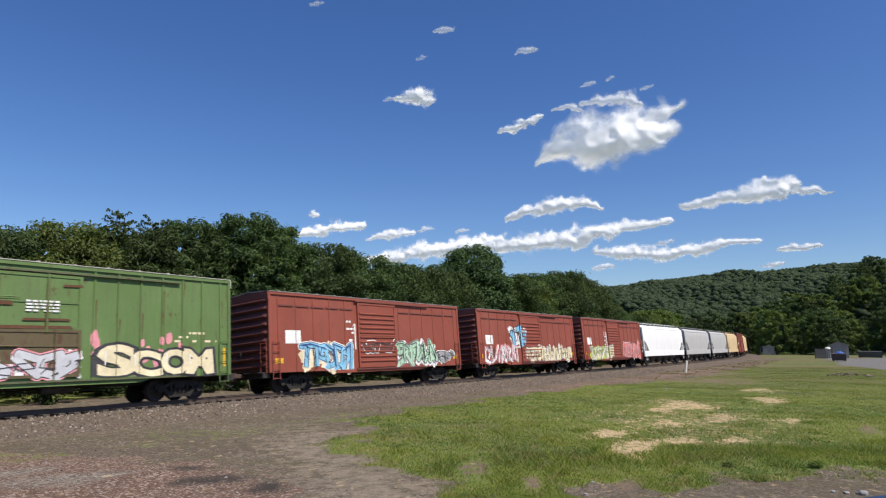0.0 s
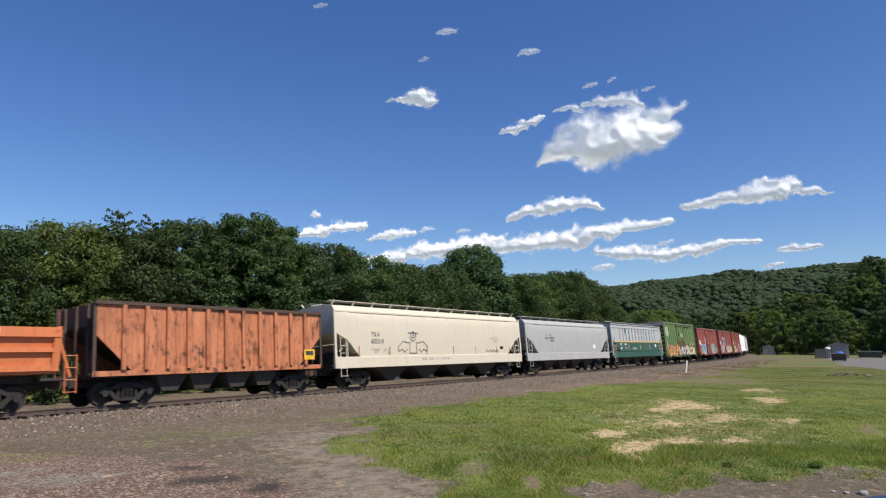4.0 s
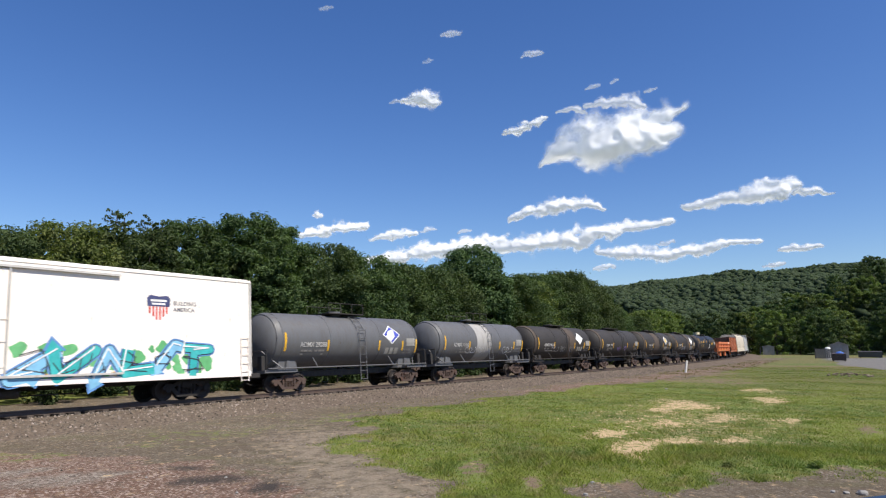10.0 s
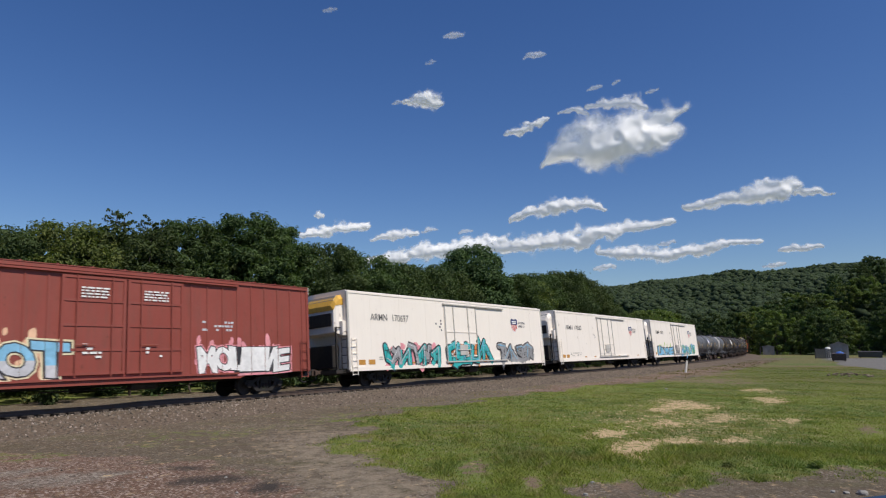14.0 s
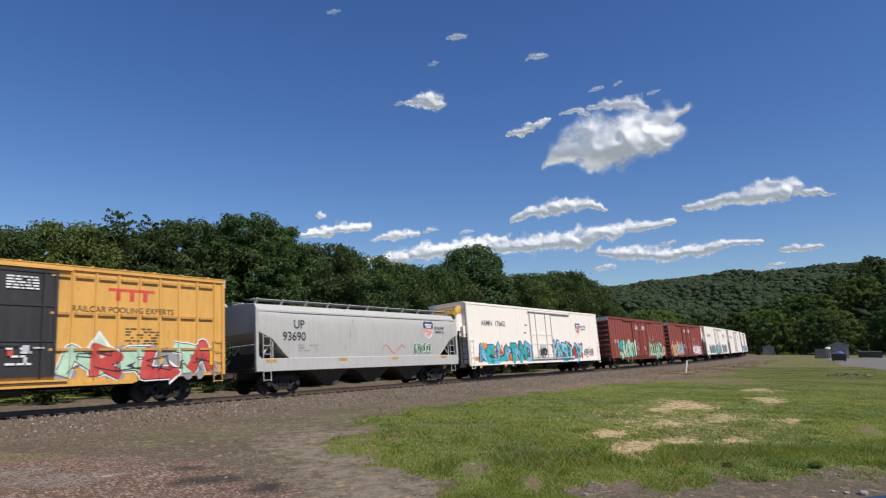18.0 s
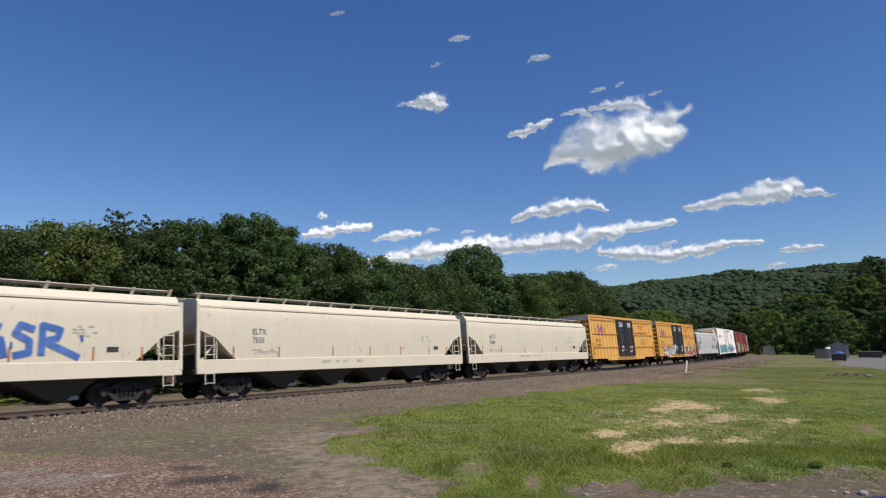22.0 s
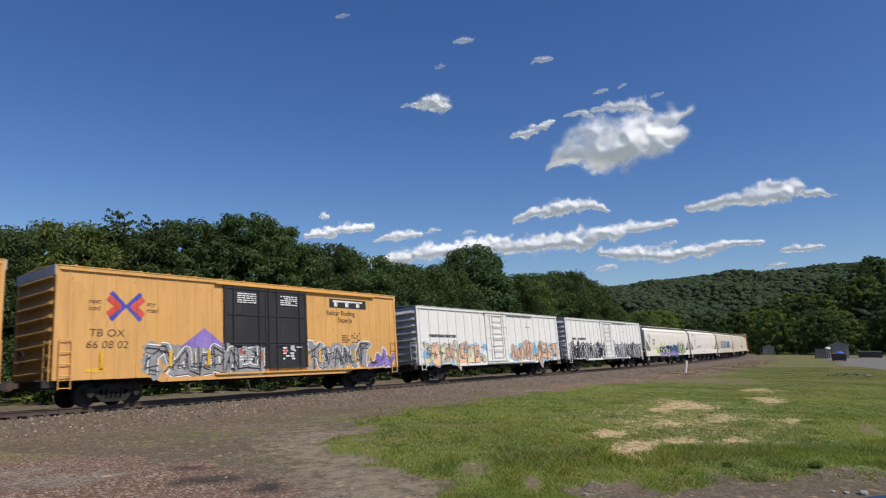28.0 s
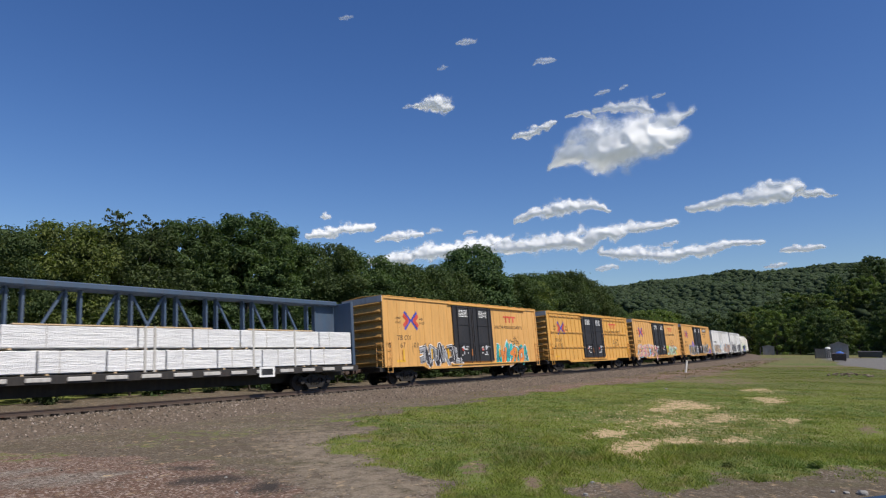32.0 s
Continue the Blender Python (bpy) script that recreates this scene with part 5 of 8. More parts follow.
def truck(car, x, steel):
    if steel.name not in GEAR:
        made = [me.copy() for me in gear_meshes()]
        for me, mt in zip(made, (WHEEL, WHEEL, steel, steel, steel, steel)):
            me.materials.append(mt)
        GEAR[steel.name] = made
    wheel, axle, fr, spring, bol, beam = GEAR[steel.name]
    tr = part("truck", bol, None, car, "cast steel four-wheel truck")
    tr.location = (x, 0, 0)
    part("brake_beam", beam, None, tr)
    for sy in (-1, 1):
        f = part("side_frame", fr, None, tr)
        f.location = (0, sy * 1.02, 0)
        s = part("spring", spring, None, tr)
        s.location = (0, sy * 1.02, 0)
        for sx in (-1, 1):
            w = part("wheel", wheel, None, tr)
            w.matrix_basis = pose(sx * 0.89, sy * 0.755, 0, 0, 0, 180 if sy > 0 else 0)
    for sx in (-1, 1):
        part("axle", axle, None, tr).location = (sx * 0.89, 0, 0)


COUP = Geo().soft_box(-1.0, 0.0, -0.10, 0.10, 0.78, 0.98).slab([(0, 0.72), (0.12, 0.70), (0.30, 0.74), (0.30, 1.02), (0.12, 1.06), (0, 1.04)], -0.14, 0.02).box(0.08, 0.2, 0.0, 0.17, 0.76, 1.0)
HOSE = Geo()
for p, q in (((0, -0.3, 0.75), (0.18, -0.33, 0.50)), ((0.18, -0.33, 0.50), (0.42, -0.3, 0.42)), ((0.42, -0.3, 0.42), (0.6, -0.25, 0.45))):
    HOSE.rod(p, q, 0.03, 6)
COUP_M, HOSE_M = COUP.mesh("coupler"), HOSE.mesh("air_hose")
COUP_M.materials.append(STEEL_RUSTY)
HOSE_M.materials.append(UNDER)


def running_gear(car, L, gap, base, steel=STEEL_DARK):
    """Trucks, centre sill, couplers and brake gear under a car whose body is L long."""
    for sx in (-1, 1):
        truck(car, sx * base / 2, steel)
        part("coupler", COUP_M, None, car).matrix_basis = pose(sx * (L / 2 + gap / 2 - 0.22), 0, 0, 0, 0, 0 if sx > 0 else 180)
        part("air_hose", HOSE_M, None, car).matrix_basis = pose(sx * (L / 2 + gap / 2 - 0.6), 0, 0, 0, 0, 0 if sx > 0 else 180)
    part("centre_sill", Geo().soft_box(-L / 2 - 0.2, L / 2 + 0.2, -0.2, 0.2, 0.70, 1.02), UNDER, car)


def brake_gear(car, x, z=0.75):
    part("air_reservoir", Geo().rod((x, -0.85, z), (x + 1.1, -0.85, z), 0.2, 12), UNDER, car, smooth=True)
    part("brake_cylinder", Geo().rod((x - 1.5, 0.7, z), (x - 0.8, 0.7, z), 0.17, 12), UNDER, car, smooth=True)
    part("brake_rod", Geo().rod((x - 3.2, -0.5, z - 0.1), (x + 3.2, -0.5, z - 0.1), 0.025), UNDER, car)


def ladder(car, x, y, z0, z1, material, w=0.42, along=True, name="ladder"):
    g = Geo()
    ex = (w / 2, 0) if along else (0, w / 2)
    for s in (-1, 1):
        g.rod((x + s * ex[0], y + s * ex[1], z0), (x + s * ex[0], y + s * ex[1], z1), 0.022, 5)
    k = max(2, int((z1 - z0) / 0.40))
    for i in range(k + 1):
        z = z0 + 0.05 + (z1 - z0 - 0.1) * i / k
        g.rod((x - ex[0], y - ex[1], z), (x + ex[0], y + ex[1], z), 0.018, 5)
    return part(name, g, material, car)


def brake_wheel(car, x, y, z, material):
    g = Geo()
    pts = [Vector((x, y + 0.26 * math.cos(t), z + 0.26 * math.sin(t))) for t in (k * math.pi / 6 for k in range(12))]
    for a, b in zip(pts, pts[1:] + pts[:1]):
        g.rod(a, b, 0.018, 5)
    for k in (0, 4, 8):
        g.rod((x, y, z), pts[k], 0.012, 4)
    part("brake_wheel", g, material, car)


# ---------------------------------------------------------------- box cars
class Box:
    """A box car: body, roof, ends and side posts; keeps what its decoration needs."""

    def __init__(self, name, label, L, z0, z1, body, roof, end, posts, base, gap, depth=0.05, rib_w=0.09, door=(-2.5, 2.5), sill_drop=0.18, steel=STEEL_DARK, end_ribs=8, group="freight train", end_top=None):
        self.L, self.z0, self.z1, self.body = L, z0, z1, body
        car = self.car = thing(name, label, "box car", group)
        W = self.W = 1.55
        for sy in (-1, 1):
            out = [(-L / 2, z0), (-L / 2 + 3.6, z0), (-L / 2 + 4.1, z0 - sill_drop), (L / 2 - 4.1, z0 - sill_drop), (L / 2 - 3.6, z0), (L / 2, z0), (L / 2, z1), (-L / 2, z1)]
            part("side_wall", Geo().slab(out, min(sy * (W - 0.08), sy * W), max(sy * (W - 0.08), sy * W)), body, car)
            part("top_rail", Geo().box(-L / 2, L / 2, min(sy * W, sy * (W + 0.07)), max(sy * W, sy * (W + 0.07)), z1 - 0.14, z1 + 0.01), body, car)
            part("side_sill", Geo().box(-L / 2 + 4.3, L / 2 - 4.3, min(sy * W, sy * (W + 0.06)), max(sy * W, sy * (W + 0.06)), z0 - sill_drop, z0 - sill_drop + 0.16), body, car)
            for sx in (-1, 1):
                ladder(car, sx * (L / 2 - 0.32), sy * (W + 0.09), z0 - 0.32, z0 + 1.5, body, 0.42)
                part("corner_post", Geo().soft_box(sx * L / 2 - 0.08, sx * L / 2 + 0.08, min(sy * (W - 0.05), sy * (W + 0.05)), max(sy * (W - 0.05), sy * (W + 0.05)), z0, z1, 0.02), body, car)
        part("floor", Geo().box(-L / 2, L / 2, -W + 0.08, W - 0.08, z0 - 0.02, z0 + 0.12), UNDER, car)
        g = Geo().prism([(-W - 0.09, z1), (-W - 0.09, z1 + 0.03), (0, z1 + 0.16), (W + 0.09, z1 + 0.03), (W + 0.09, z1), (0, z1 + 0.1)], -L / 2 - 0.05, L / 2 + 0.05)
        for i in range(int(L / 1.25)):
            x = -L / 2 + 0.6 + i * 1.25
            g.prism([(-W - 0.07, z1 + 0.03), (0, z1 + 0.16), (W + 0.07, z1 + 0.03), (W + 0.07, z1 + 0.07), (0, z1 + 0.20), (-W - 0.07, z1 + 0.07)], x - 0.04, x + 0.04)
        part("roof", g, roof, car)
        rib = Geo().loft([[(0, y, -0.02), (d, y, 0.06), (d, y, 0.10), (0, y, 0.33)] for y, d in ((-W + 0.06, 0.02), (-W + 0.2, 0.14), (W - 0.2, 0.14), (W - 0.06, 0.02))])
        rib = rib.mesh("end_rib")
        rib.materials.append(end)
        for sx in (-1, 1):
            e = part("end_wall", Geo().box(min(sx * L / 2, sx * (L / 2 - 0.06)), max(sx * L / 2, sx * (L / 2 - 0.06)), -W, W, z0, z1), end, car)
            if end_top:
                part("end_cap", Geo().box(min(sx * (L / 2 + 0.12), sx * L / 2), max(sx * (L / 2 + 0.12), sx * L / 2), -W - 0.03, W + 0.03, z1 - 0.34, z1 + 0.02), end_top, e, "pale end cap below the roof")
            for i in range(end_ribs):
                r = part("end_rib", rib, None, e)
                r.matrix_basis = pose(sx * L / 2, 0, z0 + 0.25 + i * (z1 - z0 - 0.75) / (end_ribs - 1), 0, 0, 0 if sx > 0 else 180)
            part("end_sill", Geo().box(min(sx * (L / 2 - 0.1), sx * (L / 2 + 0.32)), max(sx * (L / 2 - 0.1), sx * (L / 2 + 0.32)), -1.4, 1.4, z0 - 0.22, z0 + 0.02), UNDER, car)
            part("end_platform", Geo().box(min(sx * (L / 2 + 0.1), sx * (L / 2 + 0.55)), max(sx * (L / 2 + 0.1), sx * (L / 2 + 0.55)), -1.35, 1.35, z0 + 0.02, z0 + 0.06), UNDER, car)
            ladder(car, sx * (L / 2 + 0.14), -1.25, z0, z0 + 1.45, body, 0.42, False, "end_ladder")
        brake_wheel(car, -L / 2 - 0.25, 0.55, z0 + 0.95, UNDER)
        post = Geo().soft_box(-rib_w / 2, rib_w / 2, -depth, 0.01, z0 + 0.02, z1 - 0.14, 0.012).mesh("side_post")
        post.materials.append(body)
        posts = [p for p in posts if not (door[0] - 0.1 < p < door[1] + 0.1)]
        for p in posts:
            for sy in (-1, 1):
                part("side_post", post, None, car).matrix_basis = pose(p, sy * W, 0, 0, 0, 0 if sy < 0 else 180)
        cuts = [p + s * (rib_w / 2) for p in posts for s in (-1, 1)]
        self.door = door
        d0, d1 = door
        near = [(p - rib_w / 2, p + rib_w / 2) for p in posts]

        def out(x, z):
            if d0 < x < d1:
                return W + 0.075
            return W + (depth if any(a < x < b for a, b in near) else 0.0)

        self.side = Side(out, cuts + [d0, d1])
        running_gear(car, L, gap, base, steel)
        brake_gear(car, 0.6, z0 - sill_drop - 0.05)

    def mark(self, name, polys, material, lift=0.006):
        return decal(name, polys, self.side, material, self.car, lift)

    def text(self, body, size, x, z, material, bold=0.0, shear=0.0, stretch=1.0, name="lettering"):
        return self.mark(name, letters(body, size, x, z, bold, shear, stretch), material)

    def plain_door(self, x0, x1, z0, z1, material, panels=4, rods=(), kind="door", label=""):
        """A door with raised panels between rails, and lock rods."""
        W = self.W
        d = part(kind, Geo().soft_box(x0, x1, -W - 0.07, -W + 0.02, z0, z1, 0.015), material, self.car, label)
        h = (z1 - z0) / panels
        for i in range(panels + 1):
            z = min(max(z0 + i * h, z0 + 0.05), z1 - 0.05)
            part("door_rail", Geo().box(x0 + 0.03, x1 - 0.03, -W - 0.10, -W - 0.065, z - 0.05, z + 0.05), material, d)
        for x in (x0 + 0.06, x1 - 0.06):
            part("door_stile", Geo().box(x - 0.06, x + 0.06, -W - 0.105, -W - 0.065, z0, z1), material, d)
        for x in rods:
            part("lock_rod", Geo().rod((x, -W - 0.12, z0 - 0.1), (x, -W - 0.12, z1 + 0.03), 0.028, 6), material, d)
        if rods:
            part("door_handle", Geo().rod((rods[0], -W - 0.15, z0 + 1.1), (rods[0] + 0.7, -W - 0.15, z0 + 1.1), 0.022, 5), material, d)
        return d

    def tracks(self, x0, x1, z0, z1, material):
        for z in (z0 - 0.09, z1 + 0.03):
            part("door_track", Geo().box(x0, x1, -self.W - 0.14, -self.W, z, z + 0.07), material, self.car)


TRAIN = []


def hitch(ob, start, base):
    TRAIN.append((ob, start, base))


MUSTARD = paint("mustard_yellow_paint", (0.70, 0.375, 0.085), 0.25, 0.02, fade=0.25)
MUSTARD_OLD = paint("faded_yellow_paint", (0.69, 0.375, 0.115), 0.25, 0.03, fade=0.35)
# end tones: side colours darkened for shade on the ends, plus heavier grime
MUSTARD_SHADE = paint("shaded_yellow_paint", (0.55, 0.30, 0.075), 0.5, 0.12)
DOOR_BLACK = paint("black_door_paint", (0.020, 0.020, 0.023), 0.3, 0.02)
GALV = paint("galvanised_roof", (0.46, 0.46, 0.45), 0.35, 0.05)
OXIDE = paint("oxide_red_paint", (0.275, 0.062, 0.036), 0.4, 0.04, fade=0.3)
OXIDE2 = paint("brown_red_paint", (0.265, 0.055, 0.038), 0.3, 0.06, fade=0.3)
OXIDE_SHADE = paint("shaded_red_paint", (0.17, 0.048, 0.036), 0.5, 0.1)
FOREST = paint("leaf_green_paint", (0.108, 0.185, 0.050), 0.4, 0.35, fade=0.4)
GREEN_SHADE = paint("shaded_green_paint", (0.10, 0.12, 0.05), 0.6, 0.4)
RUSTED = paint("rusted_green_door", (0.11, 0.085, 0.035), 0.5, 0.75)
WHITE_CAR = paint("white_car_paint", (0.78, 0.77, 0.74), 0.14, 0.02, soil=(0.3, 0.28, 0.25))
WHITE_SHADE = paint("shaded_white_paint", (0.55, 0.55, 0.54), 0.5, 0.1)
REEFER = paint("cream_white_paint", (0.89, 0.825, 0.75), 0.06, 0.01, fade=0.1, soil=(0.35, 0.30, 0.25))
REEF_GREY = paint("grey_white_fitting", (0.52, 0.50, 0.47), 0.35, 0.05)
SIGN_RED, SIGN_BLUE, BROWN_MARK = spray("logo_red", (0.62, 0.07, 0.04)), spray("logo_blue", (0.05, 0.07, 0.42)), spray("brown_stencil", (0.10, 0.055, 0.02))
SP = {k: spray("spray_" + k, c) for k, c in dict(cream=(0.78, 0.68, 0.45), pink=(0.75, 0.30, 0.34), blue=(0.10, 0.26, 0.55), sky=(0.22, 0.50, 0.72), teal=(0.03, 0.42, 0.42), green=(0.12, 0.42, 0.16), mint=(0.45, 0.66, 0.48), grey=(0.30, 0.30, 0.31), dark=(0.025, 0.022, 0.03), white=(0.82, 0.82, 0.82), red=(0.55, 0.06, 0.05), orange=(0.78, 0.24, 0.05), yellow=(0.78, 0.52, 0.06), lime=(0.42, 0.62, 0.06), violet=(0.26, 0.17, 0.50), peach=(0.80, 0.50, 0.32), salmon=(0.72, 0.22, 0.20), silver=(0.55, 0.56, 0.60), navy=(0.04, 0.07, 0.24)).items()}


def yellow_car(start, number, seed, panelled, logo):
    """A sixty-foot yellow box car with black double doors."""
    L, z0, z1 = 18.9, 0.95, 5.10
    posts = [x for k in range(9) for x in (-9.0 + k * 0.86, 9.0 - k * 0.86)]
    c = Box("yellow_box_car", "mustard yellow high box car with black doors and graffiti" if logo != "clean" else "mustard yellow panelled high box car with black doors", L, z0, z1, MUSTARD if panelled else MUSTARD_OLD, MUSTARD, MUSTARD_SHADE, posts, 14.1, 2.0, 0.045 if panelled else 0.022, 0.07, (-2.5, 2.5), 0.20, end_top=GALV)
    rng = random.Random(seed)
    for x0, x1 in ((-2.45, -0.03), (0.03, 2.45)):
        c.plain_door(x0, x1, 1.12, 4.86, DOOR_BLACK, 3, (x0 + 0.5, x1 - 0.5), label="black double plug door")
    c.tracks(-2.9, 7.6 if not panelled else 2.9, 1.02, 4.88, MUSTARD)
    if panelled:
        for z in (4.72, 3.35, 2.05):
            for k in range(8):
                for s in (-1, 1):
                    x = s * (8.57 - k * 0.86)
                    # darker tone on the bars stands in for the shadow below them
                    part("panel_bar", Geo().box(x - 0.34, x + 0.34, -1.63, -1.55, z - 0.045, z + 0.045), MUSTARD_SHADE, c.car)
    for x0, sgn in ((-7.5, 1), (-6.28, -1)):
        arrow = [(x0, 4.24), (x0 + sgn * 0.53, 3.72), (x0, 3.18)]
        c.mark("logo_chevron", stroke(arrow, 0.19), SIGN_BLUE, 0.006)
        c.mark("logo_chevron", stroke([(x0 - sgn * 0.10, 4.05), (x0 + sgn * 0.31, 3.71), (x0 - sgn * 0.10, 3.37)], 0.24), SIGN_RED, 0.016)
    for k, (a, b) in enumerate((("next", "load"), ("any", "road"))):
        x = -8.35 if k == 0 else -6.05
        c.text(a, 0.26, x, 3.78, BROWN_MARK, 0.008, 0.25)
        c.text(b, 0.26, x, 3.52, BROWN_MARK, 0.008, 0.25)
    c.text("TB OX", 0.40, -8.3, 2.54, BROWN_MARK, 0.0, 0.1, 1.15)
    if number[1] == " ":
        for k, s in enumerate(number.split()):
            c.text(s, 0.44, (-9.15, -8.05, -6.75, -5.3)[k], 2.08, BROWN_MARK, 0.0, 0.1, 1.15)
    else:
        c.text(number, 0.40, -8.4, 2.10, BROWN_MARK, 0.0, 0.1, 1.15)
    for x in (-8.9, 8.8) if panelled else (-7.8, -5.0, -3.2, 3.3, 5.9):
        c.mark("yellow_marker", [rect(x - 0.07, x + 0.07, 1.35, 2.0)], YELLOW_MARK, 0.062)
    for x in (-1.5, 1.35):
        c.mark("latch_plate", [rect(x, x + 0.22, 1.95, 2.2), rect(x + 0.05, x + 0.17, 1.6, 1.8), rect(x + 0.35, x + 0.7, 2.08, 2.14)], SP["silver"], 0.040)
    c.mark("rust_patch", [rect(-0.55, -0.35, 1.5, 1.95)], RUST_BAR, 0.040)
    if logo == "board":
        c.mark("logo_board", [rect(4.15, 7.0, 4.2, 4.68)], DOOR_BLACK)
        c.mark("logo_bar", [rect(4.4, 6.7, 4.52, 4.60)] + [rect(4.5 + k * 0.85, 4.72 + k * 0.85, 4.27, 4.5) for k in range(3)], WHITE_MARK, 0.012)
        for k, s in enumerate(("Railcar Pooling", "Experts")):
            c.text(s, 0.36, 3.9 + k * 0.8, 3.80 - k * 0.36, BROWN_MARK, 0.014)
    else:
        c.mark("logo_bar", [rect(4.3, 6.2, 4.28, 4.40), rect(4.6, 4.78, 3.92, 4.28), rect(5.15, 5.33, 3.92, 4.28), rect(5.70, 5.88, 3.92, 4.28)], SIGN_RED)
        c.text("RAILCAR POOLING EXPERTS", 0.32, 2.95, 3.45, BROWN_MARK, 0.008)
    for x in (-1.75, 0.75):
        c.mark("small_print", bars(rng, x, x + 1.05, 4.12, 4.62, 5, 0.95), WHITE_MARK, 0.036)
        c.mark("small_print", bars(rng, x + 0.1, x + 0.9, 1.5, 2.15, 5, 0.45), WHITE_MARK, 0.036)
        c.mark("red_tag", [rect(x + 0.15, x + 0.33, 1.85, 2.02)], SIGN_RED, 0.038)
    c.mark("yellow_tag", [rect(-8.4, -7.6, 1.22, 1.36)], YELLOW_MARK)
    c.mark("small_print", bars(rng, 5.0, 6.4, 2.1, 2.9, 7, 0.5), BROWN_MARK)
    hitch(c.car, start, 14.1)
    return c


def red_fifty(start, seed, L=15.9):
    """A fifty-foot oxide red box car with one sliding door."""
    z0, z1 = 0.92, 4.80
    posts = [x for k in range(6) for x in (-L / 2 + 0.5 + k * 1.15, L / 2 - 0.5 - k * 1.15)]
    c = Box("red_box_car", "oxide red box car with a ribbed sliding door and graffiti", L, z0, z1, OXIDE, paint("grey_worn_roof", (0.30, 0.28, 0.26), 0.5, 0.3), OXIDE_SHADE, posts, 11.9, 2.3, 0.03, 0.07, (-1.95, 1.4), 0.15, end_ribs=9, end_top=OXIDE_SHADE)
    d = c.plain_door(-1.9, 1.35, 1.0, 4.55, OXIDE, 2, (), label="ribbed sliding steel door")
    for i in range(11):
        part("door_corrugation", Geo().rod((-1.75, -c.W - 0.085, 1.35 + i * 0.26), (1.2, -c.W - 0.085, 1.35 + i * 0.26), 0.05, 6), OXIDE, d)
    c.tracks(-2.1, 4.6, 0.98, 4.56, OXIDE_SHADE)
    for x0, x1 in ((-7.5, -2.2), (1.6, 7.6)):
        for k in range(5):
            a = x0 + (x1 - x0) * k / 5
            part("panel_bar", Geo().box(a + 0.08, a + (x1 - x0) / 5 - 0.08, -1.60, -1.55, 4.12, 4.19), OXIDE_SHADE, c.car)
    rng = random.Random(seed)
    c.mark("stencil_patch", [rect(-7.0, -6.0, 2.3, 2.95)], WHITE_MARK)
    c.mark("small_print", bars(rng, -2.75, -2.15, 2.0, 3.6, 8, 0.6), WHITE_MARK)
    c.mark("white_strip", [rect(-2.12, -2.02, 2.0, 3.4)], WHITE_MARK)
    for x in (-7.4, 7.4):
        c.mark("yellow_tag", [rect(x - 0.25, x + 0.25, 1.35, 1.6)], YELLOW_MARK)
    hitch(c.car, start, 11.9)
    return c


def red_sixty(start, seed, number):
    L, z0, z1 = 18.9, 0.95, 5.10
    posts = [x for k in range(10) for x in (-9.1 + k * 0.78, 9.1 - k * 0.78)]
    c = Box("red_high_box_car", "brown-red high box car with double doors and graffiti", L, z0, z1, OXIDE2, OXIDE2, OXIDE_SHADE, posts, 14.1, 2.0, 0.03, 0.07, (-2.5, 2.5), 0.2, end_top=paint("white_end_cap", (0.6, 0.58, 0.55), 0.5, 0.2))
    for x0, x1 in ((-2.45, -0.03), (0.03, 2.45)):
        c.plain_door(x0, x1, 1.12, 4.78, OXIDE2, 4, (x0 + 0.55, x1 - 0.55), label="brown-red double plug door")
    c.tracks(-5.2, 5.2, 1.02, 4.82, OXIDE2)
    rng = random.Random(seed)
    for x in (-1.75, 0.7):
        c.mark("small_print", bars(rng, x, x + 1.05, 3.95, 4.4, 4, 0.95), WHITE_MARK, 0.036)
        c.mark("small_print", bars(rng, x + 0.1, x + 0.8, 1.7, 2.3, 4, 0.5), WHITE_MARK, 0.036)
    c.mark("small_print", bars(rng, 3.4, 5.0, 2.8, 3.3, 3, 0.6), SP["silver"])
    c.text(number, 0.42, -8.3, 2.5, WHITE_MARK, 0.02)
    hitch(c.car, start, 14.1)
    return c


def white_sixty(start, seed, number):
    L, z0, z1 = 19.5, 1.0, 4.66
    posts = [x for k in range(8) for x in (-9.5 + k * 1.0, 9.5 - k * 1.0)]
    c = Box("white_box_car", "white ribbed box car covered in graffiti along the bottom", L, z0, z1, WHITE_CAR, GALV, WHITE_SHADE, posts, 14.6, 1.6, 0.05, 0.10, (-1.95, 1.2), 0.15)
    c.plain_door(-1.9, 1.15, 1.1, 4.45, WHITE_CAR, 4, (-1.3, 0.6), label="white plug door with lock rods")
    ladder(c.car, -0.35, -c.W - 0.13, 1.3, 4.4, REEF_GREY, 1.3, True, "door_frame")
    c.tracks(-2.0, 5.2, 1.0, 4.48, REEF_GREY)
    rng = random.Random(seed)
    c.mark("lettering_bar", bars(rng, -8.6, -5.6, 2.65, 3.0, 1, 0.9), BLACK_MARK)
    c.mark("small_print", bars(rng, 4.2, 4.9, 3.6, 3.7, 1, 1.0), BLACK_MARK)
    hitch(c.car, start, 14.6)
    return c


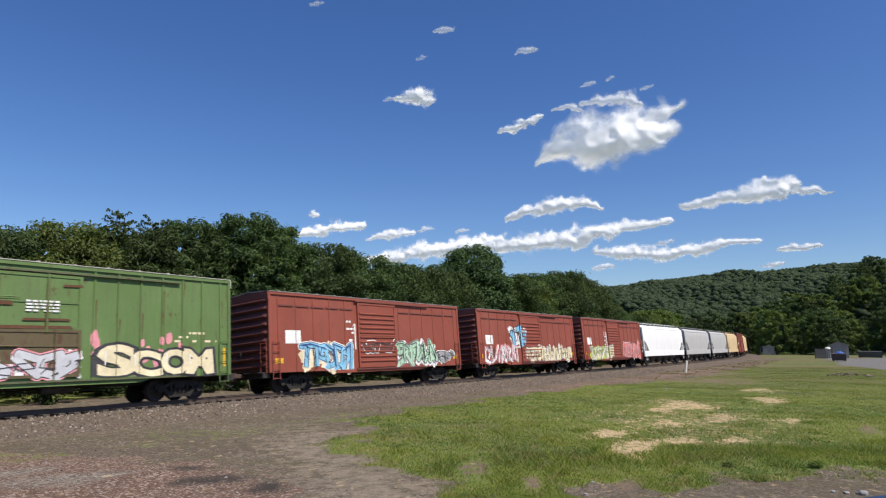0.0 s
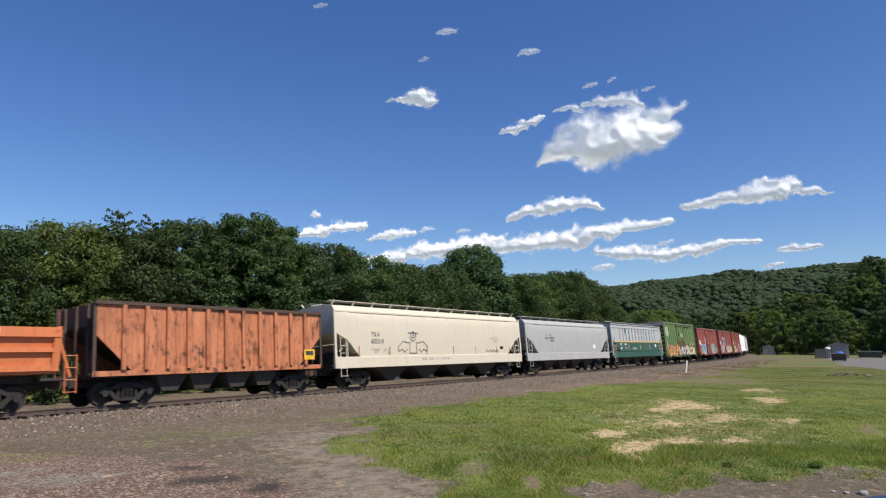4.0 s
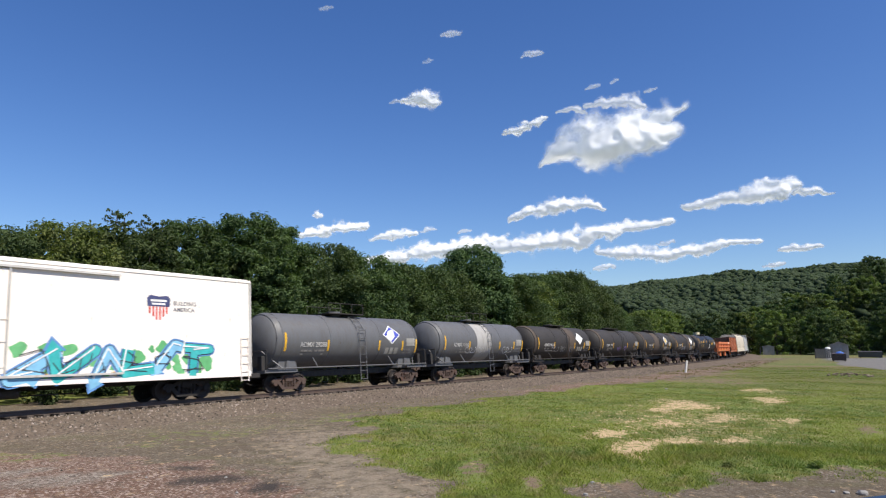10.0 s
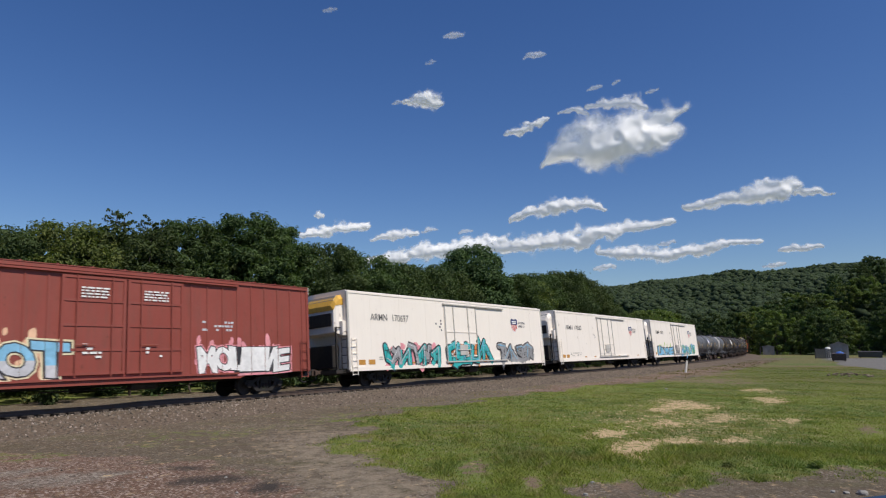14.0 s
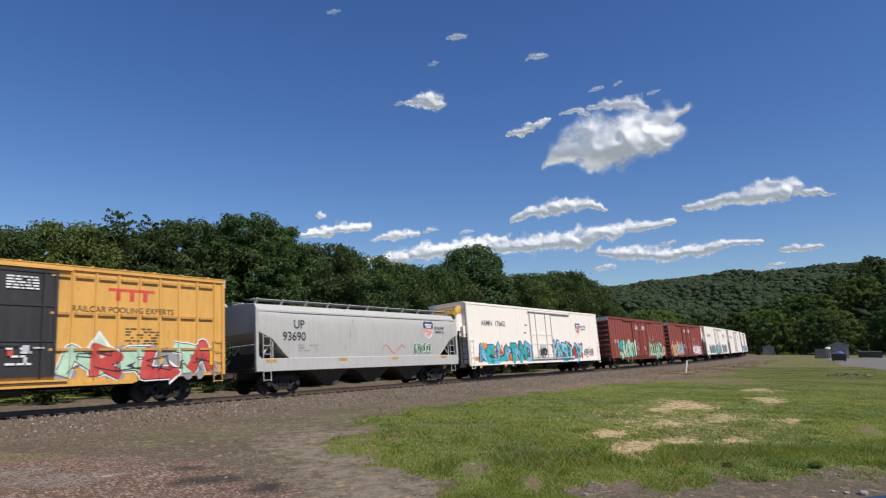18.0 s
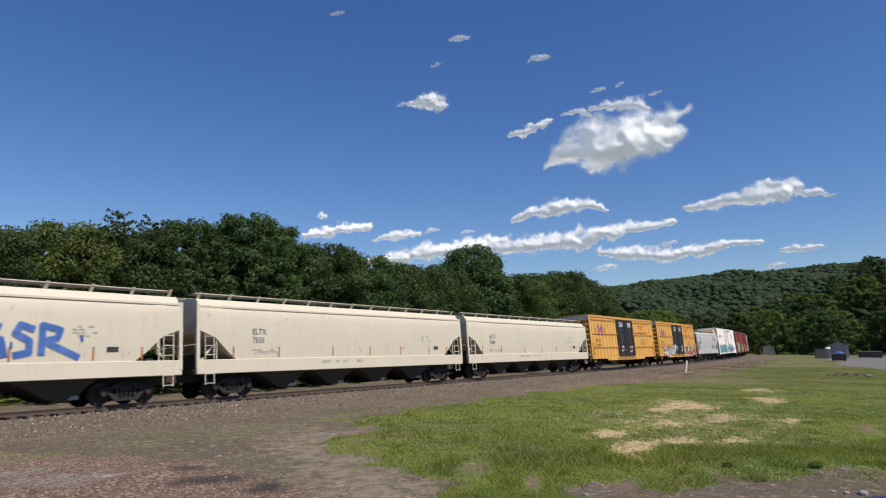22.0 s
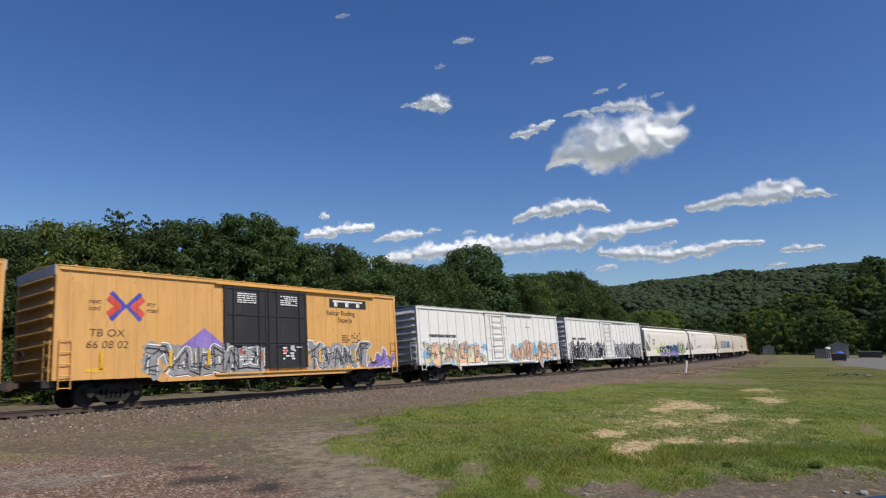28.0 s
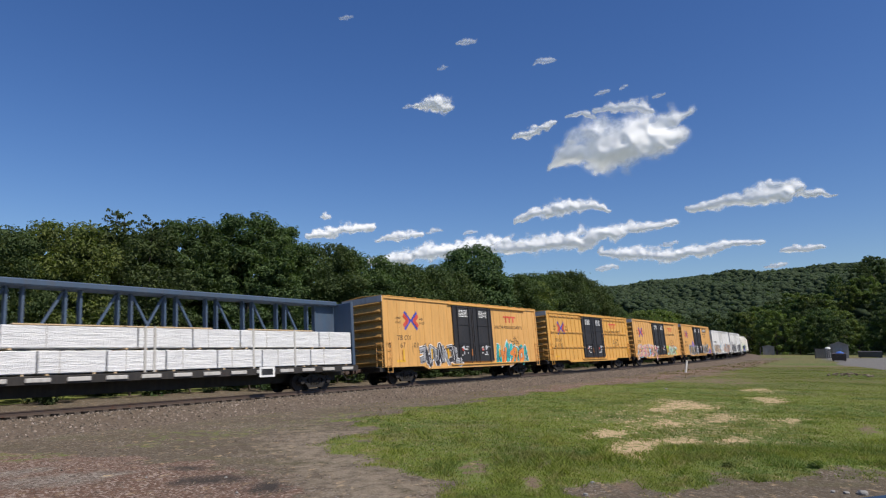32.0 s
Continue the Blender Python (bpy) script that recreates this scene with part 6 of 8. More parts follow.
def shield(mark, x, z):
    """A railway shield with a dark banner over red stripes, its point at (x, z)."""
    mark("shield_field", [[(x - 0.45, z + 0.41), (x - 0.3, z + 0.16), (x, z), (x + 0.3, z + 0.16), (x + 0.45, z + 0.41), (x + 0.45, z + 0.81), (x - 0.45, z + 0.81)]], WHITE_MARK, 0.008)
    for k in range(6):
        low = z + 0.38 - 0.34 * (1 - abs(k - 2.5) / 2.8)
        mark("shield_stripe", [rect(x - 0.42 + k * 0.148, x - 0.34 + k * 0.148, low, z + 0.66)], SIGN_RED, 0.012)
    mark("shield_top", [[(x - 0.49, z + 0.64), (x + 0.49, z + 0.64), (x + 0.51, z + 0.98), (x + 0.37, z + 1.10), (x, z + 1.04), (x - 0.37, z + 1.10), (x - 0.51, z + 0.98)]], spray("shield_navy", (0.05, 0.06, 0.16)), 0.016)
    mark("shield_bar", [rect(x - 0.35, x + 0.35, z + 0.83, z + 0.92), rect(x - 0.29, x + 0.29, z + 0.70, z + 0.78)], WHITE_MARK, 0.022)


def reefer(start, number, seed, cap):
    """A long white refrigerator car with its cooling unit at the rear end."""
    L, z0, z1 = 22.8, 0.90, 5.18
    W = 1.58
    car = thing("refrigerator_car", "long white refrigerator car with cooling unit and graffiti", "refrigerator car", "freight train")
    for sy in (-1, 1):
        part("side_wall", Geo().soft_box(-L / 2, L / 2, min(sy * (W - 0.1), sy * W), max(sy * (W - 0.1), sy * W), z0, z1, 0.03), REEFER, car)
        part("side_sill", Geo().box(-L / 2, L / 2, min(sy * (W - 0.02), sy * (W + 0.03)), max(sy * (W - 0.02), sy * (W + 0.03)), z0 - 0.08, z0 + 0.14), REEFER, car)
        part("top_rail", Geo().box(-L / 2, L / 2, min(sy * (W - 0.02), sy * (W + 0.03)), max(sy * (W - 0.02), sy * (W + 0.03)), z1 - 0.10, z1 + 0.02), REEFER, car)
    part("roof", Geo().prism([(-W, z1), (-W + 0.25, z1 + 0.10), (W - 0.25, z1 + 0.10), (W, z1)], -L / 2, L / 2), REEFER, car)
    part("floor", Geo().box(-L / 2, L / 2, -W + 0.1, W - 0.1, z0 - 0.1, z0 + 0.1), UNDER, car)
    for sx in (-1, 1):
        part("end_wall", Geo().box(min(sx * L / 2, sx * (L / 2 - 0.1)), max(sx * L / 2, sx * (L / 2 - 0.1)), -W + 0.02, W - 0.02, z0, z1), REEFER, car)
        part("corner_post", Geo().soft_box(sx * L / 2 - 0.07, sx * L / 2 + 0.07, -W - 0.02, -W + 0.12, z0, z1), REEF_GREY, car)
        part("end_sill", Geo().box(min(sx * (L / 2 + 0.75), sx * L / 2), max(sx * (L / 2 + 0.75), sx * L / 2), -1.3, 1.3, z0 - 0.15, z0 + 0.05), UNDER, car)
        ladder(car, sx * (L / 2 - 0.35), -W - 0.06, 0.6, 2.6, REEFER, 0.4)
    # cooling unit on the rear end
    x = -L / 2
    unit = part("cooling_unit", Geo().loft([[(x - 0.75 * d, y, z) for y, z in ((-q, lo), (q, lo), (q, hi - 0.25), (q - 0.2, hi), (0.2 - q, hi), (-q, hi - 0.25))] for d, q, lo, hi in ((0.0, 1.22, 2.85, 5.0), (0.35, 1.2, 2.85, 4.95), (0.62, 1.14, 2.9, 4.72), (0.78, 1.06, 2.95, 4.35))]), REEFER, car, "white cooling unit housing")
    part("unit_cap", Geo().loft([[(x - 0.75 * d, y, z) for y, z in ((-q, lo), (q, lo), (q, hi - 0.25), (q - 0.2, hi), (0.2 - q, hi), (-q, hi - 0.25))] for d, q, lo, hi in ((0.0, 1.25, 4.45, 5.03), (0.35, 1.23, 4.45, 4.98), (0.64, 1.17, 4.40, 4.75), (0.82, 1.09, 4.15, 4.42))]), cap, unit, "hood of the cooling unit")
    part("grille", Geo().box(x - 0.63, x - 0.55, -0.92, 0.92, 3.3, 4.0), UNDER, unit, "black radiator grille")
    for k in range(5):
        part("louvre", Geo().box(x - 0.32 - k * 0.045, x - 0.28 - k * 0.045, -1.0, 1.0, 4.82 - k * 0.06, 4.97 - k * 0.06), REEF_GREY, unit)
    part("fuel_tank", Geo().soft_box(x - 0.60, x - 0.1, -0.9, 0.9, 1.05, 2.3, 0.05), STEEL_DARK, car)
    part("control_box", Geo().soft_box(x - 0.30, x - 0.02, -1.45, -1.15, 2.75, 3.55, 0.03), REEFER, car, "white control box")
    for y in (-1.25, 1.25):
        part("guard_post", Geo().box(x - 0.68, x - 0.60, y - 0.05, y + 0.05, 0.9, 3.2), UNDER, car)
        part("guard_rail", Geo().rod((x - 0.64, y, 3.2), (x, y, 3.2), 0.03), UNDER, car)
    ladder(car, x - 0.2, -1.4, 0.8, 3.0, UNDER, 0.4, False, "end_ladder")
    side = Side(lambda px, z: W + (0.05 if -2.45 < px < 1.45 else 0.0), [-2.45, 1.45])
    # plug door with its frame and lock gear
    d = part("door", Geo().soft_box(-2.42, 1.42, -W - 0.045, -W, 1.25, 4.82, 0.015), REEFER, car, "white plug door")
    for px in (-2.36, -1.4, 0.35, 1.36):
        part("lock_rod", Geo().rod((px, -W - 0.08, 1.15), (px, -W - 0.08, 4.86), 0.035, 6), REEF_GREY, d)
    for z in (1.5, 2.35, 3.1):
        part("door_rail", Geo().box(-2.4, 1.4, -W - 0.075, -W - 0.04, z - 0.04, z + 0.04), REEFER, d)
    part("lock_box", Geo().soft_box(-0.9, 0.05, -W - 0.13, -W - 0.04, 1.55, 2.25, 0.02), REEF_GREY, d)
    part("door_handle", Geo().rod((-1.2, -W - 0.14, 1.9), (0.4, -W - 0.14, 1.9), 0.03), REEF_GREY, d)
    for z, x1 in ((4.86, 5.2), (1.1, 5.4)):
        part("door_track", Geo().box(-2.5, x1, -W - 0.13, -W, z, z + 0.08), REEF_GREY, car)
    for px in (-9.6, -7.0, -4.4, 3.2, 6.4, 9.4):
        part("seam", Geo().box(px - 0.012, px + 0.012, -W - 0.006, -W, z0 + 0.2, z1 - 0.15), REEFER, car)
    rng = random.Random(seed)
    mark = lambda name, polys, material, lift=0.008: decal(name, polys, side, material, car, lift)
    mark("lettering", letters("ARMN", 0.56, -9.6, 3.62, 0.004, 0, 0.95), spray("charcoal_stencil", (0.045, 0.045, 0.05)))
    mark("lettering", letters(number, 0.56, -7.75, 3.62, 0.004, 0, 0.95), PAINTS["charcoal_stencil"])
    shield(mark, 6.85, 3.14)
    mark("lettering", letters("BUILDING", 0.24, 7.5, 3.86, 0.008) + letters("AMERICA", 0.24, 7.5, 3.60, 0.008), spray("slate_stencil", (0.10, 0.10, 0.13)))
    mark("small_print", bars(rng, -9.0, -6.6, 1.25, 1.6, 3, 0.4), spray("faint_stencil", (0.40, 0.38, 0.34)))
    mark("small_print", bars(rng, -3.4, -2.7, 2.9, 3.9, 5, 0.35), PAINTS["slate_stencil"])
    for px in (-10.7, -9.9):
        mark("yellow_tag", [rect(px, px + 0.55, 1.15, 1.42)], spray("ochre_marker", (0.55, 0.27, 0.05)))
    for px in (-6.0, -3.8, 2.6, 5.0, 8.2):
        mark("reflector", [rect(px, px + 0.45, 1.12, 1.22)], PAINTS["ochre_marker"])
    running_gear(car, L, 2.4, 17.0)
    brake_gear(car, 1.0, 0.62)
    hitch(car, start, 17.0)
    return car, side


# ---------------------------------------------------------------- covered hoppers
CREAM = paint("cream_hopper_paint", (0.62, 0.555, 0.435), 0.14, 0.01, fade=0.15, soil=(0.3, 0.25, 0.19))
PALE = paint("pale_hopper_paint", (0.74, 0.70, 0.62), 0.08, 0.01, soil=(0.3, 0.27, 0.22))
GREY_H = paint("grey_hopper_paint", (0.40, 0.395, 0.385), 0.2, 0.02, soil=(0.14, 0.13, 0.125))
LIGHT_H = paint("light_grey_hopper_paint", (0.47, 0.465, 0.45), 0.2, 0.03, soil=(0.16, 0.15, 0.14))
WHITE_H = paint("white_hopper_paint", (0.86, 0.86, 0.85), 0.12, 0.01)
TAN_H = paint("tan_hopper_paint", (0.70, 0.52, 0.28), 0.3, 0.03)
GREEN_H = paint("dark_green_paint", (0.022, 0.085, 0.062), 0.3, 0.03)
WALK = paint("roof_walk_grating", (0.17, 0.17, 0.165), 0.3, 0.1)
RIB_GREY = paint("worn_grey_hopper_paint", (0.43, 0.435, 0.43), 0.22, 0.03)
# bays coloured near black for the shadow they hang in below the body
BAY = paint("hopper_bay_shade", (0.045, 0.040, 0.036), 0.5, 0.1, 0.85)


def hopper(start, L, z1, body, label, bays, base, gap, ribs=0, lower=None, bay=BAY, wall_low=1.60, name="covered_hopper", flat=False):
    """A covered hopper with curved sides, sloping ends over open platforms, roof walk and discharge bays."""
    car = thing(name, label, "hopper car", "freight train")
    zt = z1

    def half(z):
        if flat:
            return 1.53
        t = (z - wall_low) / (zt - wall_low)
        return 1.52 + 0.07 * math.sin(math.pi * min(1, max(0, t)) * 0.9) - max(0, t - 0.84) * 1.6

    def ring(x, zb):
        zs = [zb + (zt - zb) * k / 9 for k in range(10)]
        left = [(x, -half(z), z) for z in zs]
        return left + [(x, -0.75, zt + 0.05), (x, 0.75, zt + 0.05)] + [(x, half(z), z) for z in reversed(zs)]

    cut = 2.0
    stations = [(-L / 2 + 0.12, 2.85), (-L / 2 + 0.9, 2.55), (-L / 2 + cut - 0.45, 1.95), (-L / 2 + cut, wall_low)]
    xs = stations + [(-L / 2 + cut + (L - 2 * cut) * k / 8, wall_low) for k in range(1, 8)] + [(-x, z) for x, z in reversed(stations)]
    part("body_shell", Geo().loft([ring(x, z) for x, z in xs]), body, car, smooth=True)
    if lower:
        for sy in (-1, 1):
            part("lower_panel", Geo().slab([(-L / 2 + cut + 0.05, wall_low), (L / 2 - cut - 0.05, wall_low), (L / 2 - 0.5, 2.55), (-L / 2 + 0.5, 2.55)], min(sy * 1.5, sy * 1.60), max(sy * 1.5, sy * 1.60)), lower, car, "dark green lower side")
    for sy in (-1, 1):
        ys = lambda a, b: (min(sy * a, sy * b), max(sy * a, sy * b))
        part("side_sill", Geo().soft_box(-L / 2, L / 2, *ys(1.40, 1.57), 0.99, 1.60, 0.02), lower or body, car)
        part("top_chord", Geo().box(-L / 2 + 0.1, L / 2 - 0.1, *ys(half(zt - 0.34) - 0.03, half(zt - 0.34) + 0.05), zt - 0.38, zt - 0.30), body, car)
        if flat:
            part("roof_lip", Geo().box(-L / 2 + 0.1, L / 2 - 0.1, *ys(1.48, 1.60), zt - 0.04, zt + 0.04), body, car)
        g = Geo()
        g.rod((-L / 2 + 0.3, sy * 0.95, zt + 0.30), (L / 2 - 0.3, sy * 0.95, zt + 0.30), 0.02, 5)
        part("walk_rail", g, body, car)
        part("walk_board", Geo().box(-L / 2 + 0.2, L / 2 - 0.2, *ys(0.5, 0.93), zt + 0.25, zt + 0.29), WALK, car)
        stan = Geo().box(-0.06, 0.06, -0.02, 0.02, -0.25, 0.25).mesh("stanchion")
        stan.materials.append(body)
        for k in range(0 if flat else int(L / 1.55) + 1):
            st = part("stanchion", stan, None, car)
            st.matrix_basis = pose(-L / 2 + 0.35 + k * (L - 0.7) / int(L / 1.55), sy * 1.10, zt + 0.10, sy * -40)
        for sx in (-1, 1):
            xe = sx * (L / 2 - 0.06)
            part("end_post", Geo().soft_box(xe - 0.08, xe + 0.08, *ys(1.44, 1.58), 1.2, zt - 0.25, 0.015), body, car)
            ladder(car, sx * (L / 2 - 0.62), sy * 1.56, 0.55, 3.05, body, 0.44)
            part("grab_post", Geo().rod((sx * (L / 2 - 1.0), sy * 1.5, 1.6), (sx * (L / 2 - 1.0), sy * 1.5, 2.6), 0.03), body, car)
            part("slope_stay", Geo().rod((sx * (L / 2 - 0.4), sy * 1.15, 1.5), (sx * (L / 2 - 1.2), sy * 1.15, 2.4), 0.05), body, car)
    for k in range(5):
        x = -L / 2 + L * (k + 0.5) / 5
        part("hatch", Geo().soft_box(x - L / 11, x + L / 11, -0.4, 0.4, zt + 0.04, zt + 0.15, 0.03), body, car)
    for k in range(bays):
        x = -L / 2 + cut + 1.15 + (L - 2 * cut - 2.3) * (k + 0.5) / bays
        w = (L - 2 * cut - 2.0) / bays / 2 - 0.12
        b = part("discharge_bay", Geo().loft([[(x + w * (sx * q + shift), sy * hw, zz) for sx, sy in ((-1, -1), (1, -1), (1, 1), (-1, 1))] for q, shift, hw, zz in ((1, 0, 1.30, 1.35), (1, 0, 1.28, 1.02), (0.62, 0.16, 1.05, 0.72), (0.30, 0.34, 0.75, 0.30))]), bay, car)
        part("outlet_gate", Geo().soft_box(x + 0.34 * w - 0.3, x + 0.34 * w + 0.3, -0.72, 0.72, 0.22, 0.34, 0.02), STEEL_RUSTY, b)
        part("outlet_cap", Geo().rod((x + 0.34 * w + 0.45, -0.95, 0.34), (x + 0.34 * w + 0.25, -0.70, 0.34), 0.08, 8), GALV, b)
    for sx in (-1, 1):
        part("end_platform", Geo().box(min(sx * (L / 2 + 0.1), sx * (L / 2 - 1.5)), max(sx * (L / 2 + 0.1), sx * (L / 2 - 1.5)), -1.4, 1.4, 1.12, 1.20), UNDER, car)
        part("air_tank", Geo().rod((sx * (L / 2 - 0.9), -0.7, 1.55), (sx * (L / 2 - 0.9), 0.3, 1.55), 0.22, 12), body if sx > 0 else UNDER, car, smooth=True)
        part("slope_sheet_bar", Geo().box(sx * (L / 2 - 0.6) - 0.05, sx * (L / 2 - 0.6) + 0.05, -1.3, 1.3, 1.2, 1.9), UNDER, car)
        part("end_rail", Geo().rod((sx * (L / 2 + 0.05), -1.45, 2.25), (sx * (L / 2 + 0.05), 1.45, 2.25), 0.025), body, car)
    brake_wheel(car, -L / 2 - 0.05, 0.4, 2.1, UNDER)
    if ribs:
        post = Geo()
        zs = [wall_low + 0.02 + (zt - 0.35 - wall_low) * k / 6 for k in range(7)]
        post.loft([[(-0.045, -half(z) - 0.06, z), (0.045, -half(z) - 0.06, z), (0.045, -half(z) + 0.02, z), (-0.045, -half(z) + 0.02, z)] for z in zs])
        post = post.mesh("side_post")
        post.materials.append(body)
        for k in range(ribs):
            x = -L / 2 + cut + (L - 2 * cut) * (k + 0.5) / ribs
            for sy in (-1, 1):
                part("side_post", post, None, car).matrix_basis = pose(x, 0, 0, 0, 0, 0 if sy < 0 else 180)
    running_gear(car, L, gap, base)
    hitch(car, start, base)
    side = Side(lambda x, z: (1.60 if lower and z < 2.55 else half(z)) if z > 1.6 else 1.57, [], [1.6, 2.0, 2.3, 2.55, 2.9, 3.3, 3.7, 4.0])
    return car, side


def cream_hopper(start, seed, body, mark_text, number, bays=4, L=20.1, top=4.25):
    car, side = hopper(start, L, top, body, "long cream covered hopper car with curved sides", bays, 15.9, 1.1)
    rng = random.Random(seed)
    ink = spray("slate_stencil", (0.10, 0.10, 0.13))
    decal("lettering", letters(mark_text, 0.36, -7.2, 2.72, 0.01), side, ink, car, 0.01)
    decal("lettering", letters(number, 0.36, -7.2, 2.32, 0.01), side, ink, car, 0.01)
    decal("small_print", bars(rng, -7.2, -5.6, 1.78, 2.05, 3, 0.6), side, spray("faint_stencil", (0.40, 0.38, 0.34)), car, 0.01)
    decal("small_print", bars(rng, 5.6, 6.6, 2.4, 2.95, 5, 0.4), side, PAINTS["faint_stencil"], car, 0.01)
    decal("placard", [rect(6.9, 7.35, 1.95, 2.15)], side, BLACK_MARK, car, 0.01)
    for x in (-8.2, -5.6, -2.0, 0.9, 3.6, 6.4, 8.3):
        decal("rust_bar", [rect(x - 0.04, x + 0.04, 1.66, 2.15)], side, RUST_BAR, car, 0.01)
    decal("small_print", bars(rng, -2.8, 0.4, 1.3, 1.5, 1, 0.6), side, PAINTS["faint_stencil"], car, 0.012)
    return car, side


# ---------------------------------------------------------------- tank cars
TANK_BLACK = paint("black_tank_paint", (0.013, 0.013, 0.015), 0.15, 0.02, 0.45, soil=(0.03, 0.026, 0.022))
TANK_SOOT = paint("sooty_tank_paint", (0.027, 0.0235, 0.0215), 0.45, 0.04, 0.65, soil=(0.055, 0.044, 0.036))
TANK_GREY = paint("grey_tank_paint", (0.112, 0.115, 0.122), 0.45, 0.03, 0.5)
SPILL = paint("dried_spill", (0.075, 0.056, 0.043), 0.3, 0.0, 0.8)
SPILL_PALE = paint("pale_dried_spill", (0.36, 0.35, 0.34), 0.3, 0.0, 0.8)


def tank(start, L, r, body, label, gap, base, spill=None, steel=STEEL_RUSTY, sill=True):
    """A tank car: shell with dished heads, saddles, walkway, ladder and long running rails."""
    car = thing("tank_car", label, "tank car", "freight train")
    zc = 2.55
    prof = [(-L / 2, 0.02), (-L / 2 + 0.08, 0.45), (-L / 2 + 0.30, 0.85), (-L / 2 + 0.62, 0.985), (-L / 2 + 0.75, 1.0), (L / 2 - 0.75, 1.0), (L / 2 - 0.62, 0.985), (L / 2 - 0.30, 0.85), (L / 2 - 0.08, 0.45), (L / 2, 0.02)]
    ring = lambda x, q, n=36: [(x, -q * math.sin(2 * math.pi * k / n), zc + q * math.cos(2 * math.pi * k / n)) for k in range(n)]
    part("tank_shell", Geo().loft([ring(x, r * q) for x, q in prof]), body, car, smooth=True)
    for x in (-L / 2 + 0.75, -L / 6, L / 6, L / 2 - 0.75):
        part("weld_band", Geo().loft([ring(x - 0.03, r + 0.012), ring(x + 0.03, r + 0.012)]), body, car, smooth=True)
    if spill:
        x0, x1, sm = spill
        part("spill_stain", Geo().loft([ring(x0, r + 0.006, 36), ring(x0 + 0.1, r + 0.008), ring(x1 - 0.1, r + 0.008), ring(x1, r + 0.006)]), sm, car, "dried spill down the shell", True)
    for sx in (-1, 1):
        x = sx * base / 2
        part("saddle", Geo().slab([(x - 0.7, 0.95), (x + 0.7, 0.95), (x + 0.5, 1.6), (x - 0.5, 1.6)], -0.95, 0.95), body, car)
        part("end_sill", Geo().box(min(sx * (L / 2 + 0.35), sx * (L / 2 - 1.6)), max(sx * (L / 2 + 0.35), sx * (L / 2 - 1.6)), -1.35, 1.35, 0.92, 1.06), UNDER if body != TANK_GREY else body, car)
        part("end_rail", Geo().rod((sx * (L / 2 + 0.25), -1.35, 2.0), (sx * (L / 2 + 0.25), 1.35, 2.0), 0.025), UNDER, car)
        for sy in (-1, 1):
            part("rail_post", Geo().rod((sx * (L / 2 + 0.25), sy * 1.35, 1.0), (sx * (L / 2 + 0.25), sy * 1.35, 2.0), 0.025), UNDER, car)
            part("head_brace", Geo().rod((sx * (L / 2 - 0.1), sy * 0.55, 2.0), (sx * (L / 2 - 0.9), sy * 1.25, 1.05), 0.04), body, car)
            part("saddle_plate", Geo().slab([(x - 0.20, 1.04), (x + 0.30, 1.04), (x + 0.05, 1.5), (x - 0.12, 1.5)], min(sy * 0.96, sy * 1.08), max(sy * 0.96, sy * 1.08)), body, car)
    for sy in (-1, 1):
        part("running_rail", Geo().rod((-L / 2 - 0.2, sy * 1.42, 1.12), (L / 2 + 0.2, sy * 1.42, 1.12), 0.035, 6), body if body == TANK_GREY else UNDER, car)
        for x in (-L / 4, L / 4):
            part("rail_bracket", Geo().rod((x, sy * 1.42, 1.12), (x - 0.15, sy * 1.20, 1.62), 0.035, 5), body, car)
        ladder(car, 0.35, sy * (r + 0.10), 0.35, 3.1, UNDER if body != TANK_GREY else body, 0.5)
        lad = Geo()
        for e in (-0.25, 0.25):
            arc = [(0.35 + e, sy * (r + 0.08) * math.cos(t), zc + (r + 0.08) * math.sin(t)) for t in (0.38, 0.75, 1.1, 1.4)]
            for a, b in zip(arc, arc[1:]):
                lad.rod(a, b, 0.022, 5)
        for t in (0.5, 0.8, 1.1):
            lad.rod((0.10, sy * (r + 0.08) * math.cos(t), zc + (r + 0.08) * math.sin(t)), (0.60, sy * (r + 0.08) * math.cos(t), zc + (r + 0.08) * math.sin(t)), 0.018, 5)
        part("curved_ladder", lad, UNDER if body != TANK_GREY else body, car)
    top = zc + r
    part("walkway", Geo().box(-1.5, 1.2, -0.85, 0.85, top + 0.02, top + 0.07), UNDER, car)
    for x in (-1.5, -0.6, 0.3, 1.2):
        for sy in (-1, 1):
            part("walkway_post", Geo().rod((x, sy * 0.85, top), (x, sy * 0.85, top + (0.12 if sill else 0.62)), 0.02, 5), UNDER, car)
    if not sill:
        for sy in (-1, 1):
            part("walkway_rail", Geo().rod((-1.5, sy * 0.85, top + 0.6), (1.2, sy * 0.85, top + 0.6), 0.02, 5), UNDER, car)
    for sx in (-1, 1):
        part("head_band", Geo().loft([ring(sx * (L / 2 - 0.62), r * 0.985 + 0.010), ring(sx * (L / 2 - 0.42), r * 0.93 + 0.010)]), SPILL if body is not TANK_GREY else body, car, "worn brown band round the head", True)
        part("hand_brake_stand", Geo().soft_box(sx * (L / 2 + 0.12) - 0.12, sx * (L / 2 + 0.12) + 0.12, -0.95, -0.65, 1.05, 1.75, 0.02), UNDER, car)
    part("manway_dome", Geo().rod((-0.35, 0, top - 0.1), (-0.35, 0, top + 0.22), 0.42, 14), body, car, smooth=True)
    for k in range(4):
        part("valve", Geo().rod((0.45 + 0.18 * k, 0.1 * (-1) ** k, top), (0.45 + 0.18 * k, 0.1 * (-1) ** k, top + 0.18), 0.06, 8), body, car)
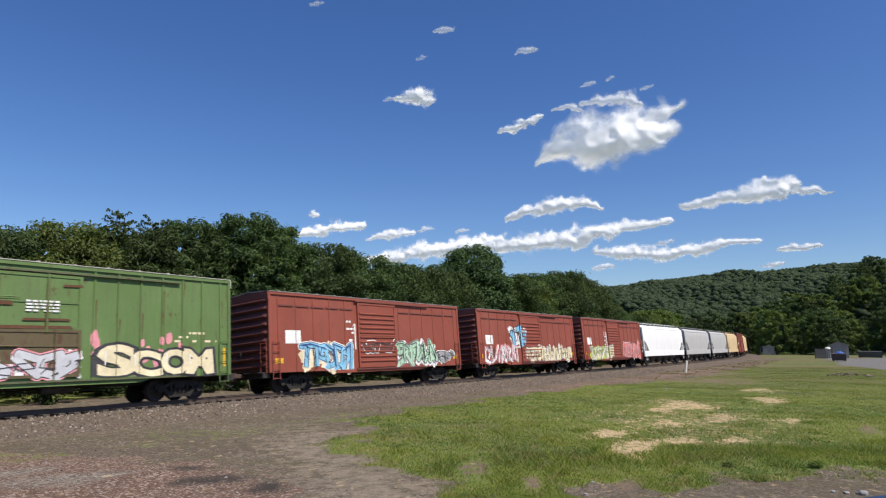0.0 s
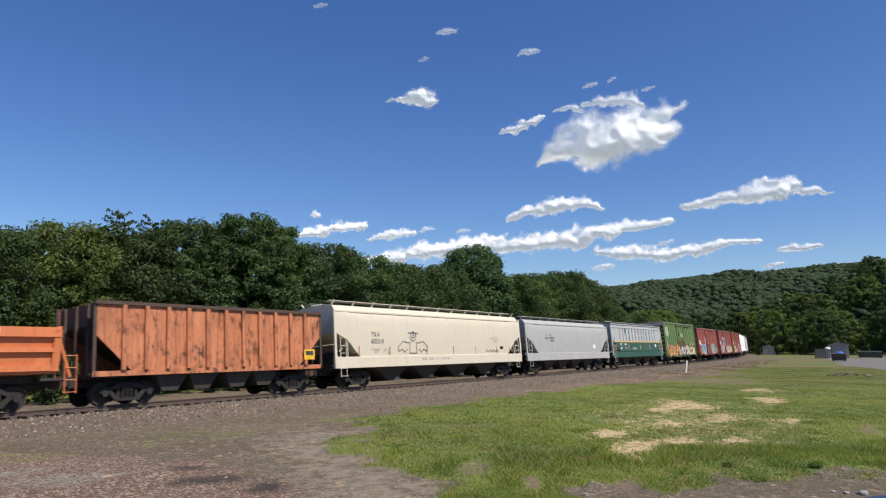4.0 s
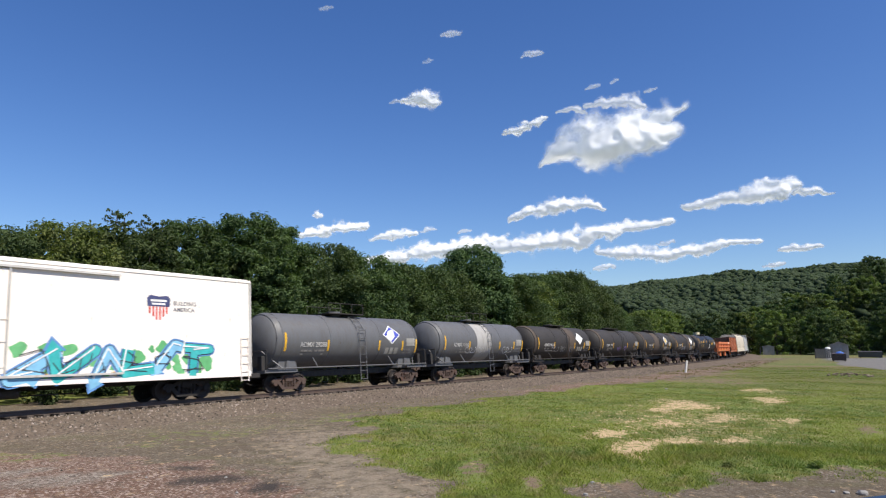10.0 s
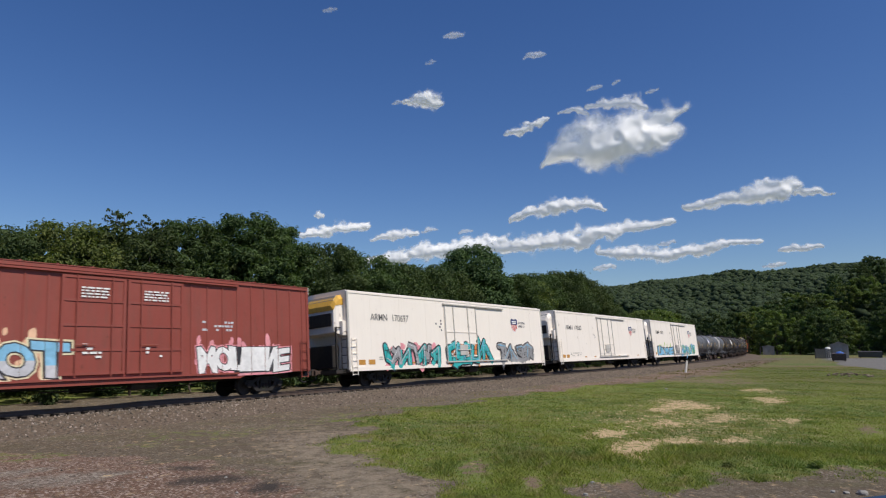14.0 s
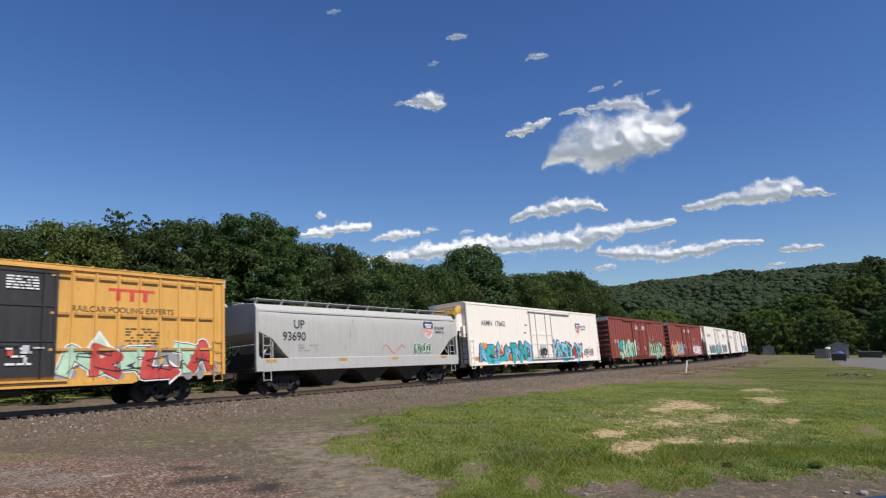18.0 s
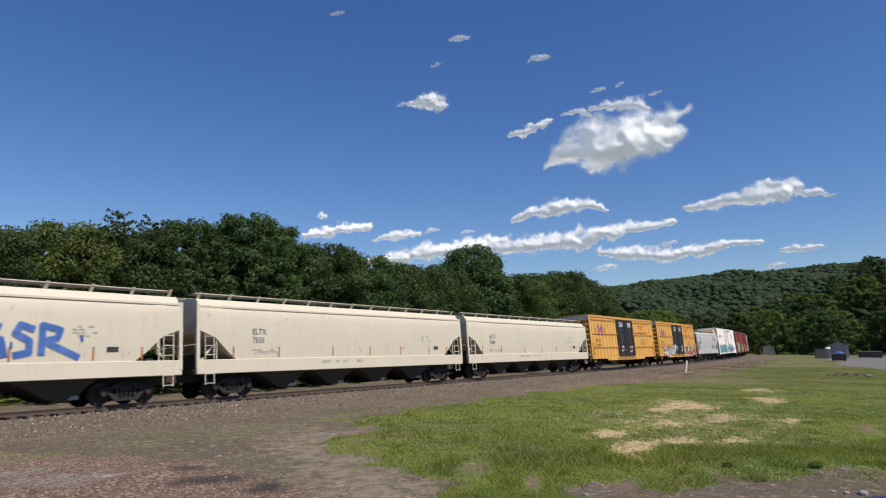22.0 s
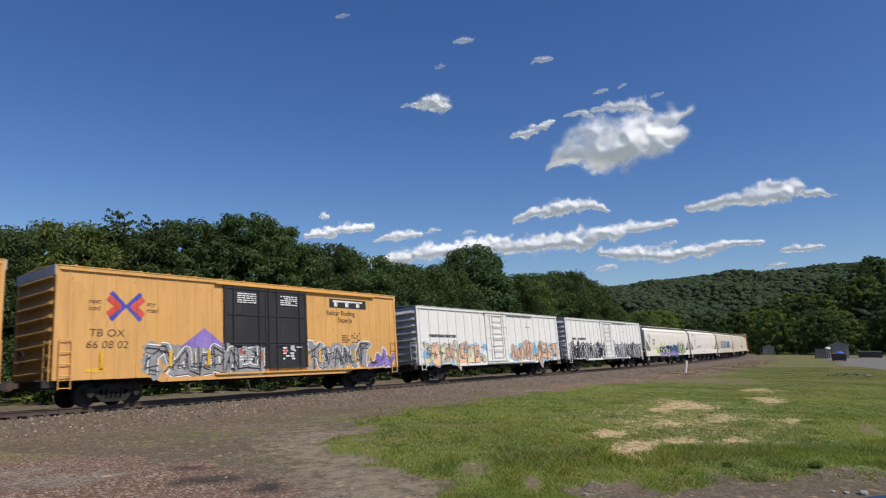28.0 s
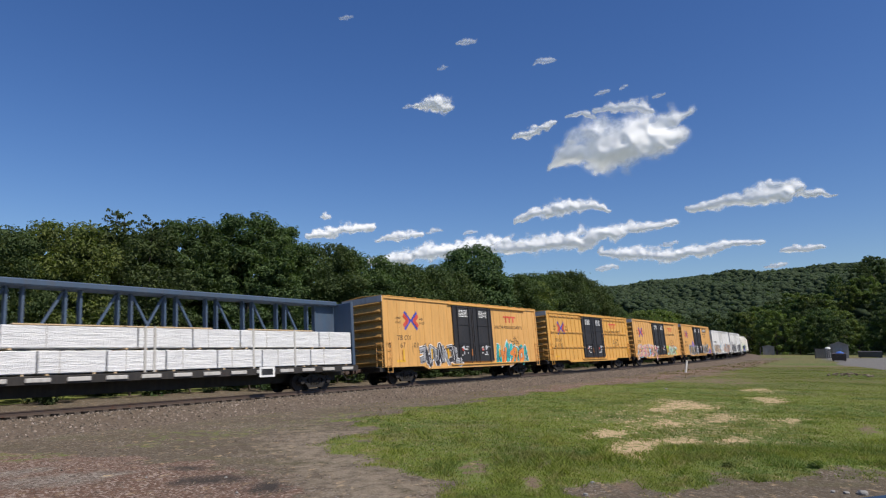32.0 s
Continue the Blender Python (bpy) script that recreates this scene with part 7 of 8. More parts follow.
    part("bottom_outlet", Geo().rod((0, 0, 0.6), (0, 0, 1.3), 0.16, 10), UNDER, car)
    running_gear(car, L, gap, base, steel)
    hitch(car, start, base)
    side = Side(lambda x, z: math.sqrt(max(0.01, (r + (0.012 if spill and spill[0] < x < spill[1] else 0.0)) ** 2 - (z - zc) ** 2)), list(spill[:2]) if spill else [], [zc + r * k / 9 for k in range(-8, 9)])
    return car, side


def adm_tank(start, seed, number, body, spill, logo, colour="white", tag=None):
    car, side = tank(start, 11.9, 1.42, body, "sooty black tank car with yellow reflectors" if body is not TANK_GREY else "grey tank car with yellow reflectors and scrawls", 1.5, 9.2, spill, sill=body is not TANK_GREY)
    rng = random.Random(seed)
    for x, z0, z1 in ((-5.05, 1.95, 2.85), (-2.15, 1.95, 2.5), (1.9, 1.95, 2.5), (4.0, 1.95, 2.5), (5.3, 1.80, 2.6)):
        decal("yellow_marker", [rect(x - 0.06, x + 0.06, z0, z1)], side, YELLOW_MARK, car, 0.012)
    ink = spray("dull_white_stencil", (0.45, 0.44, 0.42))
    decal("lettering", letters(number, 0.34, -4.1, 2.15, 0.02, 0, 0.95), side, ink, car, 0.012)
    decal("small_print", bars(rng, -4.0, -2.4, 1.72, 2.05, 2, 0.5), side, spray("dim_stencil", (0.22, 0.21, 0.20)), car, 0.012)
    decal("placard", [rect(4.35, 5.15, 2.2, 2.65)], side, spray("dim_placard", (0.30, 0.29, 0.27)), car, 0.012)
    decal("small_print", bars(rng, 4.1, 5.0, 1.75, 2.05, 3, 0.8), side, PAINTS["dim_stencil"], car, 0.014)
    if logo:
        cx, cz = 3.0, 2.85
        decal("logo_diamond", [[(cx - 0.78, cz), (cx, cz - 0.55), (cx + 0.78, cz), (cx, cz + 0.55)]], side, WHITE_MARK, car, 0.012)
        if logo == "blue":
            decal("logo_field", [[(cx - 0.68, cz), (cx, cz - 0.47), (cx + 0.68, cz), (cx, cz + 0.47)]], side, SIGN_BLUE, car, 0.018)
            decal("logo_leaf", [[(cx - 0.55, cz - 0.15), (cx - 0.1, cz - 0.40), (cx + 0.25, cz - 0.1), (cx + 0.2, cz + 0.32), (cx - 0.25, cz + 0.22)]], side, WHITE_MARK, car, 0.024)
        elif logo == "yellow":
            decal("logo_field", [[(cx - 0.6, cz), (cx, cz - 0.42), (cx + 0.6, cz), (cx, cz + 0.42)]], side, SP["grey"], car, 0.018)
            decal("logo_leaf", [[(cx - 0.4, cz - 0.1), (cx - 0.05, cz - 0.34), (cx + 0.3, cz), (cx + 0.1, cz + 0.3), (cx - 0.2, cz + 0.2)]], side, SP["yellow"], car, 0.024)
        decal("logo_bar", [rect(2.45 + k * 0.42, 2.75 + k * 0.42, 1.75, 2.1) for k in range(3)], side, PAINTS["dim_placard"], car, 0.012)
    if tag:
        for x0, x1 in ((-2.6, -1.2), (-0.9, 0.0), (0.9, 1.8), (2.4, 3.9)):
            if rng.random() < 0.75:
                pts = [(x0 + (x1 - x0) * (k / 16 + 0.22 * math.cos(k * 1.1)), 1.9 + 0.24 * math.sin(k * 1.1) * rng.uniform(0.6, 1.1)) for k in range(14)]
                decal("scrawl", stroke(pts, 0.035), side, tag, car, 0.02)
    return car, side


# ---------------------------------------------------------------- open cars
ORANGE = paint("orange_dump_paint", (0.60, 0.175, 0.060), 0.3, 0.12, fade=0.3)
ORANGE_OLD = paint("rusty_orange_paint", (0.52, 0.185, 0.080), 0.85, 0.8, fade=0.6, soil=(0.16, 0.055, 0.025))
BLUE_BEAM = paint("faded_blue_paint", (0.050, 0.085, 0.140), 0.35, 0.1, fade=0.3)
WRAP, n, l, b = nodes_of("white_lumber_wrap")
vv = coords(n, l, (0.55, 0.55, 6.0))
crease = fractal(n, l, vv, 2.2, 7, 0.72)
l.new(mix(n, l, ramp(n, l, crease, 0.35, 0.7), (0.62, 0.62, 0.63), (0.92, 0.92, 0.91)), b.inputs["Base Color"])
b.inputs["Roughness"].default_value = 0.35
bump(n, l, b, crease, 0.9, 0.06)
TIMBER = rough_stuff("raw_timber", ((0.50, 0.36, 0.21), (0.66, 0.50, 0.32), (0.58, 0.43, 0.27)), 8.0, 0.01)


def dump_car(start):
    """An orange side-dump car with a flared trough and rows of openings in its side frame."""
    L = 14.2
    car = thing("side_dump_car", "orange side-dump gondola with open framed sides", "dump car", "freight train")
    for sy in (-1, 1):
        side = part("side_door", Geo().loft([[(x, sy * y, z) for y, z in ((1.30, 1.35), (1.38, 1.35), (1.62, 2.75), (1.54, 2.75))] for x in (-L / 2, L / 2)]), ORANGE, car)
        for z, w, yo in ((1.42, 0.20, 1.36), (2.05, 0.16, 1.47), (2.66, 0.34, 1.57)):
            part("side_beam", Geo().box(-L / 2, L / 2, min(sy * yo, sy * (yo + 0.14)), max(sy * yo, sy * (yo + 0.14)), z - w / 2, z + w / 2), ORANGE, side)
        for k in range(8):
            x = -L / 2 + 0.1 + (L - 0.2) * k / 7
            part("side_stake", Geo().loft([[(x + dx, sy * y, z) for dx, y in ((-0.13, yo), (0.13, yo), (0.13, yo + 0.13), (-0.13, yo + 0.13))] for z, yo in ((1.3, 1.36), (2.75, 1.60))]), ORANGE, side)
    for sx in (-1, 1):
        part("end_wall", Geo().slab([(sx * L / 2, 1.3), (sx * (L / 2 - 0.9), 1.3), (sx * (L / 2 + 0.0), 2.9), (sx * (L / 2 + 0.12), 2.9)], -1.45, 1.45), ORANGE, car)
        part("end_stay", Geo().rod((sx * (L / 2 + 0.5), -1.3, 1.1), (sx * (L / 2 + 0.02), -1.35, 2.6), 0.07), ORANGE, car)
        part("end_platform", Geo().box(min(sx * (L / 2 + 0.7), sx * (L / 2 - 0.5)), max(sx * (L / 2 + 0.7), sx * (L / 2 - 0.5)), -1.35, 1.35, 0.98, 1.08), UNDER, car)
        ladder(car, sx * (L / 2 + 0.5), -1.38, 0.5, 1.9, ORANGE, 0.4)
        part("tilt_cylinder", Geo().rod((sx * 2.9, -1.0, 0.45), (sx * 2.9, -1.0, 1.3), 0.28, 12), ORANGE, car, "orange tilting air cylinder", True)
        part("tilt_cylinder", Geo().rod((sx * 2.9, 1.0, 0.45), (sx * 2.9, 1.0, 1.3), 0.28, 12), ORANGE, car, "orange tilting air cylinder", True)
    part("trough_floor", Geo().box(-L / 2, L / 2, -1.4, 1.4, 1.22, 1.36), ORANGE, car)
    part("under_frame", Geo().box(-L / 2 + 0.3, L / 2 - 0.3, -0.7, 0.7, 0.95, 1.22), UNDER, car)
    s = Side(lambda x, z: 1.72 if z > 2.4 else 1.52)
    decal("placard", [rect(4.6, 5.1, 2.5, 2.82)], s, WHITE_MARK, car, 0.02)
    for x in (-5.9, -1.5, 2.3):
        decal("yellow_tag", [rect(x, x + 0.6, 1.36, 1.52)], s, YELLOW_MARK, car, 0.02)
    running_gear(car, L, 1.2, 10.2)
    hitch(car, start, 10.2)


def ore_hopper(start):
    """A rusty orange open-top hopper with ribbed sides and sloping ends."""
    L = 11.6
    car = thing("open_hopper", "rust-streaked orange open hopper with ribbed sides", "hopper car", "freight train")
    W, z0, z1 = 1.52, 1.15, 3.85
    for sy in (-1, 1):
        out = [(-L / 2 + 1.6, z0), (L / 2 - 1.6, z0), (L / 2 - 0.1, 2.6), (L / 2 - 0.1, z1), (-L / 2 + 0.1, z1), (-L / 2 + 0.1, 2.6)]
        part("side_wall", Geo().slab(out, min(sy * W, sy * (W - 0.06)), max(sy * W, sy * (W - 0.06))), ORANGE_OLD, car)
        part("top_rail", Geo().box(-L / 2, L / 2, min(sy * (W - 0.05), sy * (W + 0.10)), max(sy * (W - 0.05), sy * (W + 0.10)), z1 - 0.08, z1 + 0.06), STEEL_RUSTY, car)
        part("side_sill", Geo().box(-L / 2, L / 2, min(sy * (W - 0.12), sy * (W + 0.02)), max(sy * (W - 0.12), sy * (W + 0.02)), z0 - 0.1, z0 + 0.1), ORANGE_OLD, car)
        for k in range(11):
            x = -L / 2 + 1.15 + k * (L - 2.3) / 10
            part("side_post", Geo().soft_box(x - 0.09, x + 0.09, min(sy * W, sy * (W + 0.12)), max(sy * W, sy * (W + 0.12)), z0 + 0.1, z1 - 0.08, 0.02), ORANGE_OLD, car)
        for sx in (-1, 1):
            part("corner_post", Geo().box(sx * (L / 2 - 0.05) - 0.06, sx * (L / 2 - 0.05) + 0.06, min(sy * (W - 0.1), sy * (W + 0.02)), max(sy * (W - 0.1), sy * (W + 0.02)), z0 - 0.1, z1), STEEL_RUSTY, car)
    for sx in (-1, 1):
        part("slope_sheet", Geo().slab([(sx * (L / 2 - 0.15), z1), (sx * (L / 2 - 0.15), 3.0), (sx * (L / 2 - 3.4), 1.1), (sx * (L / 2 - 3.5), 1.18), (sx * (L / 2 - 0.25), 3.1), (sx * (L / 2 - 0.25), z1)], -W + 0.07, W - 0.07), STEEL_RUSTY, car)
        part("end_platform", Geo().box(min(sx * L / 2, sx * (L / 2 - 1.4)), max(sx * L / 2, sx * (L / 2 - 1.4)), -1.4, 1.4, 1.0, 1.08), UNDER, car)
        for y in (-0.9, 0, 0.9):
            part("end_stake", Geo().box(sx * (L / 2 - 0.08) - 0.05, sx * (L / 2 - 0.08) + 0.05, y - 0.06, y + 0.06, 1.08, z1), STEEL_RUSTY, car)
        for k in (0, 1):
            x = sx * (0.9 + 1.5 * k)
            part("discharge_bay", Geo().loft([[(x + a * 0.8, b * 1.3, 1.2) for a, b in ((-1, -1), (1, -1), (1, 1), (-1, 1))], [(x + a * 0.35, b * 1.1, 0.4) for a, b in ((-1, -1), (1, -1), (1, 1), (-1, 1))]]), BAY, car)
    s = Side(lambda x, z: W)
    decal("placard", [rect(4.5, 5.2, 1.5, 2.0)], Side(lambda x, z: W + 0.13), YELLOW_MARK, car, 0.004)
    decal("placard_print", [rect(4.6, 5.1, 1.72, 1.92)], Side(lambda x, z: W + 0.13), BLACK_MARK, car, 0.010)
    running_gear(car, L, 1.2, 8.4)
    hitch(car, start, 8.4)


def centre_beam(start):
    """A blue centre-beam flat car loaded with wrapped lumber."""
    L = 22.6
    car = thing("centre_beam_car", "faded blue centre-beam flat car with loading truss", "flat car", "freight train")
    part("deck", Geo().soft_box(-L / 2, L / 2, -1.45, 1.45, 0.98, 1.16, 0.02), UNDER, car)
    part("centre_girder", Geo().box(-L / 2 + 0.6, L / 2 - 0.6, -0.3, 0.3, 0.45, 0.98), UNDER, car)
    part("top_beam", Geo().soft_box(-L / 2 + 0.5, L / 2 - 0.3, -0.42, 0.42, 4.48, 4.74, 0.05), BLUE_BEAM, car)
    for sy in (-1, 1):
        part("side_rail", Geo().box(-L / 2, L / 2, min(sy * 1.45, sy * 1.5), max(sy * 1.45, sy * 1.5), 0.86, 1.14), UNDER, car)
        for k in range(16):
            x = -L / 2 + 0.9 + k * 1.39
            part("strap_winch", Geo().soft_box(x - 0.42, x + 0.42, min(sy * 1.5, sy * 1.56), max(sy * 1.5, sy * 1.56), 0.92, 1.08, 0.02), REEF_GREY, car)
    xs = [-L / 2 + 2.0 + k * (L - 4.0) / 9 for k in range(10)]
    for k, x in enumerate(xs):
        for e in (-0.28, 0.28):
            part("upright", Geo().box(x + e - 0.045, x + e + 0.045, -0.12, 0.12, 1.16, 4.48), BLUE_BEAM, car)
    for k in range(9):
        a, c2 = xs[k] + 0.35, xs[k + 1] - 0.35
        if k != 4:
            up = k < 4
            part("diagonal", Geo().rod((a, 0, 2.0 if up else 4.4), (c2, 0, 4.4 if up else 2.0), 0.065, 4), BLUE_BEAM, car)
        else:
            part("diagonal", Geo().rod((a, 0, 2.0), (c2, 0, 4.4), 0.065, 4), BLUE_BEAM, car)
            part("diagonal", Geo().rod((a, 0, 4.4), (c2, 0, 2.0), 0.065, 4), BLUE_BEAM, car)
    for sx in (-1, 1):
        part("bulkhead", Geo().soft_box(min(sx * (L / 2 - 0.05), sx * (L / 2 - 0.25)), max(sx * (L / 2 - 0.05), sx * (L / 2 - 0.25)), -1.4, 1.4, 1.16, 4.6, 0.03), BLUE_BEAM, car, "solid blue end bulkhead")
        part("gusset", Geo().slab([(sx * (L / 2 - 0.25), 1.2), (sx * (L / 2 - 1.9), 1.2), (sx * (L / 2 - 1.6), 4.5), (sx * (L / 2 - 0.25), 4.5)], -0.06, 0.06), BLUE_BEAM, car)
    s = Side(lambda x, z: 1.56)
    decal("placard", [rect(4.6, 5.5, 0.74, 1.22)], s, WHITE_MARK, car, 0.01)
    decal("placard_print", [rect(4.72, 5.38, 0.84, 1.12)], s, BLACK_MARK, car, 0.02)
    running_gear(car, L, 1.3, 17.0)
    hitch(car, start, 17.0)
    # the load: bundle by bundle, carried by the car
    rng = random.Random(77)
    for sy in (-1, 1):
        for row in (0, 1):
            x = -L / 2 + 0.35
            while x < L / 2 - 1.2:
                w = min(rng.choice((2.44, 3.05, 4.88)), L / 2 - 0.35 - x)
                z = 1.22 + row * 0.90
                bd = part("lumber_bundle", Geo().soft_box(x + 0.03, x + w - 0.03, min(sy * 0.40, sy * 1.42), max(sy * 0.40, sy * 1.42), z, z + 0.80, 0.025), WRAP, car, "bundle of lumber in white plastic wrap")
                part("spacer", Geo().box(x + 0.3, x + 0.4, min(sy * 0.4, sy * 1.40), max(sy * 0.4, sy * 1.40), z - 0.06, z), TIMBER, bd)
                part("spacer", Geo().box(x + w - 0.5, x + w - 0.4, min(sy * 0.4, sy * 1.40), max(sy * 0.4, sy * 1.40), z - 0.06, z), TIMBER, bd)
                part("strap", Geo().box(x + w * 0.3, x + w * 0.3 + 0.03, min(sy * 0.39, sy * 1.428), max(sy * 0.39, sy * 1.428), z + 0.002, z + 0.806), REEF_GREY, bd)
                x += w
        for x in (-8.5, -3.6, 0.3, 6.2):
            part("edge_board", Geo().box(x - 2.1, x + 1.9, min(sy * 1.28, sy * 1.43), max(sy * 1.28, sy * 1.43), 2.93, 2.98), TIMBER, car, "pale raw timber edge board")
        for x in (-6.4, -0.9, -0.5, 4.4, 6.9):
            part("tie_strap", Geo().box(x - 0.05, x + 0.05, min(sy * 1.43, sy * 1.445), max(sy * 1.43, sy * 1.445), 1.16, 2.98), REEF_GREY, car)


# ---------------------------------------------------------------- the train, from its head to its tail
_, sd = hopper(173.0, 16.0, 4.6, TAN_H, "tan covered hopper car far up the line", 3, 12.0, 1.0)
red_fifty(156.0, 60, 15.0)
hopper(138.2, 16.6, 4.5, TAN_H, "tan covered hopper car far up the line", 3, 12.6, 1.0)
hopper(119.8, 16.6, 4.5, LIGHT_H, "light grey covered hopper car far up the line", 3, 12.6, 1.0)
hopper(101.2, 16.6, 4.5, LIGHT_H, "light grey covered hopper car far up the line", 3, 12.6, 1.0)
hopper(82.6, 17.4, 4.55, WHITE_H, "bright white covered hopper car with curved sides", 4, 13.4, 1.0)

c = red_fifty(64.9, 61)
graffiti(c.car, c.side, -6.5, -1.0, 1.0, 2.1, 7, SP["cream"], SP["white"], 1, SP["lime"], SP["mint"])
graffiti(c.car, c.side, 2.2, 7.3, 1.0, 2.3, 5, SP["salmon"], SP["white"], 2, SP["pink"])
c = red_fifty(47.0, 62)
graffiti(c.car, c.side, -7.3, -2.6, 1.0, 2.2, 7, SP["white"], SP["salmon"], 3, None, SP["pink"])
graffiti(c.car, c.side, -3.4, -1.2, 2.2, 3.6, 2, SP["sky"], SP["dark"], 4, SP["white"])
graffiti(c.car, c.side, -1.2, 6.9, 1.0, 2.1, 11, SP["cream"], SP["white"], 5, None)
c = red_fifty(28.6, 63)
graffiti(c.car, c.side, -5.9, -2.6, 0.95, 2.3, 4, SP["sky"], SP["white"], 6, SP["cream"], SP["navy"])
graffiti(c.car, c.side, -1.6, 1.2, 1.9, 2.45, 4, OXIDE_SHADE, SP["white"], 7)
graffiti(c.car, c.side, 1.5, 5.2, 1.15, 2.4, 4, SP["mint"], SP["grey"], 8, SP["white"], SP["dark"])
graffiti(c.car, c.side, 5.0, 7.2, 1.1, 1.9, 3, SP["grey"], SP["white"], 9)


def green_car(start):
    L, z0, z1 = 16.1, 0.92, 5.12
    posts = [x for k in range(7) for x in (-7.6 + k * 0.92, 7.6 - k * 0.92)]
    c = Box("green_box_car", "leaf green box car with a rusted plug door and graffiti", L, z0, z1, FOREST, paint("pale_rusty_roof", (0.45, 0.43, 0.38), 0.5, 0.3), GREEN_SHADE, posts, 11.9, 2.3, 0.045, 0.09, (-2.1, 1.65), 0.15, end_ribs=8, end_top=PAINTS["pale_rusty_roof"])
    c.plain_door(-2.05, 1.6, 2.75, 4.72, FOREST, 2, (-1.2, 0.4), label="green upper half of the door")
    d = c.plain_door(-2.05, 1.6, 1.08, 2.75, RUSTED, 3, (-1.2, 0.7), label="rusted lower half of the plug door")
    c.tracks(-2.2, 5.6, 1.0, 4.74, GREEN_SHADE)
    ring = [(-6.7 + 0.55 * math.cos(t), 3.95 + 0.55 * math.sin(t)) for t in (k * math.pi / 10 for k in range(21))]
    c.mark("logo_ring", stroke(ring, 0.14), WHITE_MARK)
    c.mark("logo_tree", stroke([(-6.7, 3.5), (-6.7, 4.35)], 0.10) + [p for k in range(3) for p in stroke([(-6.98, 3.62 + 0.22 * k), (-6.7, 3.85 + 0.22 * k), (-6.42, 3.62 + 0.22 * k)], 0.09)], WHITE_MARK, 0.014)
    rng = random.Random(64)
    c.text("IBT", 0.36, -7.2, 2.35, WHITE_MARK, 0.012)
    c.mark("small_print", bars(rng, -0.3, 0.8, 3.35, 3.8, 4, 0.95), WHITE_MARK, 0.036)
    c.mark("small_print", bars(rng, 5.4, 7.4, 2.3, 2.8, 3, 0.5), SP["cream"])
    rusty = paint("rust_bleed", (0.12, 0.050, 0.024), 0.5, 0.0, 0.85, soil=(0.05, 0.03, 0.02))
    for p in posts:
        if rng.random() < 0.8:
            lo, hi = sorted((rng.uniform(2.0, 4.0), rng.uniform(3.2, 4.9)))
            c.mark("rust_streak", [[(p + 0.05, lo), (p + 0.08, lo + 0.3), (p + 0.11, hi), (p + 0.05, hi)]], rusty, 0.004)
    for x, z, w, h in ((-1.9, 3.55, 1.2, 0.16), (0.9, 4.3, 0.7, 0.10), (-0.4, 3.05, 1.6, 0.10), (-1.2, 2.76, 2.5, 0.13), (-1.26, 3.0, 0.12, 1.6), (0.34, 2.9, 0.12, 1.7)):
        c.mark("rust_patch", [[(x, z), (x + w, z + 0.02), (x + w * 0.96, z + h), (x + 0.02, z + h * 0.9)]], rusty, 0.038)
    graffiti(c.car, c.side, -2.0, 1.5, 1.1, 1.9, 3, SP["silver"], SP["pink"], 12, SP["white"])
    graffiti(c.car, c.side, -7.5, -1.7, 1.0, 2.25, 6, SP["yellow"], SP["dark"], 10, SP["pink"], SP["cream"], SP["orange"])
    word_piece(c.car, c.side, "SCOM", 2.4, 7.2, 1.05, 2.05, SP["cream"], SP["dark"], 11, SP["pink"], SP["white"])
    for x in (-7.8, 7.8):
        c.mark("yellow_marker", [rect(x - 0.06, x + 0.06, 1.3, 2.1)], YELLOW_MARK)
    hitch(c.car, start, 11.9)


green_car(10.3)


def rn_hopper(start):
    car, side = hopper(start, 16.9, 4.42, RIB_GREY, "grey and dark green ribbed covered hopper car", 3, 12.9, 1.6, 13, GREEN_H, flat=True)
    decal("yellow_line", [rect(-8.0, 8.0, 2.56, 2.64)], Side(lambda x, z: 1.615), YELLOW_MARK, car, 0.004)
    ink = spray("green_stencil", (0.03, 0.15, 0.12))
    out = Side(lambda x, z: 1.54)
    for k in range(7):
        decal("lettering_bar", [[(-3.22 + k * 1.16, 3.50), (-3.04 + k * 1.16, 3.50), (-2.98 + k * 1.16, 3.80), (-3.16 + k * 1.16, 3.80)]], out, ink, car, 0.004)
        if k < 6:
            decal("lettering_bar", [[(-2.02 + k * 1.16, 2.90), (-1.84 + k * 1.16, 2.90), (-1.78 + k * 1.16, 3.20), (-1.96 + k * 1.16, 3.20)]], out, ink, car, 0.004)
    decal("lettering_bar", [[(-4.4, 3.48), (-4.05, 3.48), (-3.92, 4.08), (-4.27, 4.08)]], out, ink, car, 0.004)
    decal("lettering_bar", [[(-3.25, 2.80), (-2.90, 2.80), (-2.77, 3.36), (-3.12, 3.36)]], out, ink, car, 0.004)
    rng = random.Random(3)
    for x in (-7.4, -3.7, 0.1, 3.5, 7.3):
        decal("yellow_marker", [rect(x - 0.06, x + 0.06, 1.75, 2.3)], Side(lambda x, z: 1.60), YELLOW_MARK, car, 0.006)
    for s, x, z in (("RB", -6.2, 2.22), ("MN", -4.9, 2.22), ("99", -6.15, 1.78), ("13", -4.8, 1.78)):
        decal("lettering", letters(s, 0.34, x, z, 0.02, 0, 1.15), Side(lambda x, z: 1.60), WHITE_MARK, car, 0.008)
    decal("small_print", bars(rng, -2.9, -1.2, 1.80, 2.0, 2, 0.5), Side(lambda x, z: 1.60), WHITE_MARK, car, 0.006)
    decal("placard", [rect(5.4, 5.95, 2.05, 2.35)], Side(lambda x, z: 1.60), WHITE_MARK, car, 0.006)


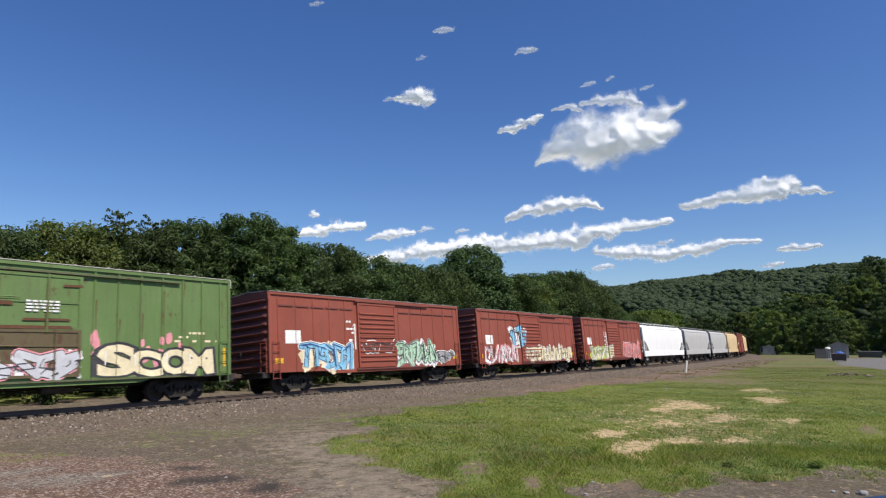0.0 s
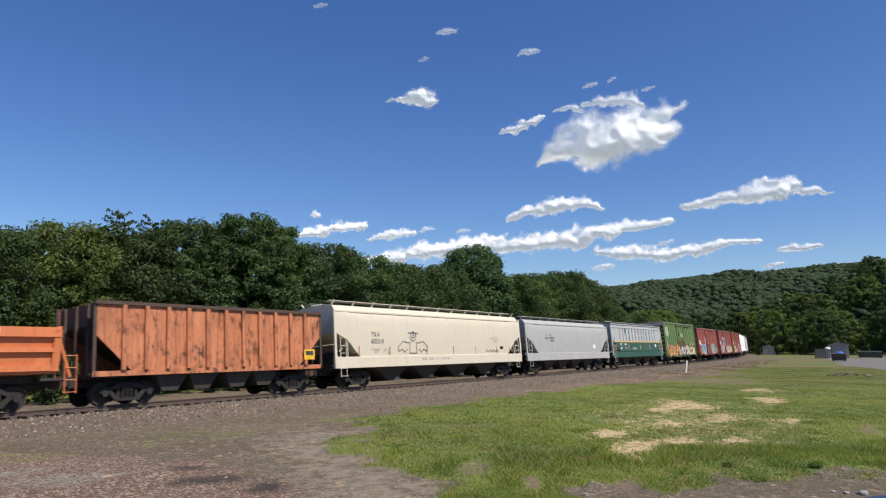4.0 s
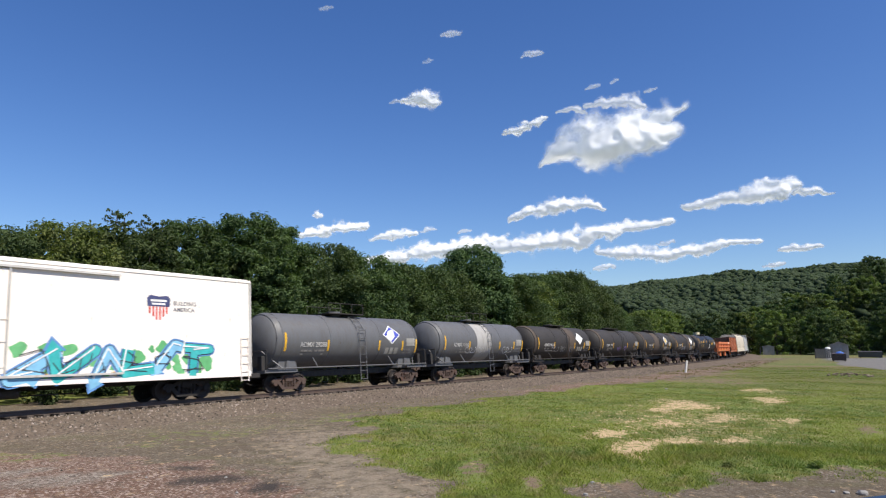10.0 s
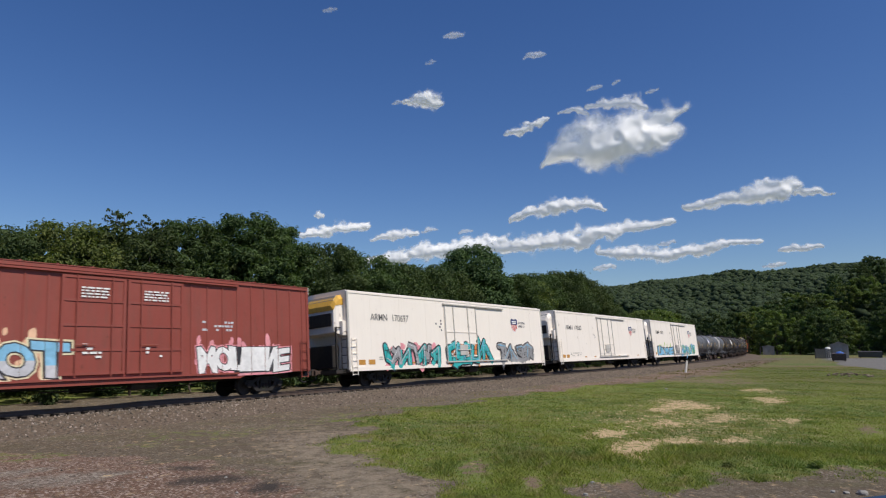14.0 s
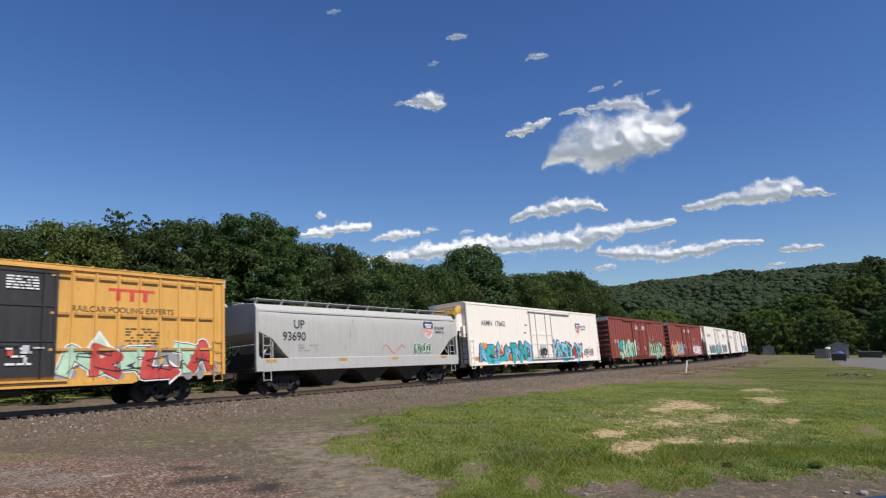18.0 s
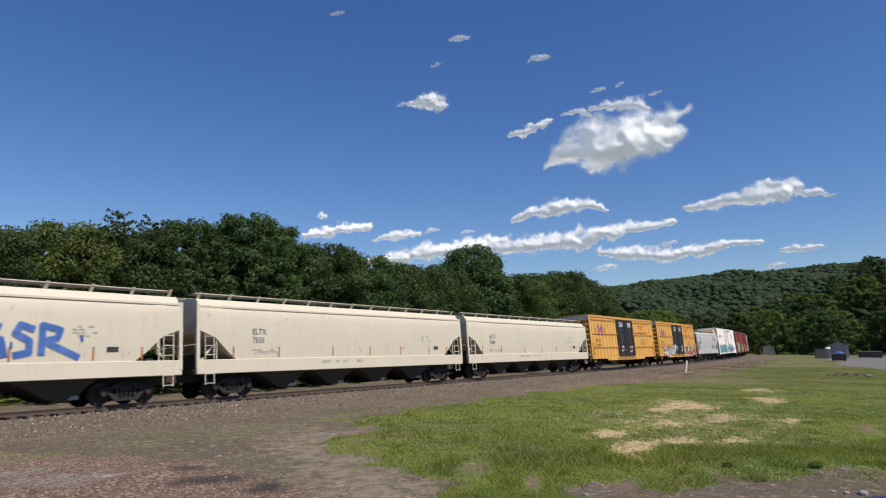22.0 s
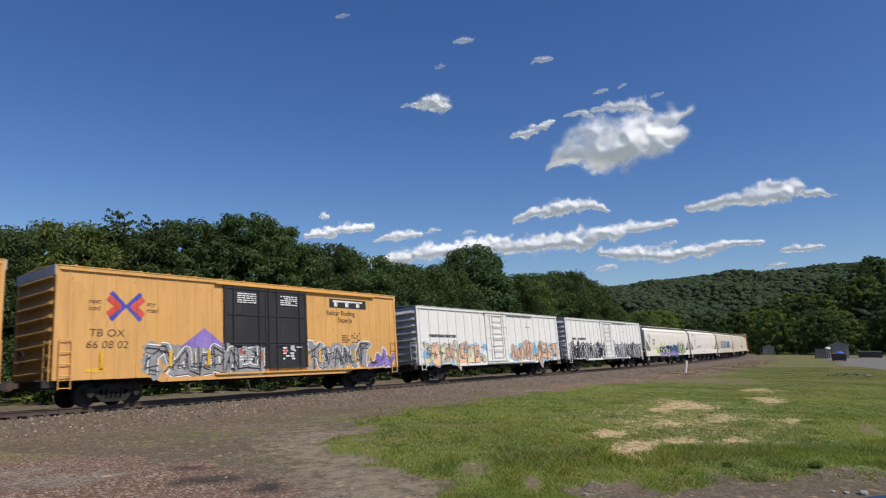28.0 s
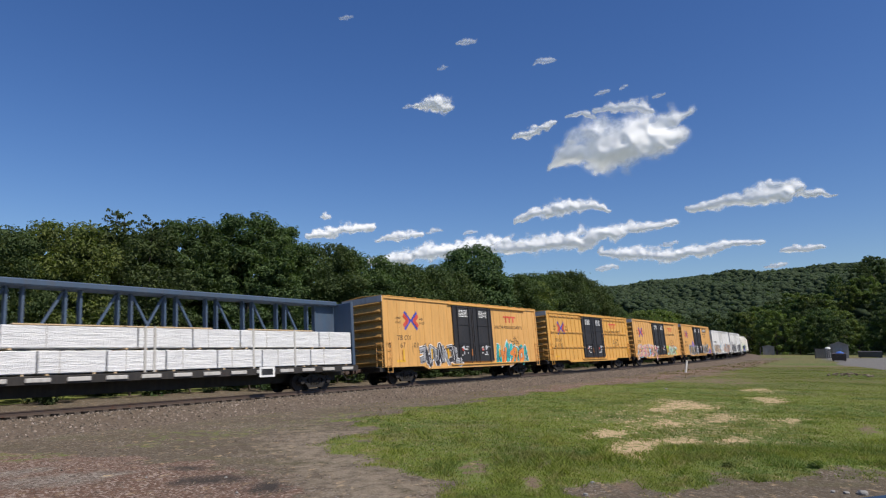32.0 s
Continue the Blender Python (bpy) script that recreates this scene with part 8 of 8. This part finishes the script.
rn_hopper(-7.9)
car, side = hopper(-25.9, 17.0, 4.30, GREY_H, "plain grey covered hopper car with smooth sides", 4, 13.2, 1.2)
decal("small_print", bars(random.Random(5), -5.2, -3.6, 2.5, 3.2, 3, 0.7), side, spray("slate_stencil", (0.10, 0.10, 0.13)), car, 0.01)
decal("placard", [rect(4.6, 5.2, 1.95, 2.3)], side, WHITE_MARK, car, 0.01)
car, side = cream_hopper(-45.4, 6, CREAM, "TILX", "620210", top=4.40)
ink = spray("black_scrawl", (0.13, 0.12, 0.12))
ring = lambda cx, cz, r: [(cx + r * math.cos(t), cz + r * math.sin(t)) for t in (k * math.pi / 8 for k in range(17))]
polys = stroke(ring(-3.4, 2.75, 0.28), 0.05) + stroke(ring(-3.4, 2.75, 0.10), 0.05) + stroke([(-3.9, 2.95), (-2.9, 2.95)], 0.06) + stroke([(-3.7, 2.45), (-3.75, 1.75), (-3.05, 1.75), (-3.1, 2.45)], 0.05)
for s in (-1, 1):
    polys += stroke([(-3.4 + s * 0.4, 2.35), (-3.4 + s * 1.0, 2.45), (-3.4 + s * 1.45, 2.1), (-3.4 + s * 1.35, 1.85), (-3.4 + s * 1.05, 2.0), (-3.4 + s * 0.85, 1.8), (-3.4 + s * 0.55, 2.0)], 0.05)
decal("scrawl", polys, side, ink, car, 0.016, "black line drawing of a winged shape")
decal("scrawl", stroke([(4.9 + 0.22 * k, 1.75 + 0.16 * (k % 2)) for k in range(9)], 0.05), side, ink, car, 0.016)
ore_hopper(-62.2)
dump_car(-76.3)

car, side = tank(-91.7, 14.8, 1.40, TANK_BLACK, "clean black tank car with yellow stencils", 2.0, 12.3, None, STEEL_DARK)
part("valve_cover", Geo().rod((-0.35, 0, 3.95), (-0.35, 0, 4.42), 0.48, 14), paint("cream_rusty_cover", (0.75, 0.66, 0.42), 0.3, 0.35), car, "cream rusty manway cover", True)
decal("lettering", letters("UTLX", 0.36, -5.2, 2.62, 0.03), side, YELLOW_MARK, car, 0.012)
decal("lettering", letters("647985", 0.36, -3.75, 2.62, 0.015), side, YELLOW_MARK, car, 0.012)
decal("small_print", bars(random.Random(8), -5.2, -3.2, 1.95, 2.45, 3, 0.6), side, spray("dim_yellow_stencil", (0.35, 0.21, 0.03)), car, 0.012)
for x, z0, z1 in ((-6.2, 2.55, 3.45), (-2.05, 2.75, 3.15), (-0.75, 2.65, 3.05), (2.1, 2.65, 3.05), (4.6, 2.6, 3.05), (6.7, 2.4, 3.2)):
    decal("yellow_marker", [rect(x - 0.07, x + 0.07, z0, z1)], side, YELLOW_MARK, car, 0.012)
decal("white_sheet", [[(1.1, 1.75), (1.75, 1.75), (1.95, 2.4), (1.3, 2.4)]], side, WHITE_MARK, car, 0.014)
decal("yellow_tag", [rect(3.2, 4.0, 2.38, 2.68)], side, YELLOW_MARK, car, 0.012)
decal("placard", [rect(5.6, 6.5, 2.35, 2.85)], side, spray("dim_placard", (0.30, 0.29, 0.27)), car, 0.012)

adm_tank(-107.1, 70, "ADMX 37233", TANK_SOOT, (0.6, 2.5, SPILL), "plain", tag=SP["silver"])
adm_tank(-120.6, 71, "ADMX 36799", TANK_SOOT, (-1.6, 0.1, SPILL), "yellow")
adm_tank(-133.9, 72, "ADMX 19117", TANK_SOOT, None, None, tag=SP["violet"])
adm_tank(-147.5, 73, "ADMX 19318", TANK_SOOT, (0.6, 2.2, SPILL), "plain", tag=SP["grey"])
adm_tank(-160.7, 74, "ADMX 17162", TANK_GREY, (-1.2, 0.7, SPILL_PALE), None, tag=SP["silver"])
adm_tank(-174.2, 75, "ADMX 29288", TANK_GREY, None, "blue")

car, side = reefer(-192.9, "170371", 80, REEFER)
word_piece(car, side, "UAYNE", -9.6, -2.7, 0.95, 1.95, SP["sky"], SP["dark"], 20, SP["lime"], SP["teal"])
graffiti(car, side, 1.6, 9.0, 1.0, 2.15, 4, SP["sky"], SP["blue"], 21, SP["green"], SP["white"], SP["teal"])
graffiti(car, side, -1.3, 0.3, 1.2, 2.3, 2, SP["grey"], SP["dark"], 22, None)
reefer(-218.4, "170362", 81, REEFER)
car, side = reefer(-244.0, "170697", 82, paint("amber_unit_paint", (0.70, 0.40, 0.06), 0.3, 0.05))
graffiti(car, side, -8.6, -3.4, 0.95, 2.25, 5, SP["teal"], SP["dark"], 23, SP["pink"], SP["silver"], SP["grey"])
graffiti(car, side, -2.2, 3.0, 1.0, 2.3, 4, SP["teal"], SP["dark"], 24, SP["orange"], SP["sky"])
graffiti(car, side, 4.2, 9.4, 1.0, 2.2, 4, SP["grey"], SP["dark"], 25, None, SP["sky"])

c = red_sixty(-267.8, 83, "16 26")
graffiti(c.car, c.side, -8.8, -5.4, 1.0, 2.3, 4, SP["peach"], SP["salmon"], 26, SP["yellow"], SP["cream"])
word_piece(c.car, c.side, "ROT", -5.4, -2.1, 1.15, 2.2, SP["sky"], SP["cream"], 27, SP["peach"], None, SP["silver"])
word_piece(c.car, c.side, "MOLIVE", 3.3, 8.1, 1.1, 2.1, SP["white"], SP["pink"], 28, SP["pink"], None)
c = red_sixty(-288.8, 84, "737 150")
graffiti(c.car, c.side, -7.0, -2.2, 1.0, 2.6, 4, SP["mint"], SP["green"], 29, SP["teal"], SP["white"])
graffiti(c.car, c.side, 2.6, 7.6, 1.0, 2.5, 5, SP["mint"], SP["dark"], 30, SP["green"], SP["cream"])
graffiti(c.car, c.side, 7.4, 8.8, 1.1, 2.0, 2, SP["peach"], SP["white"], 31)
car, side = reefer(-312.7, "170602", 85, paint("ochre_unit_paint", (0.55, 0.33, 0.05), 0.4, 0.1))
graffiti(car, side, -9.9, -2.6, 0.95, 2.3, 6, SP["sky"], SP["navy"], 32, SP["orange"], SP["teal"], SP["teal"])
graffiti(car, side, 1.5, 7.2, 1.0, 2.4, 5, SP["sky"], SP["navy"], 33, SP["red"], SP["white"], SP["teal"])
decal("lettering", letters("HD", 0.8, -1.2, 1.4, 0.05), side, SP["dark"], car, 0.14)
graffiti(car, side, 7.8, 9.8, 1.4, 1.9, 4, SP["silver"], SP["peach"], 34)

car, side = hopper(-333.7, 16.5, 4.2, LIGHT_H, "light grey covered hopper car with dark bays", 3, 12.6, 1.8)
ink = spray("charcoal_stencil", (0.045, 0.045, 0.05))
decal("lettering", letters("UP", 0.6, -6.0, 3.05, 0.015), side, ink, car, 0.01)
decal("lettering", letters("93690", 0.6, -6.7, 2.45, 0.015), side, ink, car, 0.01)
shield(lambda name, polys, material, lift: decal(name, polys, side, material, car, lift), 5.1, 2.62)
decal("lettering", letters("BUILDING", 0.24, 5.75, 3.22, 0.008) + letters("AMERICA", 0.24, 5.75, 2.97, 0.008), side, ink, car, 0.01)
decal("small_print", bars(random.Random(9), -5.7, -4.2, 1.9, 2.3, 3, 0.6), side, spray("faint_stencil", (0.40, 0.38, 0.34)), car, 0.01)
decal("scrawl", stroke([(0.6 + 0.3 * k, 2.0 + 0.25 * math.sin(k * 1.3)) for k in range(8)], 0.05), side, SP["salmon"], car, 0.012)
graffiti(car, side, 3.6, 5.2, 1.75, 2.3, 4, SP["mint"], SP["silver"], 35)
for x in (-7.4, -2.6, 1.7, 6.6):
    decal("ochre_tag", [rect(x - 0.3, x + 0.3, 1.42, 1.54)], side, PAINTS["ochre_marker"], car, 0.012)

c = yellow_car(-353.2, "67 21 78", 40, True, "bar")
graffiti(c.car, c.side, -7.4, -1.9, 1.05, 2.2, 6, SP["white"], SP["dark"], 36, SP["red"], SP["cream"])
graffiti(c.car, c.side, 2.8, 8.9, 1.05, 2.2, 4, SP["mint"], SP["white"], 37, SP["grey"], None, SP["red"])
yellow_car(-374.0, "64 03 44", 41, True, "clean")
cream_hopper(-394.5, 42, CREAM, "ELTX", "7384")
cream_hopper(-415.4, 43, CREAM, "ELTX", "7555")
car, side = cream_hopper(-436.2, 44, CREAM, "ELTX", "7418")
TAG_BLUE = spray("tag_blue", (0.05, 0.13, 0.40))
TAG_HAZE = spray("tag_blue_haze", (0.22, 0.30, 0.48))
swoops = [[(-5.2, 2.1), (-4.35, 2.35), (-4.3, 2.75), (-4.8, 2.95), (-5.15, 2.4), (-5.0, 1.85), (-4.25, 1.9)], [(-3.95, 3.1), (-3.7, 1.85), (-3.1, 1.95)], [(-2.2, 2.85), (-2.7, 2.9), (-2.85, 2.6), (-2.3, 2.35), (-2.35, 1.95), (-2.9, 1.85)],
        [(-1.9, 2.2), (-1.0, 2.4), (-1.1, 2.8), (-1.6, 2.85), (-1.75, 2.2), (-1.5, 1.85), (-0.9, 2.0)], [(-0.5, 1.85), (-0.45, 3.0), (0.3, 2.85), (0.2, 2.5), (-0.4, 2.35), (1.0, 1.75)], [(1.35, 2.9), (1.65, 1.9)], [(2.3, 3.0), (2.15, 1.85)], [(1.5, 2.4), (2.2, 2.45)],
        [(3.3, 2.8), (2.85, 2.95), (2.55, 2.4), (2.85, 1.9), (3.3, 2.0), (3.3, 2.4), (3.0, 2.35)], [(3.3, 2.4), (3.45, 1.8)], [(4.35, 2.75), (3.9, 2.9), (3.75, 2.6), (4.2, 2.35), (4.2, 1.95), (3.7, 1.85)], [(4.6, 1.85), (4.6, 2.9), (5.2, 2.75), (5.1, 2.45), (4.65, 2.35), (5.9, 1.75)],
        [(-5.6, 2.55), (-5.58, 2.65)], [(0.9, 2.6), (0.92, 2.7)], [(5.9, 2.45), (6.0, 2.47)], [(3.6, 2.2), (3.68, 2.2)]]
decal("tag_haze", [p for h in swoops for p in stroke(h, 0.27)], side, TAG_HAZE, car, 0.012)
decal("tag_lettering", [p for h in swoops for p in stroke(h, 0.20)], side, TAG_BLUE, car, 0.022, "blue sprayed capital letters")
car, side = cream_hopper(-457.3, 45, PALE, "HLTX", "7073")
ink = PAINTS["black_scrawl"]
decal("scrawl", stroke([(-8.8, 3.95), (-8.5, 3.5), (-8.2, 3.9), (-7.9, 3.4), (-7.6, 3.85), (-7.1, 3.6), (-6.7, 3.8), (-6.2, 3.3), (-5.9, 3.6)], 0.05), side, ink, car, 0.016)
decal("scrawl", stroke([(-5.2 + 0.24 * k, 1.85 + 0.22 * (k % 2) + 0.02 * k) for k in range(12)], 0.06), side, ink, car, 0.016)
car, side = cream_hopper(-478.3, 46, PALE, "HCBX", "1284")
decal("graffiti_band", [[(-5.9 + k * 0.7, 1.27), (-5.2 + k * 0.7, 1.27), (-5.2 + k * 0.7, 1.72 + 0.2 * math.sin(k * 1.7 + 1.7)), (-5.9 + k * 0.7, 1.72 + 0.2 * math.sin(k * 1.7))] for k in range(20)], side, SP["lime"], car, 0.002)
word_piece(car, side, "NOKT", -4.4, -0.4, 1.05, 2.05, SP["dark"], SP["white"], 39, SP["lime"], None, SP["violet"])
word_piece(car, side, "SAB", 0.0, 3.6, 1.05, 2.1, SP["navy"], SP["teal"], 40, SP["mint"], None, SP["violet"])
graffiti(car, side, 3.8, 7.2, 1.35, 2.4, 3, SP["sky"], SP["dark"], 41, SP["blue"], SP["lime"], SP["yellow"])
decal("scrawl", stroke([(-9.0, 3.2), (-8.6, 3.6), (-8.4, 2.9), (-8.1, 3.4), (-8.7, 2.7), (-8.2, 2.5)], 0.06), side, ink, car, 0.03)

c = white_sixty(-499.6, 47, "")
for x0, x1, k in ((-9.3, -6.2, 0), (-6.1, -3.9, 1), (-3.8, -1.4, 2), (1.4, 4.6, 3), (4.7, 7.0, 4), (7.0, 9.4, 5)):
    graffiti(c.car, c.side, x0, x1, 1.05, 2.35, 3, SP["grey" if k % 2 else "dark"], SP["dark"], 50 + k, SP["grey"], SP["white"])
c = white_sixty(-520.9, 48, "")
graffiti(c.car, c.side, -9.2, -2.2, 1.1, 2.3, 6, SP["cream"], SP["silver"], 56, SP["sky"], SP["grey"], SP["peach"])
graffiti(c.car, c.side, 1.6, 9.2, 1.1, 2.4, 6, SP["peach"], SP["silver"], 57, SP["sky"], SP["grey"])
c = yellow_car(-542.3, "66 08 02", 49, False, "board")
graffiti(c.car, c.side, -6.0, -0.6, 1.0, 2.2, 6, SP["grey"], SP["white"], 58, SP["grey"], SP["dark"])
c.mark("graffiti_peak", [[(-4.6, 2.1), (-2.2, 2.1), (-3.4, 2.95)]], SP["violet"], 0.010)
graffiti(c.car, c.side, 2.6, 7.0, 1.0, 2.2, 5, SP["grey"], SP["white"], 59, SP["grey"], SP["dark"])
graffiti(c.car, c.side, 7.1, 9.0, 1.1, 1.8, 2, SP["violet"], SP["white"], 60)
c = yellow_car(-563.0, "66 32 02", 50, False, "bar")
graffiti(c.car, c.side, -8.6, -1.6, 1.0, 2.2, 7, SP["peach"], SP["white"], 61, SP["sky"], SP["cream"], SP["pink"])
graffiti(c.car, c.side, 3.0, 7.2, 1.05, 2.1, 4, SP["mint"], SP["salmon"], 62, SP["lime"], SP["white"])
c = yellow_car(-583.8, "63 93 83", 51, True, "clean")
c = yellow_car(-604.8, "6 67 03 6", 52, False, "bar")
graffiti(c.car, c.side, -6.2, -2.0, 1.1, 2.3, 5, SP["grey"], SP["white"], 63, None, SP["silver"], SP["dark"])
graffiti(c.car, c.side, 3.0, 7.6, 1.0, 2.2, 5, SP["teal"], SP["white"], 64, SP["teal"], None, SP["orange"])
centre_beam(-627.8)

# ---------------------------------------------------------------- sleepers under the rails nearest the yard
tie = Geo().soft_box(-0.115, 0.115, -1.3, 1.3, -0.36, -0.165, 0.015).mesh("sleeper")
tie.materials.append(TIE_WOOD)
for k in range(290):
    s = -2.0 + k * 0.52
    q, a = line_at(s)
    part("sleeper", tie, None, track).matrix_basis = pose(q.x, q.y, RAIL_Z, -CANT, 0, 90 - math.degrees(a))

# ---------------------------------------------------------------- everything that moves
SPEED = 20.1


def motions():
    for ob, start, base in TRAIN:
        rows = []
        for t in range(33):
            s = start + SPEED * t
            a, b = Vector(on_line(s - base / 2, 0, 0)), Vector(on_line(s + base / 2, 0, 0))
            mid = (a + b) / 2
            rows.append((float(t), pose(*mid, -CANT, 0, math.degrees(math.atan2(b.y - a.y, b.x - a.x)))))
        walk(ob, rows)
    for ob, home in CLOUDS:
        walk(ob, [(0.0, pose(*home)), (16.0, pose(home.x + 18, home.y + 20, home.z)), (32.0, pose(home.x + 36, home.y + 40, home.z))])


motions()
